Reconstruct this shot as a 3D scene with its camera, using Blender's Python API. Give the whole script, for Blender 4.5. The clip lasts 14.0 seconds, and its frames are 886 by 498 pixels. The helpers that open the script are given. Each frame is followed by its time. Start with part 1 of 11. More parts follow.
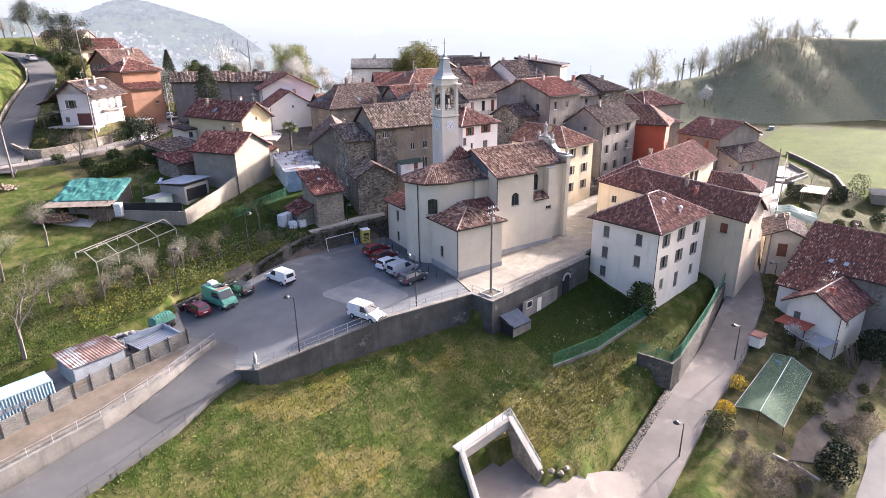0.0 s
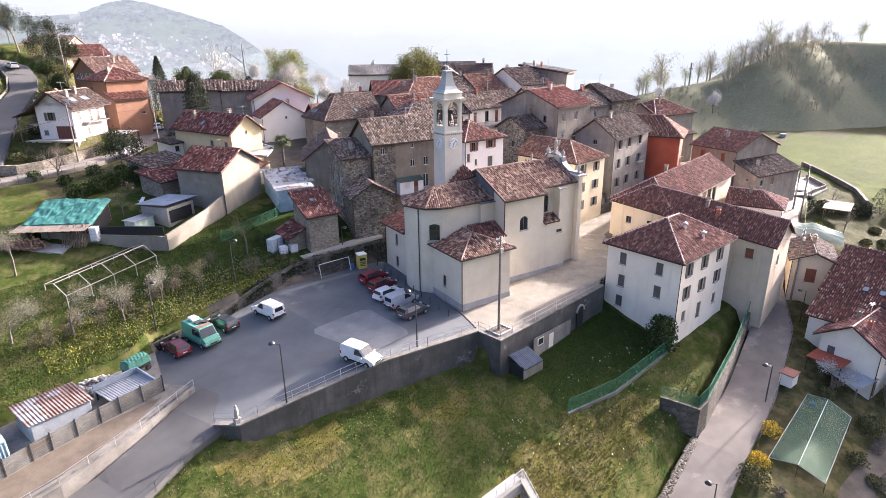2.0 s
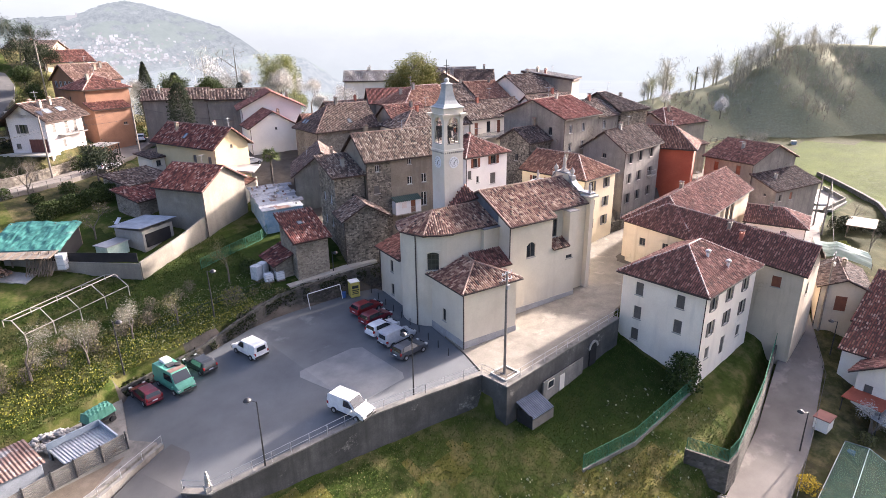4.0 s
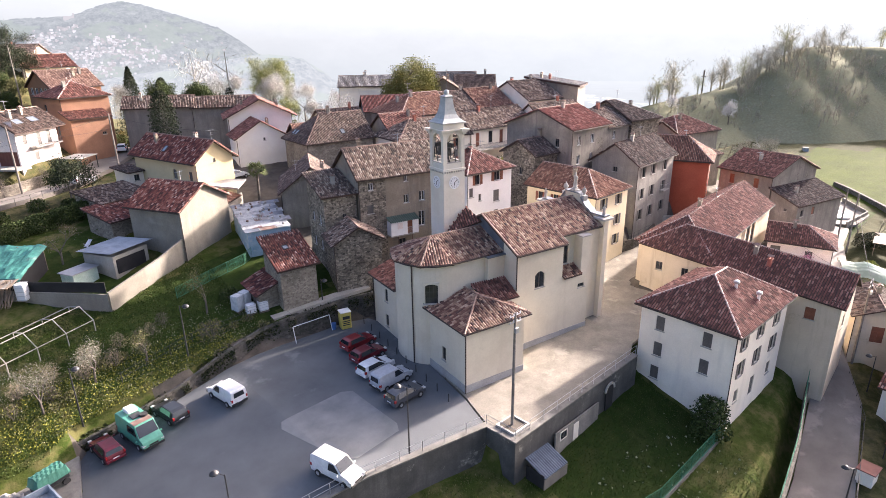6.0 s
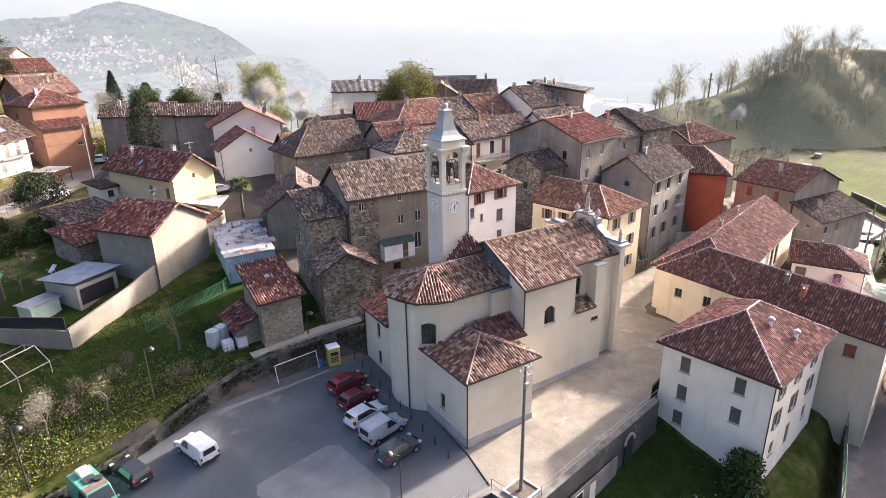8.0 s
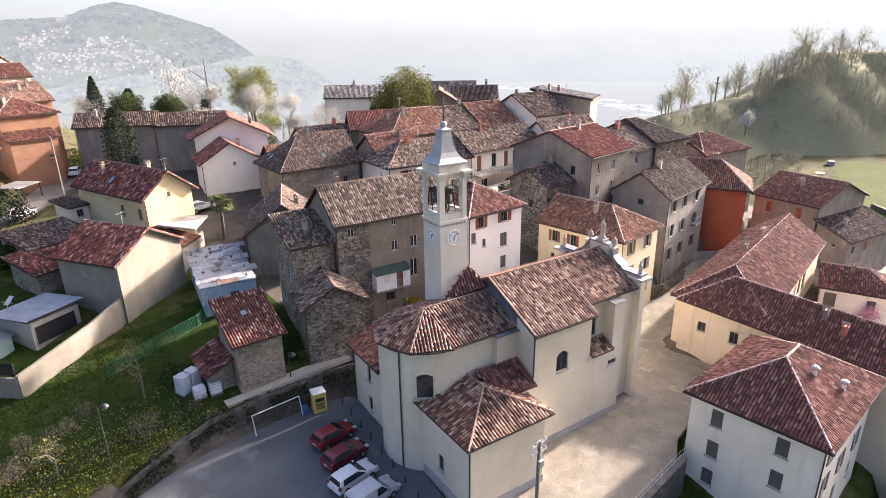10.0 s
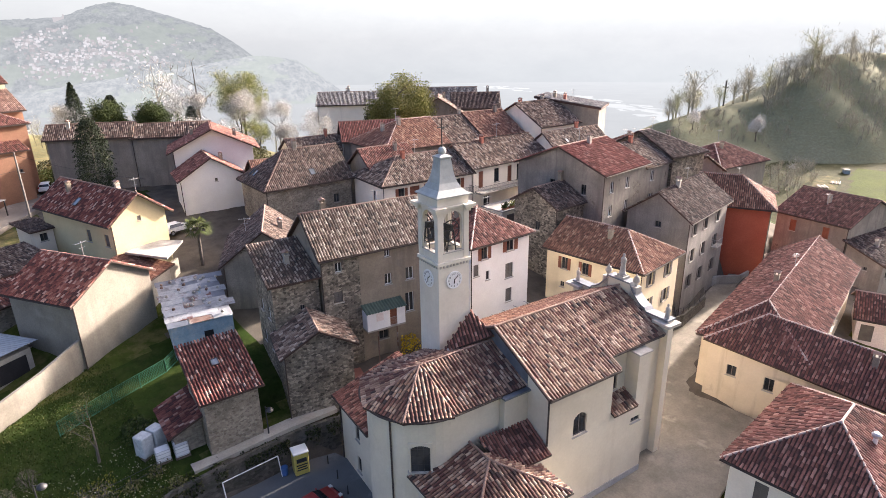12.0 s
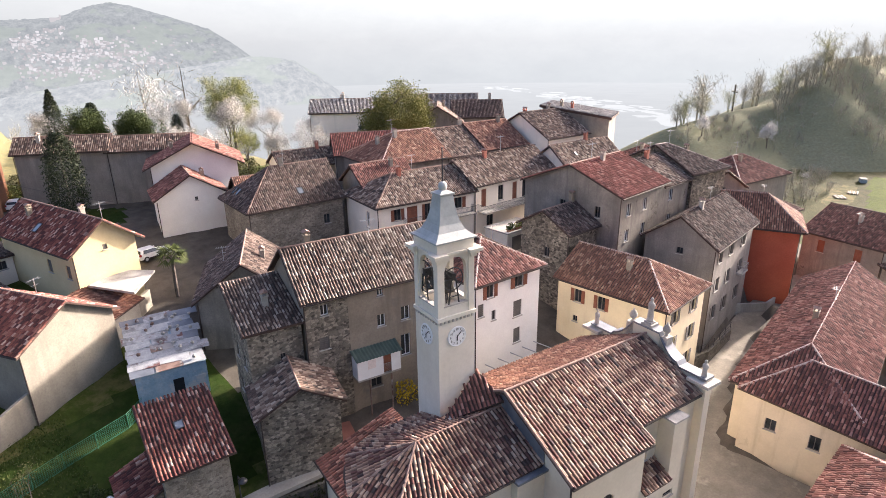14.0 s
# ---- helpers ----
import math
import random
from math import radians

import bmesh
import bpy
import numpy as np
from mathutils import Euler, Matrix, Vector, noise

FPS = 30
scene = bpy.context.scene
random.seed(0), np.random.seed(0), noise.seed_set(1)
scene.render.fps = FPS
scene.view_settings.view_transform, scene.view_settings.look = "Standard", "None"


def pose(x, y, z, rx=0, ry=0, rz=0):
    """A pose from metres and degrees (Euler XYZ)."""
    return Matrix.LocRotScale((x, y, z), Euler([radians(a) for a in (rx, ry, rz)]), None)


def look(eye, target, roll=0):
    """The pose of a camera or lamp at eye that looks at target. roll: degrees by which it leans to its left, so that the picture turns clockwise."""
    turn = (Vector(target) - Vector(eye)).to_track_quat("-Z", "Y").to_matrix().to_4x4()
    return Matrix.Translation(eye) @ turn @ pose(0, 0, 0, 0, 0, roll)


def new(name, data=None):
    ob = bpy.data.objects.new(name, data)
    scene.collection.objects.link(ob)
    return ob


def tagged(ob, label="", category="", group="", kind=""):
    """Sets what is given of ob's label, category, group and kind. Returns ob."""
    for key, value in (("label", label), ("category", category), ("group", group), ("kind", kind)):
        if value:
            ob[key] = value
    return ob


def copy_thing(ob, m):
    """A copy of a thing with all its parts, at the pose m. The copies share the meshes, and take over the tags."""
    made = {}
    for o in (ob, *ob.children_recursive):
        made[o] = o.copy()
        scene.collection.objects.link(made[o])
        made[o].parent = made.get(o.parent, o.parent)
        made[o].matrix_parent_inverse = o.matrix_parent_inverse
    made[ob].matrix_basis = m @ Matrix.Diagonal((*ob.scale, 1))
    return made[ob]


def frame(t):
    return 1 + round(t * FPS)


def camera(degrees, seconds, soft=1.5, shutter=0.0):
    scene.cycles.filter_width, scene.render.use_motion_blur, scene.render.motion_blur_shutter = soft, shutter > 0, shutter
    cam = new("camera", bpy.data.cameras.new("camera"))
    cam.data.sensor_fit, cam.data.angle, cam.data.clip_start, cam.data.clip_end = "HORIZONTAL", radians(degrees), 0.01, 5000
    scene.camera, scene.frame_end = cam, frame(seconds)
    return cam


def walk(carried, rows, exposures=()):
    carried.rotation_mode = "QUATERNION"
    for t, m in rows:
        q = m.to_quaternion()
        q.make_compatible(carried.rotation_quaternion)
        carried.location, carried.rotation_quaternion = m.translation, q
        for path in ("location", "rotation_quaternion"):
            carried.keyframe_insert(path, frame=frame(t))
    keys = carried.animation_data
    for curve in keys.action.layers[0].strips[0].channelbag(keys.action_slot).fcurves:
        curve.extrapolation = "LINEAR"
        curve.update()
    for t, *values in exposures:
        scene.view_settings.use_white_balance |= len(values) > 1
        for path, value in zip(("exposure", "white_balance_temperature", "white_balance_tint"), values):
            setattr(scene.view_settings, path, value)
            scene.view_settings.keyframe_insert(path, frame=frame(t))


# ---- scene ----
# ---- camera ----
cam = camera(74.0, 14.0, soft=0.7)
METRES, EYE, TILT, LEAN, TURN = 55.0, 31.4, 0.0, 0.0, -43.4
ROWS = [
    (0.0, 0.0, 0.0, 0.0, -0.25, -19.81, 0.7),
    (0.5, -0.0024, 0.0345, 0.0062, -0.26, -19.8, 0.72),
    (1.0, -0.0046, 0.0693, 0.012, -0.28, -19.78, 0.74),
    (1.5, -0.0062, 0.1044, 0.0176, -0.29, -19.77, 0.74),
    (2.0, -0.0065, 0.1395, 0.0233, -0.3, -19.75, 0.75),
    (2.5, -0.0063, 0.1751, 0.0289, -0.33, -19.74, 0.77),
    (3.0, -0.0066, 0.2104, 0.034, -0.36, -19.72, 0.78),
    (5.5, -0.0061, 0.3865, 0.0521, -0.51, -19.66, 0.8),
    (6.0, -0.0062, 0.4225, 0.0557, -0.53, -19.65, 0.8),
    (6.5, -0.0059, 0.4584, 0.0588, -0.56, -19.65, 0.8),
    (7.0, -0.0058, 0.4941, 0.0618, -0.6, -19.66, 0.81),
    (7.5, -0.0049, 0.529, 0.0642, -0.61, -19.66, 0.8),
    (8.0, -0.0041, 0.5641, 0.0678, -0.66, -19.65, 0.82),
    (10.5, -0.0013, 0.7425, 0.0852, -0.85, -19.61, 0.82),
    (11.0, -0.0007, 0.7794, 0.0894, -0.88, -19.6, 0.82),
    (11.5, 0.0001, 0.8153, 0.0937, -0.91, -19.63, 0.82),
    (12.0, 0.0012, 0.8511, 0.0975, -0.92, -19.63, 0.85),
    (12.5, 0.0013, 0.8866, 0.1008, -0.94, -19.62, 0.86),
    (13.0, 0.0016, 0.9218, 0.1055, -0.97, -19.63, 0.86),
    (13.5, 0.0016, 0.9569, 0.1091, -1.0, -19.62, 0.86),
    (14.0, 0.0016, 0.9929, 0.1129, -1.03, -19.62, 0.86),
]

walk(cam, [(t, pose(0, 0, EYE, TILT, LEAN, TURN) @ pose(METRES * x, METRES * y, METRES * z, 90 + pitch, roll, yaw)) for t, x, y, z, yaw, pitch, roll in ROWS],
     exposures=[(0.0, 2.06, 5960, 22), (5.5, 2.02, 6200, 21), (14.0, 1.84, 6360, 19)])

# ---- light ----
SUN_AZ, SUN_EL = -4.5, 20.5          # degrees: azimuth from +x towards +y, height over the horizon
world = bpy.data.worlds.new("sky")
scene.world = world
world.use_nodes = True
wn = world.node_tree
sky = wn.nodes.new("ShaderNodeTexSky")
sky.sky_type = "NISHITA"
sky.sun_disc = False
sky.sun_elevation = radians(SUN_EL)
sky.sun_rotation = radians(90.0 - SUN_AZ)
sky.air_density, sky.dust_density, sky.ozone_density = 0.7, 8.0, 1.0
wn.links.new(sky.outputs[0], wn.nodes["Background"].inputs[0])
wn.nodes["Background"].inputs[1].default_value = 0.135
sun_data = bpy.data.lights.new("sun", "SUN")
sun_data.energy, sun_data.angle, sun_data.color = 5.0, radians(2.2), (1.0, 0.89, 0.74)
sun = new("sun", sun_data)
sun_way = Vector((math.cos(radians(SUN_AZ)) * math.cos(radians(SUN_EL)), math.sin(radians(SUN_AZ)) * math.cos(radians(SUN_EL)), math.sin(radians(SUN_EL))))
sun.matrix_world = look(sun_way * 400, (0, 0, 0))

# ---- materials ----
def nodes_of(name, rough=0.8, metal=0.0):
    m = bpy.data.materials.new(name)
    m.use_nodes = True
    b = m.node_tree.nodes["Principled BSDF"]
    b.inputs["Roughness"].default_value = rough
    b.inputs["Metallic"].default_value = metal
    return m, m.node_tree.nodes, m.node_tree.links, b


def ramp(nt, stops, kind="LINEAR"):
    r = nt.new("ShaderNodeValToRGB")
    r.color_ramp.interpolation = kind
    while len(r.color_ramp.elements) < len(stops):
        r.color_ramp.elements.new(0.5)
    for e, (p, c) in zip(r.color_ramp.elements, stops):
        e.position, e.color = p, (*c, 1)
    return r


def noise_node(nt, ln, scale, detail=6.0, rough=0.6, coord="Object", dims=None):
    n = nt.new("ShaderNodeTexNoise")
    n.inputs["Scale"].default_value = scale
    n.inputs["Detail"].default_value = detail
    n.inputs["Roughness"].default_value = rough
    if coord == "World":
        g = nt.new("ShaderNodeNewGeometry")
        src = g.outputs["Position"]
    else:
        g = nt.new("ShaderNodeTexCoord")
        src = g.outputs[coord]
    if dims:
        mp = nt.new("ShaderNodeMapping")
        mp.inputs["Scale"].default_value = dims
        ln.new(src, mp.inputs[0])
        src = mp.outputs[0]
    ln.new(src, n.inputs["Vector"])
    return n


def mix(nt, ln, fac, a, b, kind="MIX"):
    x = nt.new("ShaderNodeMix")
    x.data_type, x.blend_type = "RGBA", kind
    for k, v in ((0, fac), (6, a), (7, b)):
        if isinstance(v, (int, float)):
            x.inputs[k].default_value = v
        elif isinstance(v, tuple):
            x.inputs[k].default_value = (*v, 1)
        else:
            ln.new(v, x.inputs[k])
    return x.outputs[2]


def bump(nt, ln, b, height, strength=0.3, dist=0.05):
    n = nt.new("ShaderNodeBump")
    n.inputs["Strength"].default_value = strength
    n.inputs["Distance"].default_value = dist
    ln.new(height, n.inputs["Height"])
    ln.new(n.outputs[0], b.inputs["Normal"])


def mottled(name, dark, light, scale=1.0, fine=14.0, rough=0.85, relief=0.25, dist=0.03, spots=None, streak=None, metal=0.0):
    """A surface with two scales of variation; spots: a colour of patches; streak: vertical runs of dirt."""
    m, nt, ln, b = nodes_of(name, rough, metal)
    big = noise_node(nt, ln, scale, 5, 0.6, "World")
    small = noise_node(nt, ln, fine, 4, 0.7, "World")
    base = ramp(nt, [(0.32, dark), (0.68, light)])
    ln.new(big.outputs[0], base.inputs[0])
    g = ramp(nt, [(0.25, (0.8, 0.8, 0.8)), (0.75, (1.12, 1.12, 1.12))] if relief > 0.1 else [(0.25, (0.93, 0.93, 0.93)), (0.75, (1.04, 1.04, 1.04))])
    ln.new(small.outputs[0], g.inputs[0])
    col = mix(nt, ln, 1.0, base.outputs[0], g.outputs[0], "MULTIPLY")
    if spots:
        s = noise_node(nt, ln, scale * 0.45 + 0.1, 7, 0.65, "World")
        r = ramp(nt, [(spots[1], (0, 0, 0)), (spots[1] + 0.08, (1, 1, 1))])
        ln.new(s.outputs[0], r.inputs[0])
        col = mix(nt, ln, r.outputs[0], col, spots[0])
    if streak:
        s = noise_node(nt, ln, 1.0, 5, 0.6, "World", (0.9, 0.9, 0.1))
        r = ramp(nt, [(streak[1], (0, 0, 0)), (streak[1] + 0.2, (streak[2],) * 3)])
        ln.new(s.outputs[0], r.inputs[0])
        col = mix(nt, ln, r.outputs[0], col, streak[0])
    ln.new(col, b.inputs["Base Color"])
    bump(nt, ln, b, small.outputs[0], relief, dist)
    return m


def stonework(name, dark, light, mortar, size=0.35, rough=0.9, moss=None):
    """Rubble masonry: irregular stones in mortar."""
    m, nt, ln, b = nodes_of(name, rough)
    geo = nt.new("ShaderNodeNewGeometry")
    mp = nt.new("ShaderNodeMapping")
    mp.inputs["Scale"].default_value = (1 / size, 1 / size, 1.5 / size)
    ln.new(geo.outputs["Position"], mp.inputs[0])
    wob = nt.new("ShaderNodeTexNoise")
    wob.inputs["Scale"].default_value = 1.2
    ln.new(mp.outputs[0], wob.inputs["Vector"])
    add = nt.new("ShaderNodeVectorMath")
    add.operation = "ADD"
    ln.new(mp.outputs[0], add.inputs[0])
    ln.new(wob.outputs["Color"], add.inputs[1])
    v = nt.new("ShaderNodeTexVoronoi")
    v.inputs["Scale"].default_value = 1.0
    ln.new(add.outputs[0], v.inputs["Vector"])
    d = nt.new("ShaderNodeTexVoronoi")
    d.feature = "DISTANCE_TO_EDGE"
    d.inputs["Scale"].default_value = 1.0
    ln.new(add.outputs[0], d.inputs["Vector"])
    sep = nt.new("ShaderNodeSeparateColor")
    ln.new(v.outputs["Color"], sep.inputs[0])
    stone = ramp(nt, [(0.0, dark), (0.55, tuple((p + q) / 2 for p, q in zip(dark, light))), (1.0, light)])
    ln.new(sep.outputs[0], stone.inputs[0])
    edge = ramp(nt, [(0.02, (0, 0, 0)), (0.1, (1, 1, 1))])
    ln.new(d.outputs["Distance"], edge.inputs[0])
    col = mix(nt, ln, edge.outputs[0], mortar, stone.outputs[0])
    st = noise_node(nt, ln, 0.35, 6, 0.65, "World")
    sr = ramp(nt, [(0.35, (0.62, 0.6, 0.56)), (0.7, (1.2, 1.18, 1.12))])
    ln.new(st.outputs[0], sr.inputs[0])
    col = mix(nt, ln, 1.0, col, sr.outputs[0], "MULTIPLY")
    if moss:
        mo = noise_node(nt, ln, 0.9, 6, 0.7, "World")
        mr = ramp(nt, [(0.52, (0, 0, 0)), (0.68, (0.8, 0.8, 0.8))])
        ln.new(mo.outputs[0], mr.inputs[0])
        col = mix(nt, ln, mr.outputs[0], col, moss)
    ln.new(col, b.inputs["Base Color"])
    bump(nt, ln, b, edge.outputs[0], 0.6, 0.04)
    return m


def worn_render(name, dark, light, grime, stone, bare=0.56, size=0.3, rough=0.95):
    """Old render, stained in runs and blotches, fallen away in places to the rubble behind it."""
    m, nt, ln, b = nodes_of(name, rough)
    big = noise_node(nt, ln, 0.33, 7, 0.65, "World")
    base = ramp(nt, [(0.3, dark), (0.55, tuple((p + q) / 2 for p, q in zip(dark, light))), (0.72, light)])
    ln.new(big.outputs[0], base.inputs[0])
    fine = noise_node(nt, ln, 7.0, 6, 0.75, "World")
    fr = ramp(nt, [(0.28, (0.72, 0.72, 0.72)), (0.72, (1.2, 1.19, 1.16))])
    ln.new(fine.outputs[0], fr.inputs[0])
    col = mix(nt, ln, 1.0, base.outputs[0], fr.outputs[0], "MULTIPLY")
    runs = noise_node(nt, ln, 1.0, 6, 0.65, "World", (1.3, 1.3, 0.13))
    rr = ramp(nt, [(0.47, (0, 0, 0)), (0.68, (0.75, 0.75, 0.75))])
    ln.new(runs.outputs[0], rr.inputs[0])
    col = mix(nt, ln, rr.outputs[0], col, grime)
    geo = nt.new("ShaderNodeNewGeometry")
    mp = nt.new("ShaderNodeMapping")
    mp.inputs["Scale"].default_value = (1 / size, 1 / size, 1.5 / size)
    ln.new(geo.outputs["Position"], mp.inputs[0])
    v = nt.new("ShaderNodeTexVoronoi")
    v.inputs["Scale"].default_value = 1.0
    ln.new(mp.outputs[0], v.inputs["Vector"])
    d = nt.new("ShaderNodeTexVoronoi")
    d.feature = "DISTANCE_TO_EDGE"
    d.inputs["Scale"].default_value = 1.0
    ln.new(mp.outputs[0], d.inputs["Vector"])
    sep = nt.new("ShaderNodeSeparateColor")
    ln.new(v.outputs["Color"], sep.inputs[0])
    sr = ramp(nt, [(0.0, tuple(c * 0.45 for c in stone)), (0.6, stone), (1.0, tuple(c * 1.5 for c in stone))])
    ln.new(sep.outputs[0], sr.inputs[0])
    edge = ramp(nt, [(0.02, (0, 0, 0)), (0.1, (1, 1, 1))])
    ln.new(d.outputs["Distance"], edge.inputs[0])
    rub = mix(nt, ln, edge.outputs[0], tuple(c * 0.8 for c in stone), sr.outputs[0])
    gap = noise_node(nt, ln, 0.28, 8, 0.7, "World")
    gr = ramp(nt, [(bare, (0, 0, 0)), (bare + 0.04, (1, 1, 1))])
    ln.new(gap.outputs[0], gr.inputs[0])
    col = mix(nt, ln, gr.outputs[0], col, rub)
    ln.new(col, b.inputs["Base Color"])
    bump(nt, ln, b, fine.outputs[0], 0.3, 0.02)
    return m


def tile_mat(name, stops, lichen=(0.34, 0.31, 0.26), much=0.58, rough=0.85):
    """Fired clay roof tiles, each of its own shade, with weathering in broad patches."""
    m, nt, ln, b = nodes_of(name, rough)
    stops = [(p, tuple(c * (0.72 + 0.48 * k / (len(stops) - 1)) for c in col)) for k, (p, col) in enumerate(stops)]
    geo = nt.new("ShaderNodeNewGeometry")
    r = ramp(nt, stops)
    inf = nt.new("ShaderNodeObjectInfo")
    ad = nt.new("ShaderNodeMath")
    ad.operation = "ADD"
    ln.new(geo.outputs["Random Per Island"], ad.inputs[0])
    ln.new(inf.outputs["Random"], ad.inputs[1])
    fc = nt.new("ShaderNodeMath")
    fc.operation = "FRACT"
    ln.new(ad.outputs[0], fc.inputs[0])
    ln.new(fc.outputs[0], r.inputs[0])
    big = noise_node(nt, ln, 0.45, 6, 0.65, "World")
    br = ramp(nt, [(0.3, (0.72, 0.7, 0.69)), (0.7, (1.12, 1.1, 1.08))])
    ln.new(big.outputs[0], br.inputs[0])
    col = mix(nt, ln, 1.0, r.outputs[0], br.outputs[0], "MULTIPLY")
    li = noise_node(nt, ln, 2.6, 8, 0.75, "World")
    lr = ramp(nt, [(much - 0.03, (0, 0, 0)), (much + 0.12, (0.6, 0.6, 0.6))])
    ln.new(li.outputs[0], lr.inputs[0])
    col = mix(nt, ln, lr.outputs[0], col, lichen)
    ln.new(col, b.inputs["Base Color"])
    fine = noise_node(nt, ln, 30, 3, 0.7, "World")
    bump(nt, ln, b, fine.outputs[0], 0.25, 0.01)
    return m


TILE_OLD = tile_mat("old_coppi_tiles", [(0.0, (0.055, 0.045, 0.04)), (0.2, (0.12, 0.078, 0.06)), (0.45, (0.175, 0.115, 0.088)), (0.65, (0.225, 0.16, 0.122)), (0.85, (0.3, 0.235, 0.185)), (1.0, (0.39, 0.33, 0.27))])
TILE_CHURCH = tile_mat("church_coppi_tiles", [(0.0, (0.07, 0.05, 0.045)), (0.2, (0.17, 0.07, 0.056)), (0.42, (0.2, 0.11, 0.08)), (0.6, (0.27, 0.165, 0.118)), (0.82, (0.32, 0.21, 0.15)), (1.0, (0.41, 0.31, 0.235))], much=0.66)
TILE_RED = tile_mat("red_brown_tiles", [(0.0, (0.115, 0.05, 0.041)), (0.4, (0.195, 0.076, 0.058)), (0.8, (0.26, 0.112, 0.086)), (1.0, (0.34, 0.19, 0.15))], much=0.66)
TILE_MIX = tile_mat("flamed_tiles", [(0.0, (0.085, 0.034, 0.0298)), (0.35, (0.162, 0.0467, 0.0382)), (0.65, (0.238, 0.0808, 0.0595)), (0.85, (0.281, 0.128, 0.0935)), (1.0, (0.425, 0.306, 0.255))], much=0.7)
TILE_DARK = tile_mat("dark_weathered_tiles", [(0.0, (0.056, 0.04, 0.0336)), (0.4, (0.104, 0.0656, 0.0528)), (0.75, (0.152, 0.104, 0.084)), (1.0, (0.224, 0.176, 0.144))], much=0.56)
TILE_NEW = tile_mat("fresh_red_tiles", [(0.0, (0.18, 0.058, 0.045)), (0.5, (0.26, 0.084, 0.062)), (0.85, (0.31, 0.115, 0.088)), (1.0, (0.36, 0.19, 0.15))], much=0.72)
TILE_ORANGE = tile_mat("orange_tiles", [(0.0, (0.2, 0.095, 0.066)), (0.5, (0.29, 0.14, 0.095)), (0.85, (0.35, 0.185, 0.125)), (1.0, (0.41, 0.27, 0.19))], much=0.72)
TILE_TAN = tile_mat("pale_tan_tiles", [(0.0, (0.24, 0.145, 0.11)), (0.5, (0.33, 0.21, 0.16)), (0.85, (0.4, 0.27, 0.21)), (1.0, (0.47, 0.36, 0.29))], much=0.66)
SLABS = tile_mat("pale_grey_slabs", [(0.0, (0.26, 0.25, 0.24)), (0.5, (0.34, 0.33, 0.31)), (1.0, (0.42, 0.41, 0.39))], much=0.7)
TILE_GREY = tile_mat("grey_slabs", [(0.0, (0.15, 0.145, 0.14)), (0.5, (0.21, 0.2, 0.195)), (1.0, (0.28, 0.27, 0.26))], much=0.6)
DECK = mottled("roof_boards", (0.05, 0.03, 0.025), (0.09, 0.055, 0.042), 1.2, 9)
RIDGE = mottled("ridge_mortar", (0.19, 0.115, 0.09), (0.32, 0.22, 0.175), 1.5, 12)
RIDGE_PALE = mottled("pale_ridge_mortar", (0.4, 0.29, 0.25), (0.56, 0.46, 0.4), 1.0, 12)

REDBRICK = mottled("red_brick", (0.3, 0.1, 0.07), (0.42, 0.16, 0.11), 2.0, 14)
CREAM = mottled("cream_plaster", (0.56, 0.5, 0.39), (0.68, 0.62, 0.5), 0.22, 5, 0.9, 0.08, 0.01, spots=((0.54, 0.48, 0.38), 0.66), streak=((0.46, 0.39, 0.3), 0.56, 0.35))
LIMEWHITE = mottled("lime_white_plaster", (0.74, 0.715, 0.68), (0.84, 0.82, 0.785), 0.3, 6, 0.9, 0.08, 0.01, spots=((0.6, 0.585, 0.55), 0.66))
WHITE = mottled("white_plaster", (0.76, 0.69, 0.585), (0.87, 0.8, 0.69), 0.3, 6, 0.9, 0.08, 0.01, spots=((0.62, 0.59, 0.54), 0.64), streak=((0.5, 0.47, 0.42), 0.56, 0.4))
TOWERP = mottled("tower_plaster", (0.6, 0.55, 0.46), (0.73, 0.68, 0.59), 0.3, 5, 0.9, 0.06, 0.01, streak=((0.48, 0.45, 0.38), 0.55, 0.35))
BEIGE = mottled("beige_plaster", (0.52, 0.44, 0.33), (0.64, 0.55, 0.425), 0.25, 6, 0.9, 0.1, 0.01, spots=((0.386, 0.331, 0.258), 0.62), streak=((0.304, 0.248, 0.184), 0.52, 0.5))
YELLOW = mottled("yellow_plaster", (0.53, 0.44, 0.255), (0.62, 0.53, 0.325), 0.2, 5, 0.9, 0.06, 0.01)
PALEYEL = mottled("pale_yellow_plaster", (0.62, 0.53, 0.36), (0.72, 0.63, 0.45), 0.3, 5, 0.9, 0.06, 0.01, streak=((0.5, 0.42, 0.28), 0.56, 0.4))
PALEGREY = worn_render("pale_grey_render", (0.17, 0.155, 0.137), (0.33, 0.305, 0.27), (0.14, 0.129, 0.116), (0.2, 0.18, 0.15), 0.585)
GABLEGREY = worn_render("smooth_grey_render", (0.2, 0.185, 0.17), (0.33, 0.31, 0.285), (0.17, 0.16, 0.145), (0.2, 0.18, 0.15), 0.7)
BROWNP = mottled("brown_render", (0.23, 0.191, 0.145), (0.332, 0.285, 0.221), 0.3, 5, 0.95, 0.15, 0.015, spots=((0.187, 0.17, 0.145), 0.6), streak=((0.153, 0.128, 0.102), 0.5, 0.6))
REDP = mottled("red_plaster", (0.34, 0.075, 0.04), (0.43, 0.11, 0.06), 0.3, 6)
ORANGEP = mottled("orange_plaster", (0.21, 0.105, 0.062), (0.29, 0.15, 0.09), 0.3, 6)
PINKP = mottled("pink_white_plaster", (0.7, 0.62, 0.59), (0.82, 0.74, 0.71), 0.3, 6)
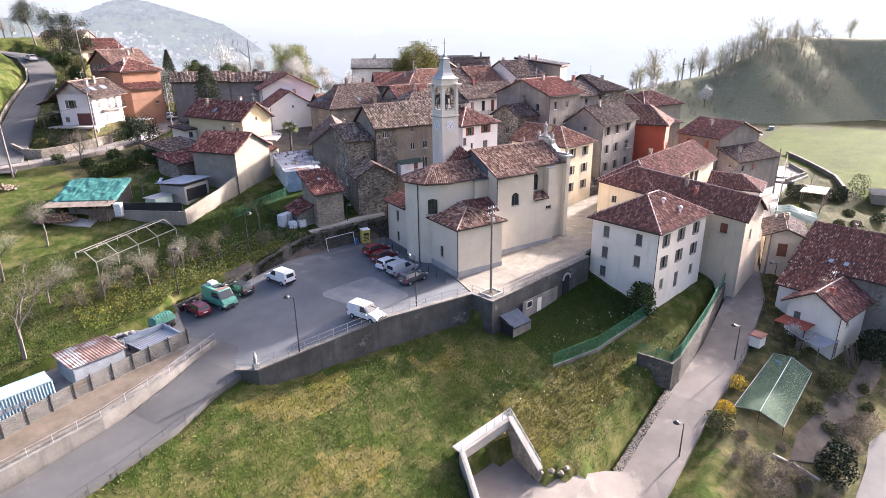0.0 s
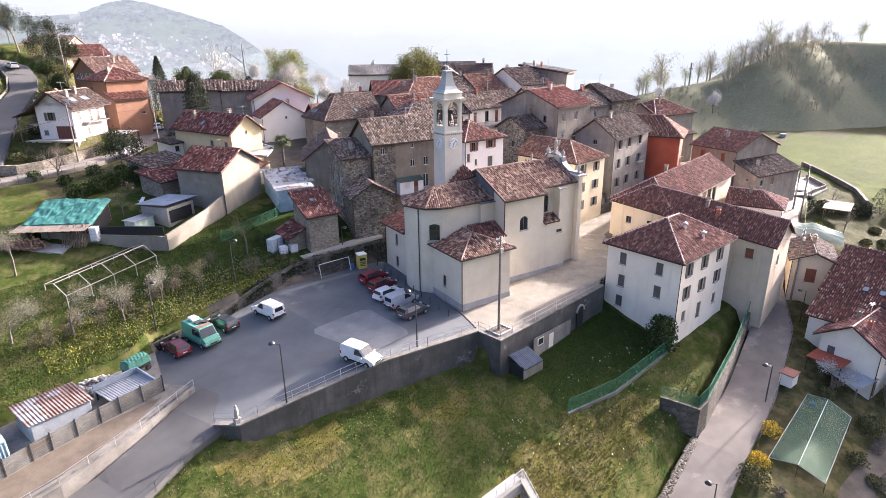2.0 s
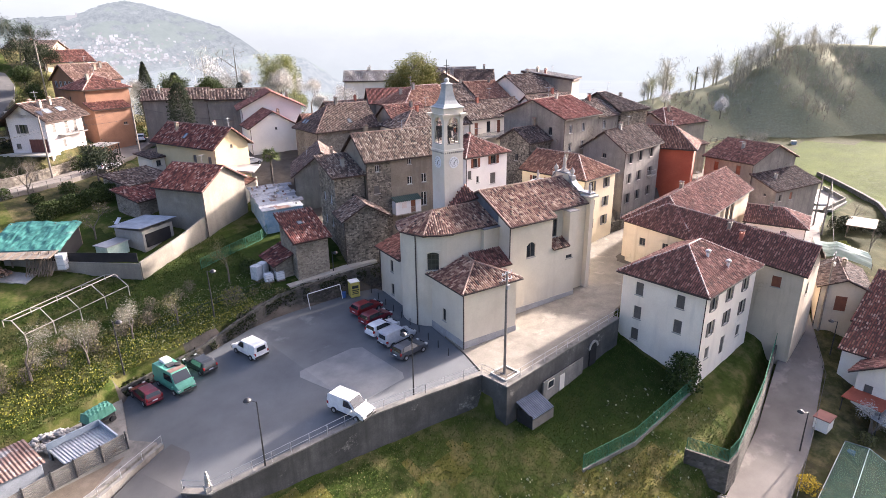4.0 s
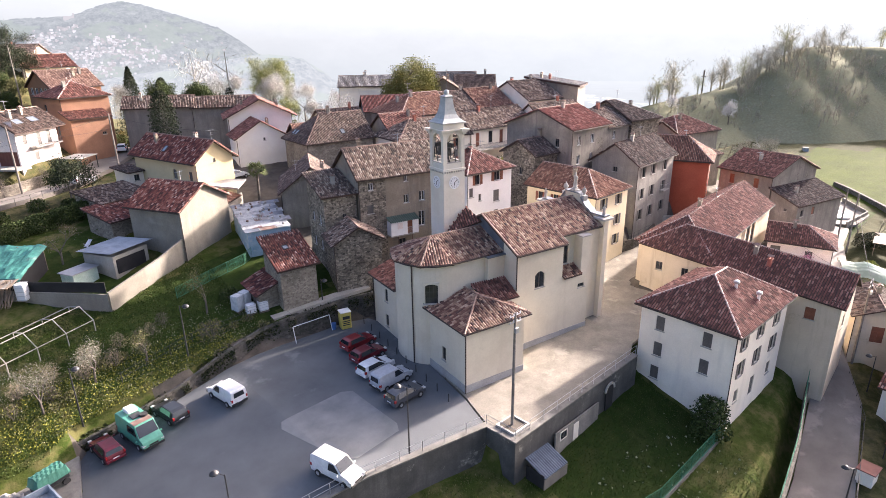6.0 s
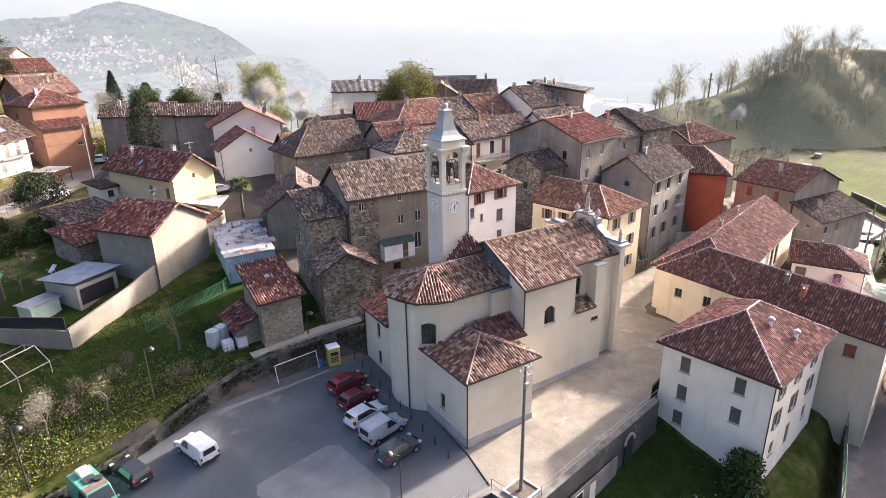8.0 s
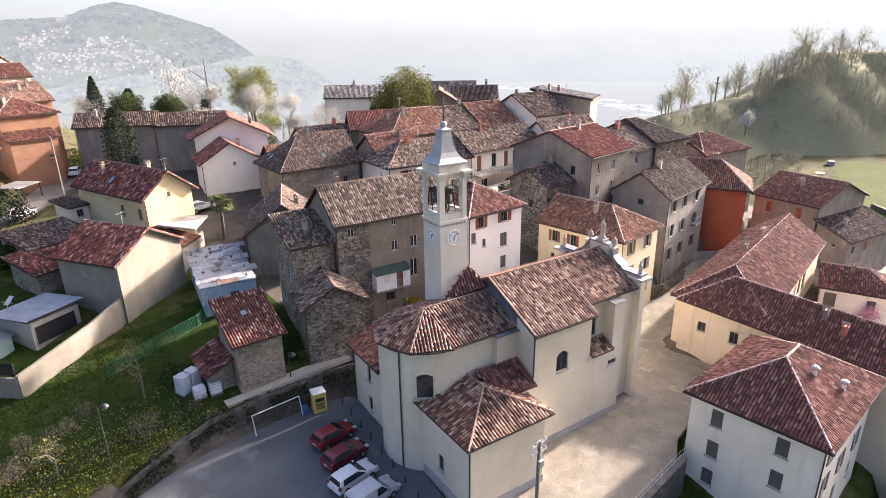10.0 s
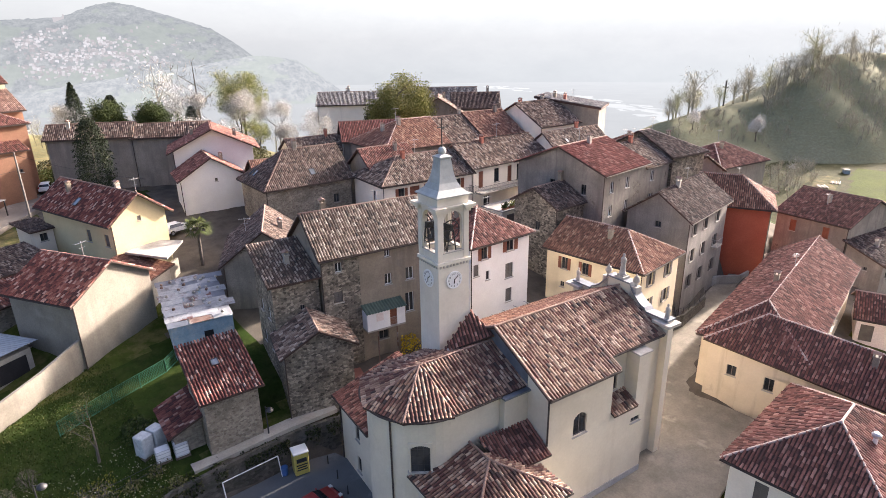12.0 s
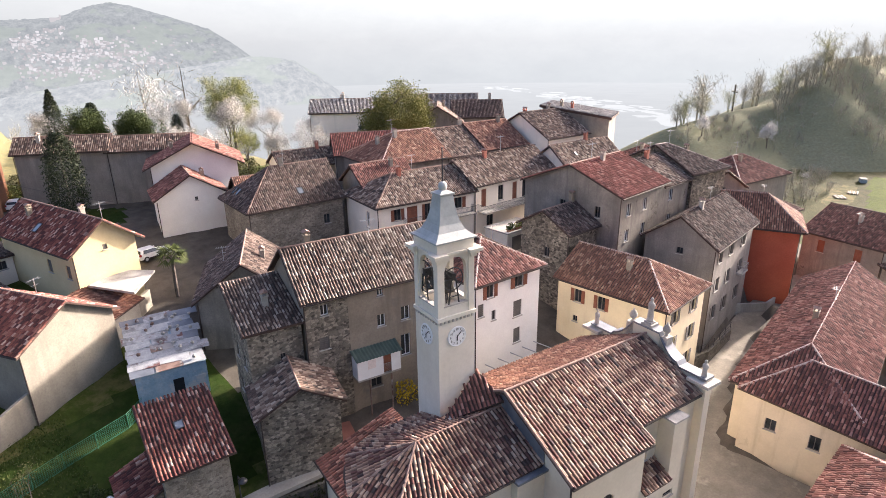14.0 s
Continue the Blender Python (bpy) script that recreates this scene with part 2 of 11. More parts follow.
CONCRETE = mottled("concrete", (0.306, 0.289, 0.264), (0.442, 0.425, 0.391), 0.4, 7, 0.9, 0.2, 0.02, streak=((0.204, 0.187, 0.17), 0.52, 0.6))
RAWCON = mottled("pale_concrete", (0.306, 0.285, 0.242), (0.425, 0.399, 0.348), 0.3, 6, 0.9, 0.15, 0.02, streak=((0.323, 0.297, 0.264), 0.54, 0.5))
BEIGEGREY = mottled("unpainted_beige_render", (0.215, 0.193, 0.155), (0.31, 0.284, 0.232), 0.3, 6, 0.92, 0.15, 0.015, spots=((0.3, 0.275, 0.23), 0.6), streak=((0.18, 0.16, 0.135), 0.52, 0.6))
PLINTH = mottled("grey_plinth", (0.3, 0.29, 0.28), (0.42, 0.41, 0.39), 0.6, 9)
STONE = stonework("rubble_stone", (0.066, 0.058, 0.048), (0.384, 0.343, 0.283), (0.18, 0.162, 0.137), 0.34)
STONE_PALE = stonework("pale_rubble", (0.164, 0.143, 0.119), (0.361, 0.328, 0.275), (0.271, 0.246, 0.209), 0.3)
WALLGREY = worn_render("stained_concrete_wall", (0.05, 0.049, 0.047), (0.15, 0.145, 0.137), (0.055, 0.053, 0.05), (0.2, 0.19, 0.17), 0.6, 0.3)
STONE_DARK = stonework("dark_retaining_stone", (0.0562, 0.0525, 0.0473), (0.15, 0.139, 0.124), (0.0975, 0.09, 0.081), 0.45, moss=(0.0562, 0.0562, 0.0375))
PARKING = mottled("car_park_asphalt", (0.088, 0.096, 0.102), (0.135, 0.144, 0.15), 0.16, 25, 0.92, 0.2, 0.01, spots=((0.165, 0.172, 0.177), 0.6))
ASPHALT = mottled("asphalt", (0.076, 0.075, 0.074), (0.112, 0.11, 0.107), 0.16, 25, 0.92, 0.2, 0.01, spots=((0.138, 0.134, 0.13), 0.6))
PATCH = mottled("pale_asphalt_patch", (0.15, 0.158, 0.162), (0.238, 0.242, 0.238), 0.35, 25, 0.92, 0.2, 0.01)
ROADM = mottled("worn_road", (0.142, 0.126, 0.11), (0.215, 0.192, 0.168), 0.25, 18, 0.92, 0.2, 0.01, spots=((0.25, 0.224, 0.196), 0.56))
GRAVEL = mottled("gravel_court", (0.18, 0.16, 0.128), (0.28, 0.252, 0.205), 0.5, 5, 0.96, 0.6, 0.04, spots=((0.31, 0.28, 0.23), 0.57))
CONCRETE_OLD = mottled("dirty_concrete", (0.13, 0.122, 0.108), (0.24, 0.225, 0.2), 0.4, 7, 0.92, 0.3, 0.03, spots=((0.1, 0.095, 0.08), 0.58), streak=((0.07, 0.066, 0.058), 0.5, 0.7))
EARTH = mottled("bare_earth", (0.0675, 0.057, 0.045), (0.128, 0.109, 0.0863), 0.6, 10, 0.97, 0.5, 0.04)
EARTHPALE = mottled("trodden_earth", (0.1, 0.08, 0.056), (0.17, 0.135, 0.1), 0.6, 10, 0.97, 0.5, 0.04)
WOOD = mottled("weathered_wood", (0.12, 0.09, 0.065), (0.24, 0.19, 0.14), 1.5, 20)
SHUTTER_GREY = mottled("grey_brown_shutter", (0.1, 0.09, 0.082), (0.15, 0.135, 0.12), 1.0, 20, 0.7)
SHUTTER_BROWN = mottled("brown_shutter", (0.16, 0.055, 0.03), (0.24, 0.085, 0.045), 1.0, 20, 0.65)
SHUTTER_RED = mottled("dark_red_shutter", (0.1, 0.03, 0.025), (0.15, 0.05, 0.04), 1.0, 20, 0.65)
METAL = mottled("galvanised_metal", (0.35, 0.36, 0.37), (0.5, 0.51, 0.52), 0.8, 12, 0.45, 0.05, 0.01, metal=0.7)
DARKMETAL = mottled("dark_metal", (0.035, 0.035, 0.038), (0.06, 0.06, 0.062), 2.0, 20, 0.5, 0.05, 0.005, metal=0.4)
SLATE = mottled("blue_grey_sheet", (0.12, 0.135, 0.16), (0.2, 0.22, 0.25), 0.7, 10, 0.5, 0.05, 0.01, metal=0.3)
STONE_TRIM = mottled("carved_stone", (0.31, 0.295, 0.265), (0.46, 0.44, 0.4), 1.2, 14, 0.85, 0.15, 0.01)
SPIRE = mottled("grey_spire_render", (0.3, 0.315, 0.31), (0.46, 0.475, 0.46), 0.9, 9, 0.8, 0.1, 0.01, streak=((0.25, 0.24, 0.21), 0.55, 0.5))
COPPER = mottled("brown_copper", (0.04, 0.03, 0.026), (0.075, 0.056, 0.046), 1.0, 10, 0.85, 0.05, 0.005)
WHITEPAINT = mottled("white_paint", (0.72, 0.72, 0.72), (0.8, 0.8, 0.8), 1.0, 10, 0.5, 0.02, 0.002)
# Near-black: the dark of openings put into colour; also black painted parts.
BLACK = mottled("black_void", (0.012, 0.012, 0.013), (0.02, 0.02, 0.022), 1.0, 8, 0.9)


def glass_mat():
    m, nt, ln, b = nodes_of("window_glass", 0.12)
    n = noise_node(nt, ln, 0.7, 3, 0.5, "World")
    r = ramp(nt, [(0.35, (0.012, 0.014, 0.017)), (0.7, (0.05, 0.055, 0.06))])
    ln.new(n.outputs[0], r.inputs[0])
    ln.new(r.outputs[0], b.inputs["Base Color"])
    return m


GLASS = glass_mat()


def grass_mat(name, a, bcol, c, scale=0.08, dry_share=0.75):
    m, nt, ln, b = nodes_of(name, 0.95)
    b.inputs["Specular IOR Level"].default_value = 0.08
    big = noise_node(nt, ln, scale, 8, 0.7, "World")
    r = ramp(nt, [(0.3, a), (0.5, bcol), (0.7, c)])
    ln.new(big.outputs[0], r.inputs[0])
    mid = noise_node(nt, ln, 1.3, 8, 0.75, "World")
    mr = ramp(nt, [(0.3, (0.68, 0.7, 0.66)), (0.7, (1.18, 1.2, 1.12))])
    ln.new(mid.outputs[0], mr.inputs[0])
    col = mix(nt, ln, 1.0, r.outputs[0], mr.outputs[0], "MULTIPLY")
    dry = noise_node(nt, ln, 0.5, 8, 0.7, "World")
    dr = ramp(nt, [(0.46, (0, 0, 0)), (0.64, (dry_share,) * 3)])
    ln.new(dry.outputs[0], dr.inputs[0])
    col = mix(nt, ln, dr.outputs[0], col, (0.185, 0.15, 0.068))
    ln.new(col, b.inputs["Base Color"])
    bump(nt, ln, b, mid.outputs[0], 0.5, 0.2)
    return m


GRASS = grass_mat("meadow_grass", (0.026, 0.043, 0.008), (0.042, 0.062, 0.012), (0.082, 0.09, 0.023), 0.07, 0.5)
GARDEN = grass_mat("garden_soil_and_weeds", (0.075, 0.06, 0.0375), (0.0562, 0.06, 0.0225), (0.128, 0.105, 0.0675), 0.22)
# Olive hill grass with haze put in as a paler base colour.
HILLGRASS = grass_mat("haze_pale_hill_grass", (0.158, 0.163, 0.108), (0.195, 0.197, 0.132), (0.235, 0.228, 0.16), 0.03, 0.2)
# Lush green, with the shade of walls and houses darkened into the colour.
LAWN = grass_mat("shade_dark_lush_grass", (0.018, 0.031, 0.007), (0.027, 0.046, 0.009), (0.04, 0.062, 0.013), 0.08, 0.1)
FIELD = grass_mat("fresh_green_field", (0.026, 0.043, 0.002), (0.042, 0.062, 0.003), (0.062, 0.084, 0.006), 0.06, 0.03)
STRAW = grass_mat("straw_meadow", (0.06, 0.066, 0.015), (0.1, 0.094, 0.022), (0.155, 0.125, 0.036), 0.16, 0.75)
# Weedy green-brown, darkened further for the hill's shade on the plots.
PLOTS = grass_mat("weedy_plots_hill_shade", (0.024, 0.028, 0.01), (0.036, 0.04, 0.014), (0.06, 0.058, 0.025), 0.12, 0.15)
# Slope ground lightened to carry the haze over it.
WOODED = grass_mat("haze_pale_wooded_slope", (0.1, 0.095, 0.055), (0.14, 0.135, 0.08), (0.19, 0.175, 0.11), 0.03)

# ---- kit ----
def part(name, bm, mat, parent=None, label="", smooth_faces=False, kind=""):
    """Links a bmesh, or a pair of vertices and faces, as one mesh object under its parent."""
    me = bpy.data.meshes.new(name)
    if isinstance(bm, tuple):
        me.from_pydata(bm[0], [], bm[1])
    else:
        bm.to_mesh(me)
        bm.free()
    if smooth_faces:
        me.polygons.foreach_set("use_smooth", [True] * len(me.polygons))
    me.materials.append(mat)
    ob = new(name, me)
    if parent:
        ob.parent = parent
    return tagged(ob, label, kind=kind)


def empty(name, m, label, category, group="", kind=""):
    ob = new(name)
    ob.empty_display_size = 0.3
    ob.matrix_world = m
    return tagged(ob, label, category, group, kind)


def box(bm, x0, y0, z0, x1, y1, z1, m=None):
    vs = [bm.verts.new((x, y, z)) for z in (z0, z1) for x, y in ((x0, y0), (x1, y0), (x1, y1), (x0, y1))]
    for f in ((3, 2, 1, 0), (4, 5, 6, 7), (0, 1, 5, 4), (1, 2, 6, 5), (2, 3, 7, 6), (3, 0, 4, 7)):
        bm.faces.new([vs[i] for i in f])
    if m is not None:
        for v in vs:
            v.co = m @ v.co
    return vs


def boxes(*rows):
    bm = bmesh.new()
    for r in rows:
        box(bm, *r)
    return bm


def boxes_at(m, *rows):
    bm = bmesh.new()
    for r in rows:
        box(bm, *r, m)
    return bm


def bevelled(bm, w=0.02, seg=1):
    bmesh.ops.bevel(bm, geom=bm.edges[:], offset=w, segments=seg, affect="EDGES", profile=0.5)
    return bm


def tube(bm, p, q, r0, r1=None, n=8, caps=True):
    p, q = Vector(p), Vector(q)
    r1 = r0 if r1 is None else r1
    d = (q - p).normalized()
    a = d.orthogonal().normalized()
    b = d.cross(a)
    ra = [bm.verts.new(p + (a * math.cos(2 * math.pi * k / n) + b * math.sin(2 * math.pi * k / n)) * r0) for k in range(n)]
    rb = [bm.verts.new(q + (a * math.cos(2 * math.pi * k / n) + b * math.sin(2 * math.pi * k / n)) * r1) for k in range(n)]
    for k in range(n):
        bm.faces.new((ra[k], ra[(k + 1) % n], rb[(k + 1) % n], rb[k]))
    if caps:
        bm.faces.new(ra[::-1])
        bm.faces.new(rb)


def lathe(bm, rows, n=16, at=(0, 0, 0)):
    """A turned form from rows of (radius, height)."""
    rings = []
    for r, z in rows:
        rings.append([bm.verts.new((at[0] + r * math.cos(2 * math.pi * k / n), at[1] + r * math.sin(2 * math.pi * k / n), at[2] + z)) for k in range(n)])
    for a, b in zip(rings[:-1], rings[1:]):
        for k in range(n):
            bm.faces.new((a[k], a[(k + 1) % n], b[(k + 1) % n], b[k]))
    bm.faces.new(rings[0][::-1])
    bm.faces.new(rings[-1])


rng = np.random.default_rng(7)


def tile_cloud(planes, pitch=0.28, row=0.42, skip=None):
    """Rows of arched clay tiles over roof planes; each plane's first edge is its eave. Returns vertices and faces."""
    V, F, base = [], [], 0
    ang = np.linspace(0, math.pi, 5)
    for poly in planes:
        P = np.array([tuple(p) for p in poly], float)
        e = P[1] - P[0]
        e = e / np.linalg.norm(e)
        nrm = np.zeros(3)
        for i in range(1, len(P) - 1):
            nrm += np.cross(P[i] - P[0], P[i + 1] - P[0])
        nrm /= np.linalg.norm(nrm)
        if nrm[2] < 0:
            nrm = -nrm
        up = np.cross(nrm, e)
        if up[2] < 0:
            up = -up
        S, R = (P - P[0]) @ e, (P - P[0]) @ up
        poly2 = list(zip(S, R))
        cs = np.arange(S.min(), S.max(), pitch) + pitch / 2
        rs = np.arange(R.min() - 0.05, R.max(), row)
        gs, gr = np.meshgrid(cs, rs)
        ok = inside(gs, gr + row * 0.5, poly2)
        s, r = gs[ok], gr[ok]
        if skip is not None:
            k = skip(s, r)
            s, r = s[~k], r[~k]
        n = len(s)
        if n == 0:
            continue
        s = s + rng.normal(0, 0.012, n)
        r = r + rng.normal(0, 0.015, n)
        lift = rng.normal(0.02, 0.01, n)
        lean = rng.normal(0, 0.02, n)
        w0, w1, h0 = pitch * 0.38, pitch * 0.31, pitch * 0.42
        out = np.zeros((n, 10, 3))
        for end in (0, 1):
            w = w1 if end else w0
            for j, a in enumerate(ang):
                ds = -math.cos(a) * w + (lean * (row + 0.07) if end else 0)
                dr = np.full(n, (row + 0.07) if end else 0.0)
                dn = math.sin(a) * h0 * (0.8 if end else 1.0) + lift + (0.0 if end else 0.035)
                out[:, end * 5 + j] = P[0] + np.outer(s + ds, e) + np.outer(r + dr, up) + np.outer(dn, nrm)
        V.append(out.reshape(-1, 3))
        idx = base + np.arange(n)[:, None] * 10
        for j in range(4):
            F.append(np.concatenate([idx + j, idx + j + 1, idx + j + 6, idx + j + 5], 1))
        base += n * 10
    if not V:
        return None
    return np.concatenate(V), np.concatenate(F)


def big_mesh(name, V, F, mat, parent=None, label="", kind="stuff"):
    me = bpy.data.meshes.new(name)
    me.vertices.add(len(V))
    me.vertices.foreach_set("co", V.astype(np.float32).ravel())
    k = F.shape[1]
    me.loops.add(F.size)
    me.loops.foreach_set("vertex_index", F.astype(np.int32).ravel())
    me.polygons.add(len(F))
    me.polygons.foreach_set("loop_start", np.arange(0, F.size, k, dtype=np.int32))
    me.polygons.foreach_set("loop_total", np.full(len(F), k, np.int32))
    me.update(calc_edges=True)
    me.materials.append(mat)
    ob = new(name, me)
    if parent:
        ob.parent = parent
    return tagged(ob, label, kind=kind)


def deck_mesh(planes, thick=0.16):
    bm = bmesh.new()
    for poly in planes:
        vs = [Vector(p) for p in poly]
        top = [bm.verts.new(v) for v in vs]
        low = [bm.verts.new(v - Vector((0, 0, thick))) for v in vs]
        bm.faces.new(top)
        bm.faces.new(low[::-1])
        n = len(vs)
        for i in range(n):
            bm.faces.new((top[i], low[i], low[(i + 1) % n], top[(i + 1) % n]))
    bmesh.ops.recalc_face_normals(bm, faces=bm.faces[:])
    return bm


def ridge_caps(lines, r=0.11):
    """Half-round cap tiles along ridges and hips."""
    bm = bmesh.new()
    for a, b in lines:
        a, b = Vector(a), Vector(b)
        n = max(1, int((b - a).length / 0.42))
        for k in range(n):
            p, q = a.lerp(b, k / n), a.lerp(b, (k + 1.12) / n)
            j = Vector((0, 0, float(rng.normal(0.03, 0.008))))
            tube(bm, p + j, q + j + Vector((0, 0, 0.02)), r, r * 0.86, 7)
    return bm


def wall_panel(bm, o, d, width, z0, z1, holes, depth=0.22, apex=None, z1b=None):
    """A wall on the plane through o along d (outside on its right hand), with holes (s, z, w, h) and their reveals. apex: (s, z) of a gable."""
    n = Vector((d.y, -d.x, 0))
    z1b = z1 if z1b is None else z1b
    zt = min(z1, z1b)
    ss = sorted({0.0, width, *[h[0] - h[2] / 2 for h in holes], *[h[0] + h[2] / 2 for h in holes]})
    zs = sorted({z0, zt, *[h[1] - h[3] / 2 for h in holes], *[h[1] + h[3] / 2 for h in holes]})
    at = lambda s, z, k=0.0: bm.verts.new((o.x + d.x * s - n.x * k, o.y + d.y * s - n.y * k, z))
    for s0, s1 in zip(ss[:-1], ss[1:]):
        for a, b in zip(zs[:-1], zs[1:]):
            ms, mz = (s0 + s1) / 2, (a + b) / 2
            if any(abs(ms - h[0]) < h[2] / 2 and abs(mz - h[1]) < h[3] / 2 for h in holes):
                continue
            bm.faces.new((at(s0, a), at(s1, a), at(s1, b), at(s0, b)))
    if abs(z1 - z1b) > 0.01:
        bm.faces.new((at(0, zt), at(width, zt), at(width, z1b)) if z1b > z1 else (at(0, zt), at(width, zt), at(0, z1)))
    if apex:
        bm.faces.new((at(0, z1), at(width, z1b), at(*apex)))
    for s, z, w, h in holes:
        a, b, lo, hi = s - w / 2, s + w / 2, z - h / 2, z + h / 2
        for (p, q), (r, t) in (((a, lo), (b, lo)), ((b, lo), (b, hi)), ((b, hi), (a, hi)), ((a, hi), (a, lo))):
            bm.faces.new((at(p, q), at(p, q, depth), at(r, t, depth), at(r, t)))


def louvre(x0, x1, z0, z1, y0, y1, m, pitch=0.14):
    """A louvred leaf in one skin: a flat back and a stepped front of slats."""
    n = max(3, int((z1 - z0) / pitch))
    line = [(y0, z0), (y1, z0)]
    for j in range(n):
        line += [(y1, z0 + (j + 0.75) * (z1 - z0) / n), (y1 - 0.02, z0 + (j + 0.8) * (z1 - z0) / n), (y1 - 0.02, z0 + (j + 0.95) * (z1 - z0) / n)]
        if j < n - 1:
            line.append((y1, z0 + (j + 1) * (z1 - z0) / n))
    line += [(y1 - 0.02, z1), (y0, z1)]
    bm = bmesh.new()
    a, b = ([bm.verts.new(m @ Vector((x, y, z))) for y, z in line] for x in (x0, x1))
    bm.faces.new(a)
    bm.faces.new(b[::-1])
    for k in range(len(line)):
        q = (k + 1) % len(line)
        bm.faces.new((a[k], b[k], b[q], a[q]))
    bmesh.ops.recalc_face_normals(bm, faces=bm.faces[:])
    return bm


def window_unit(parent, o, d, s, z, w, h, style, shade):
    """A window or door in its opening: pane, frame, sill and shutters."""
    n = Vector((d.y, -d.x, 0))
    m = Matrix(((d.x, n.x, 0, o.x + d.x * s), (d.y, n.y, 0, o.y + d.y * s), (0, 0, 1, z), (0, 0, 0, 1)))
    a, b = w / 2, h / 2
    door = style in ("door", "garage")
    bm = bmesh.new()
    if style in ("door", "garage", "closed"):
        box(bm, -a, -0.16, -b, a, -0.1, b, m)
        k = 6 if style == "garage" else 2
        unit = part("door" if door else "window", bm, shade, parent)
        for i in range(k):
            x0, x1 = -a + 0.05 + i * (w - 0.1) / k, -a + 0.03 + (i + 1) * (w - 0.1) / k
            if style == "garage":
                part("panel", boxes_at(m, (x0, -0.1, -b + 0.05, x1, -0.07, b - 0.03)), shade, unit)
            else:
                part("door_leaf" if door else "shutter", louvre(x0, x1, -b + 0.05, b - 0.03, -0.1, -0.07, m, 0.5 if door else 0.16), shade, unit)
    else:
        box(bm, -a, -0.2, -b, a, -0.185, b, m)
        unit = part("window", bm, GLASS, parent)
        fr = bmesh.new()
        t = 0.06
        for r in ((-a, -0.185, -b, -a + t, -0.12, b), (a - t, -0.185, -b, a, -0.12, b), (-a, -0.185, b - t, a, -0.12, b), (-a, -0.185, -b, a, -0.12, -b + t), (-t / 2, -0.185, -b, t / 2, -0.13, b)):
            box(fr, *r, m)
        part("window_frame", fr, WHITEPAINT if style == "white" else SHUTTER_GREY, unit)
        if style == "open":
            for sgn in (-1, 1):
                x0, x1 = sorted((sgn * (a + 0.02), sgn * (a + w * 0.48)))
                part("shutter", louvre(x0, x1, -b, b, 0.01, 0.06, m), shade, unit)
    if not door:
        si = bmesh.new()
        box(si, -a - 0.1, -0.05, -b - 0.09, a + 0.1, 0.1, -b - 0.005, m)
        part("window_sill", si, STONE_TRIM, unit)
    return unit


def roof_planes(L, W, ze, rise, kind, oh=0.5):
    """Planes, ridge lines and gable ends of a roof over [0,L]x[0,W]; eave first in each plane."""
    a, b, c, d = (-oh, -oh), (L + oh, -oh), (L + oh, W + oh), (-oh, W + oh)
    axis = kind[-1]
    run = (W if axis == "u" else L) / 2
    k = rise / run
    zo, zr = ze - k * oh + 0.12, ze + rise + 0.12
    A, B, C, D = [(*p, zo) for p in (a, b, c, d)]
    if kind.startswith("mono"):
        k = rise / (W if axis == "u" else L)
        lo, hi = ze - k * oh + 0.12, ze + rise + k * oh + 0.12
        if axis == "u":          # falls towards v = 0
            return [[(*a, lo), (*b, lo), (*c, hi), (*d, hi)]], [], {"E": (0, rise), "W": (rise, 0), "N": (rise, rise)}
        if axis == "w":          # falls towards u = 0
            return [[(*d, lo), (*a, lo), (*b, hi), (*c, hi)]], [], {"S": (0, rise), "N": (rise, 0), "E": (rise, rise)}
        return [[(*b, lo), (*c, lo), (*d, hi), (*a, hi)]], [], {"S": (rise, 0), "N": (0, rise), "W": (rise, rise)}
    if axis == "u":
        h0 = run if "w" in kind[:-1] else 0.0      # hip at u = 0
        h1 = run if "e" in kind[:-1] else 0.0      # hip at u = L
        r0 = (h0 if h0 else -oh, W / 2, zr)
        r1 = (L - h1 if h1 else L + oh, W / 2, zr)
        planes = [[A, B, r1, r0], [C, D, r0, r1]]
        lines = [(r0, r1)]
        if h0:
            planes.append([D, A, r0]); lines += [(A, r0), (D, r0)]
        if h1:
            planes.append([B, C, r1]); lines += [(B, r1), (C, r1)]
        gab = {} if h0 else {"W": "g"}
        if not h1:
            gab["E"] = "g"
    else:
        h0 = run if "s" in kind[:-1] else 0.0
        h1 = run if "n" in kind[:-1] else 0.0
        r0 = (L / 2, h0 if h0 else -oh, zr)
        r1 = (L / 2, W - h1 if h1 else W + oh, zr)
        planes = [[D, A, r0, r1], [B, C, r1, r0]]
        lines = [(r0, r1)]
        if h0:
            planes.append([A, B, r0]); lines += [(A, r0), (B, r0)]
        if h1:
            planes.append([C, D, r1]); lines += [(C, r1), (D, r1)]
        gab = {} if h0 else {"S": "g"}
        if not h1:
            gab["N"] = "g"
    return planes, lines, gab


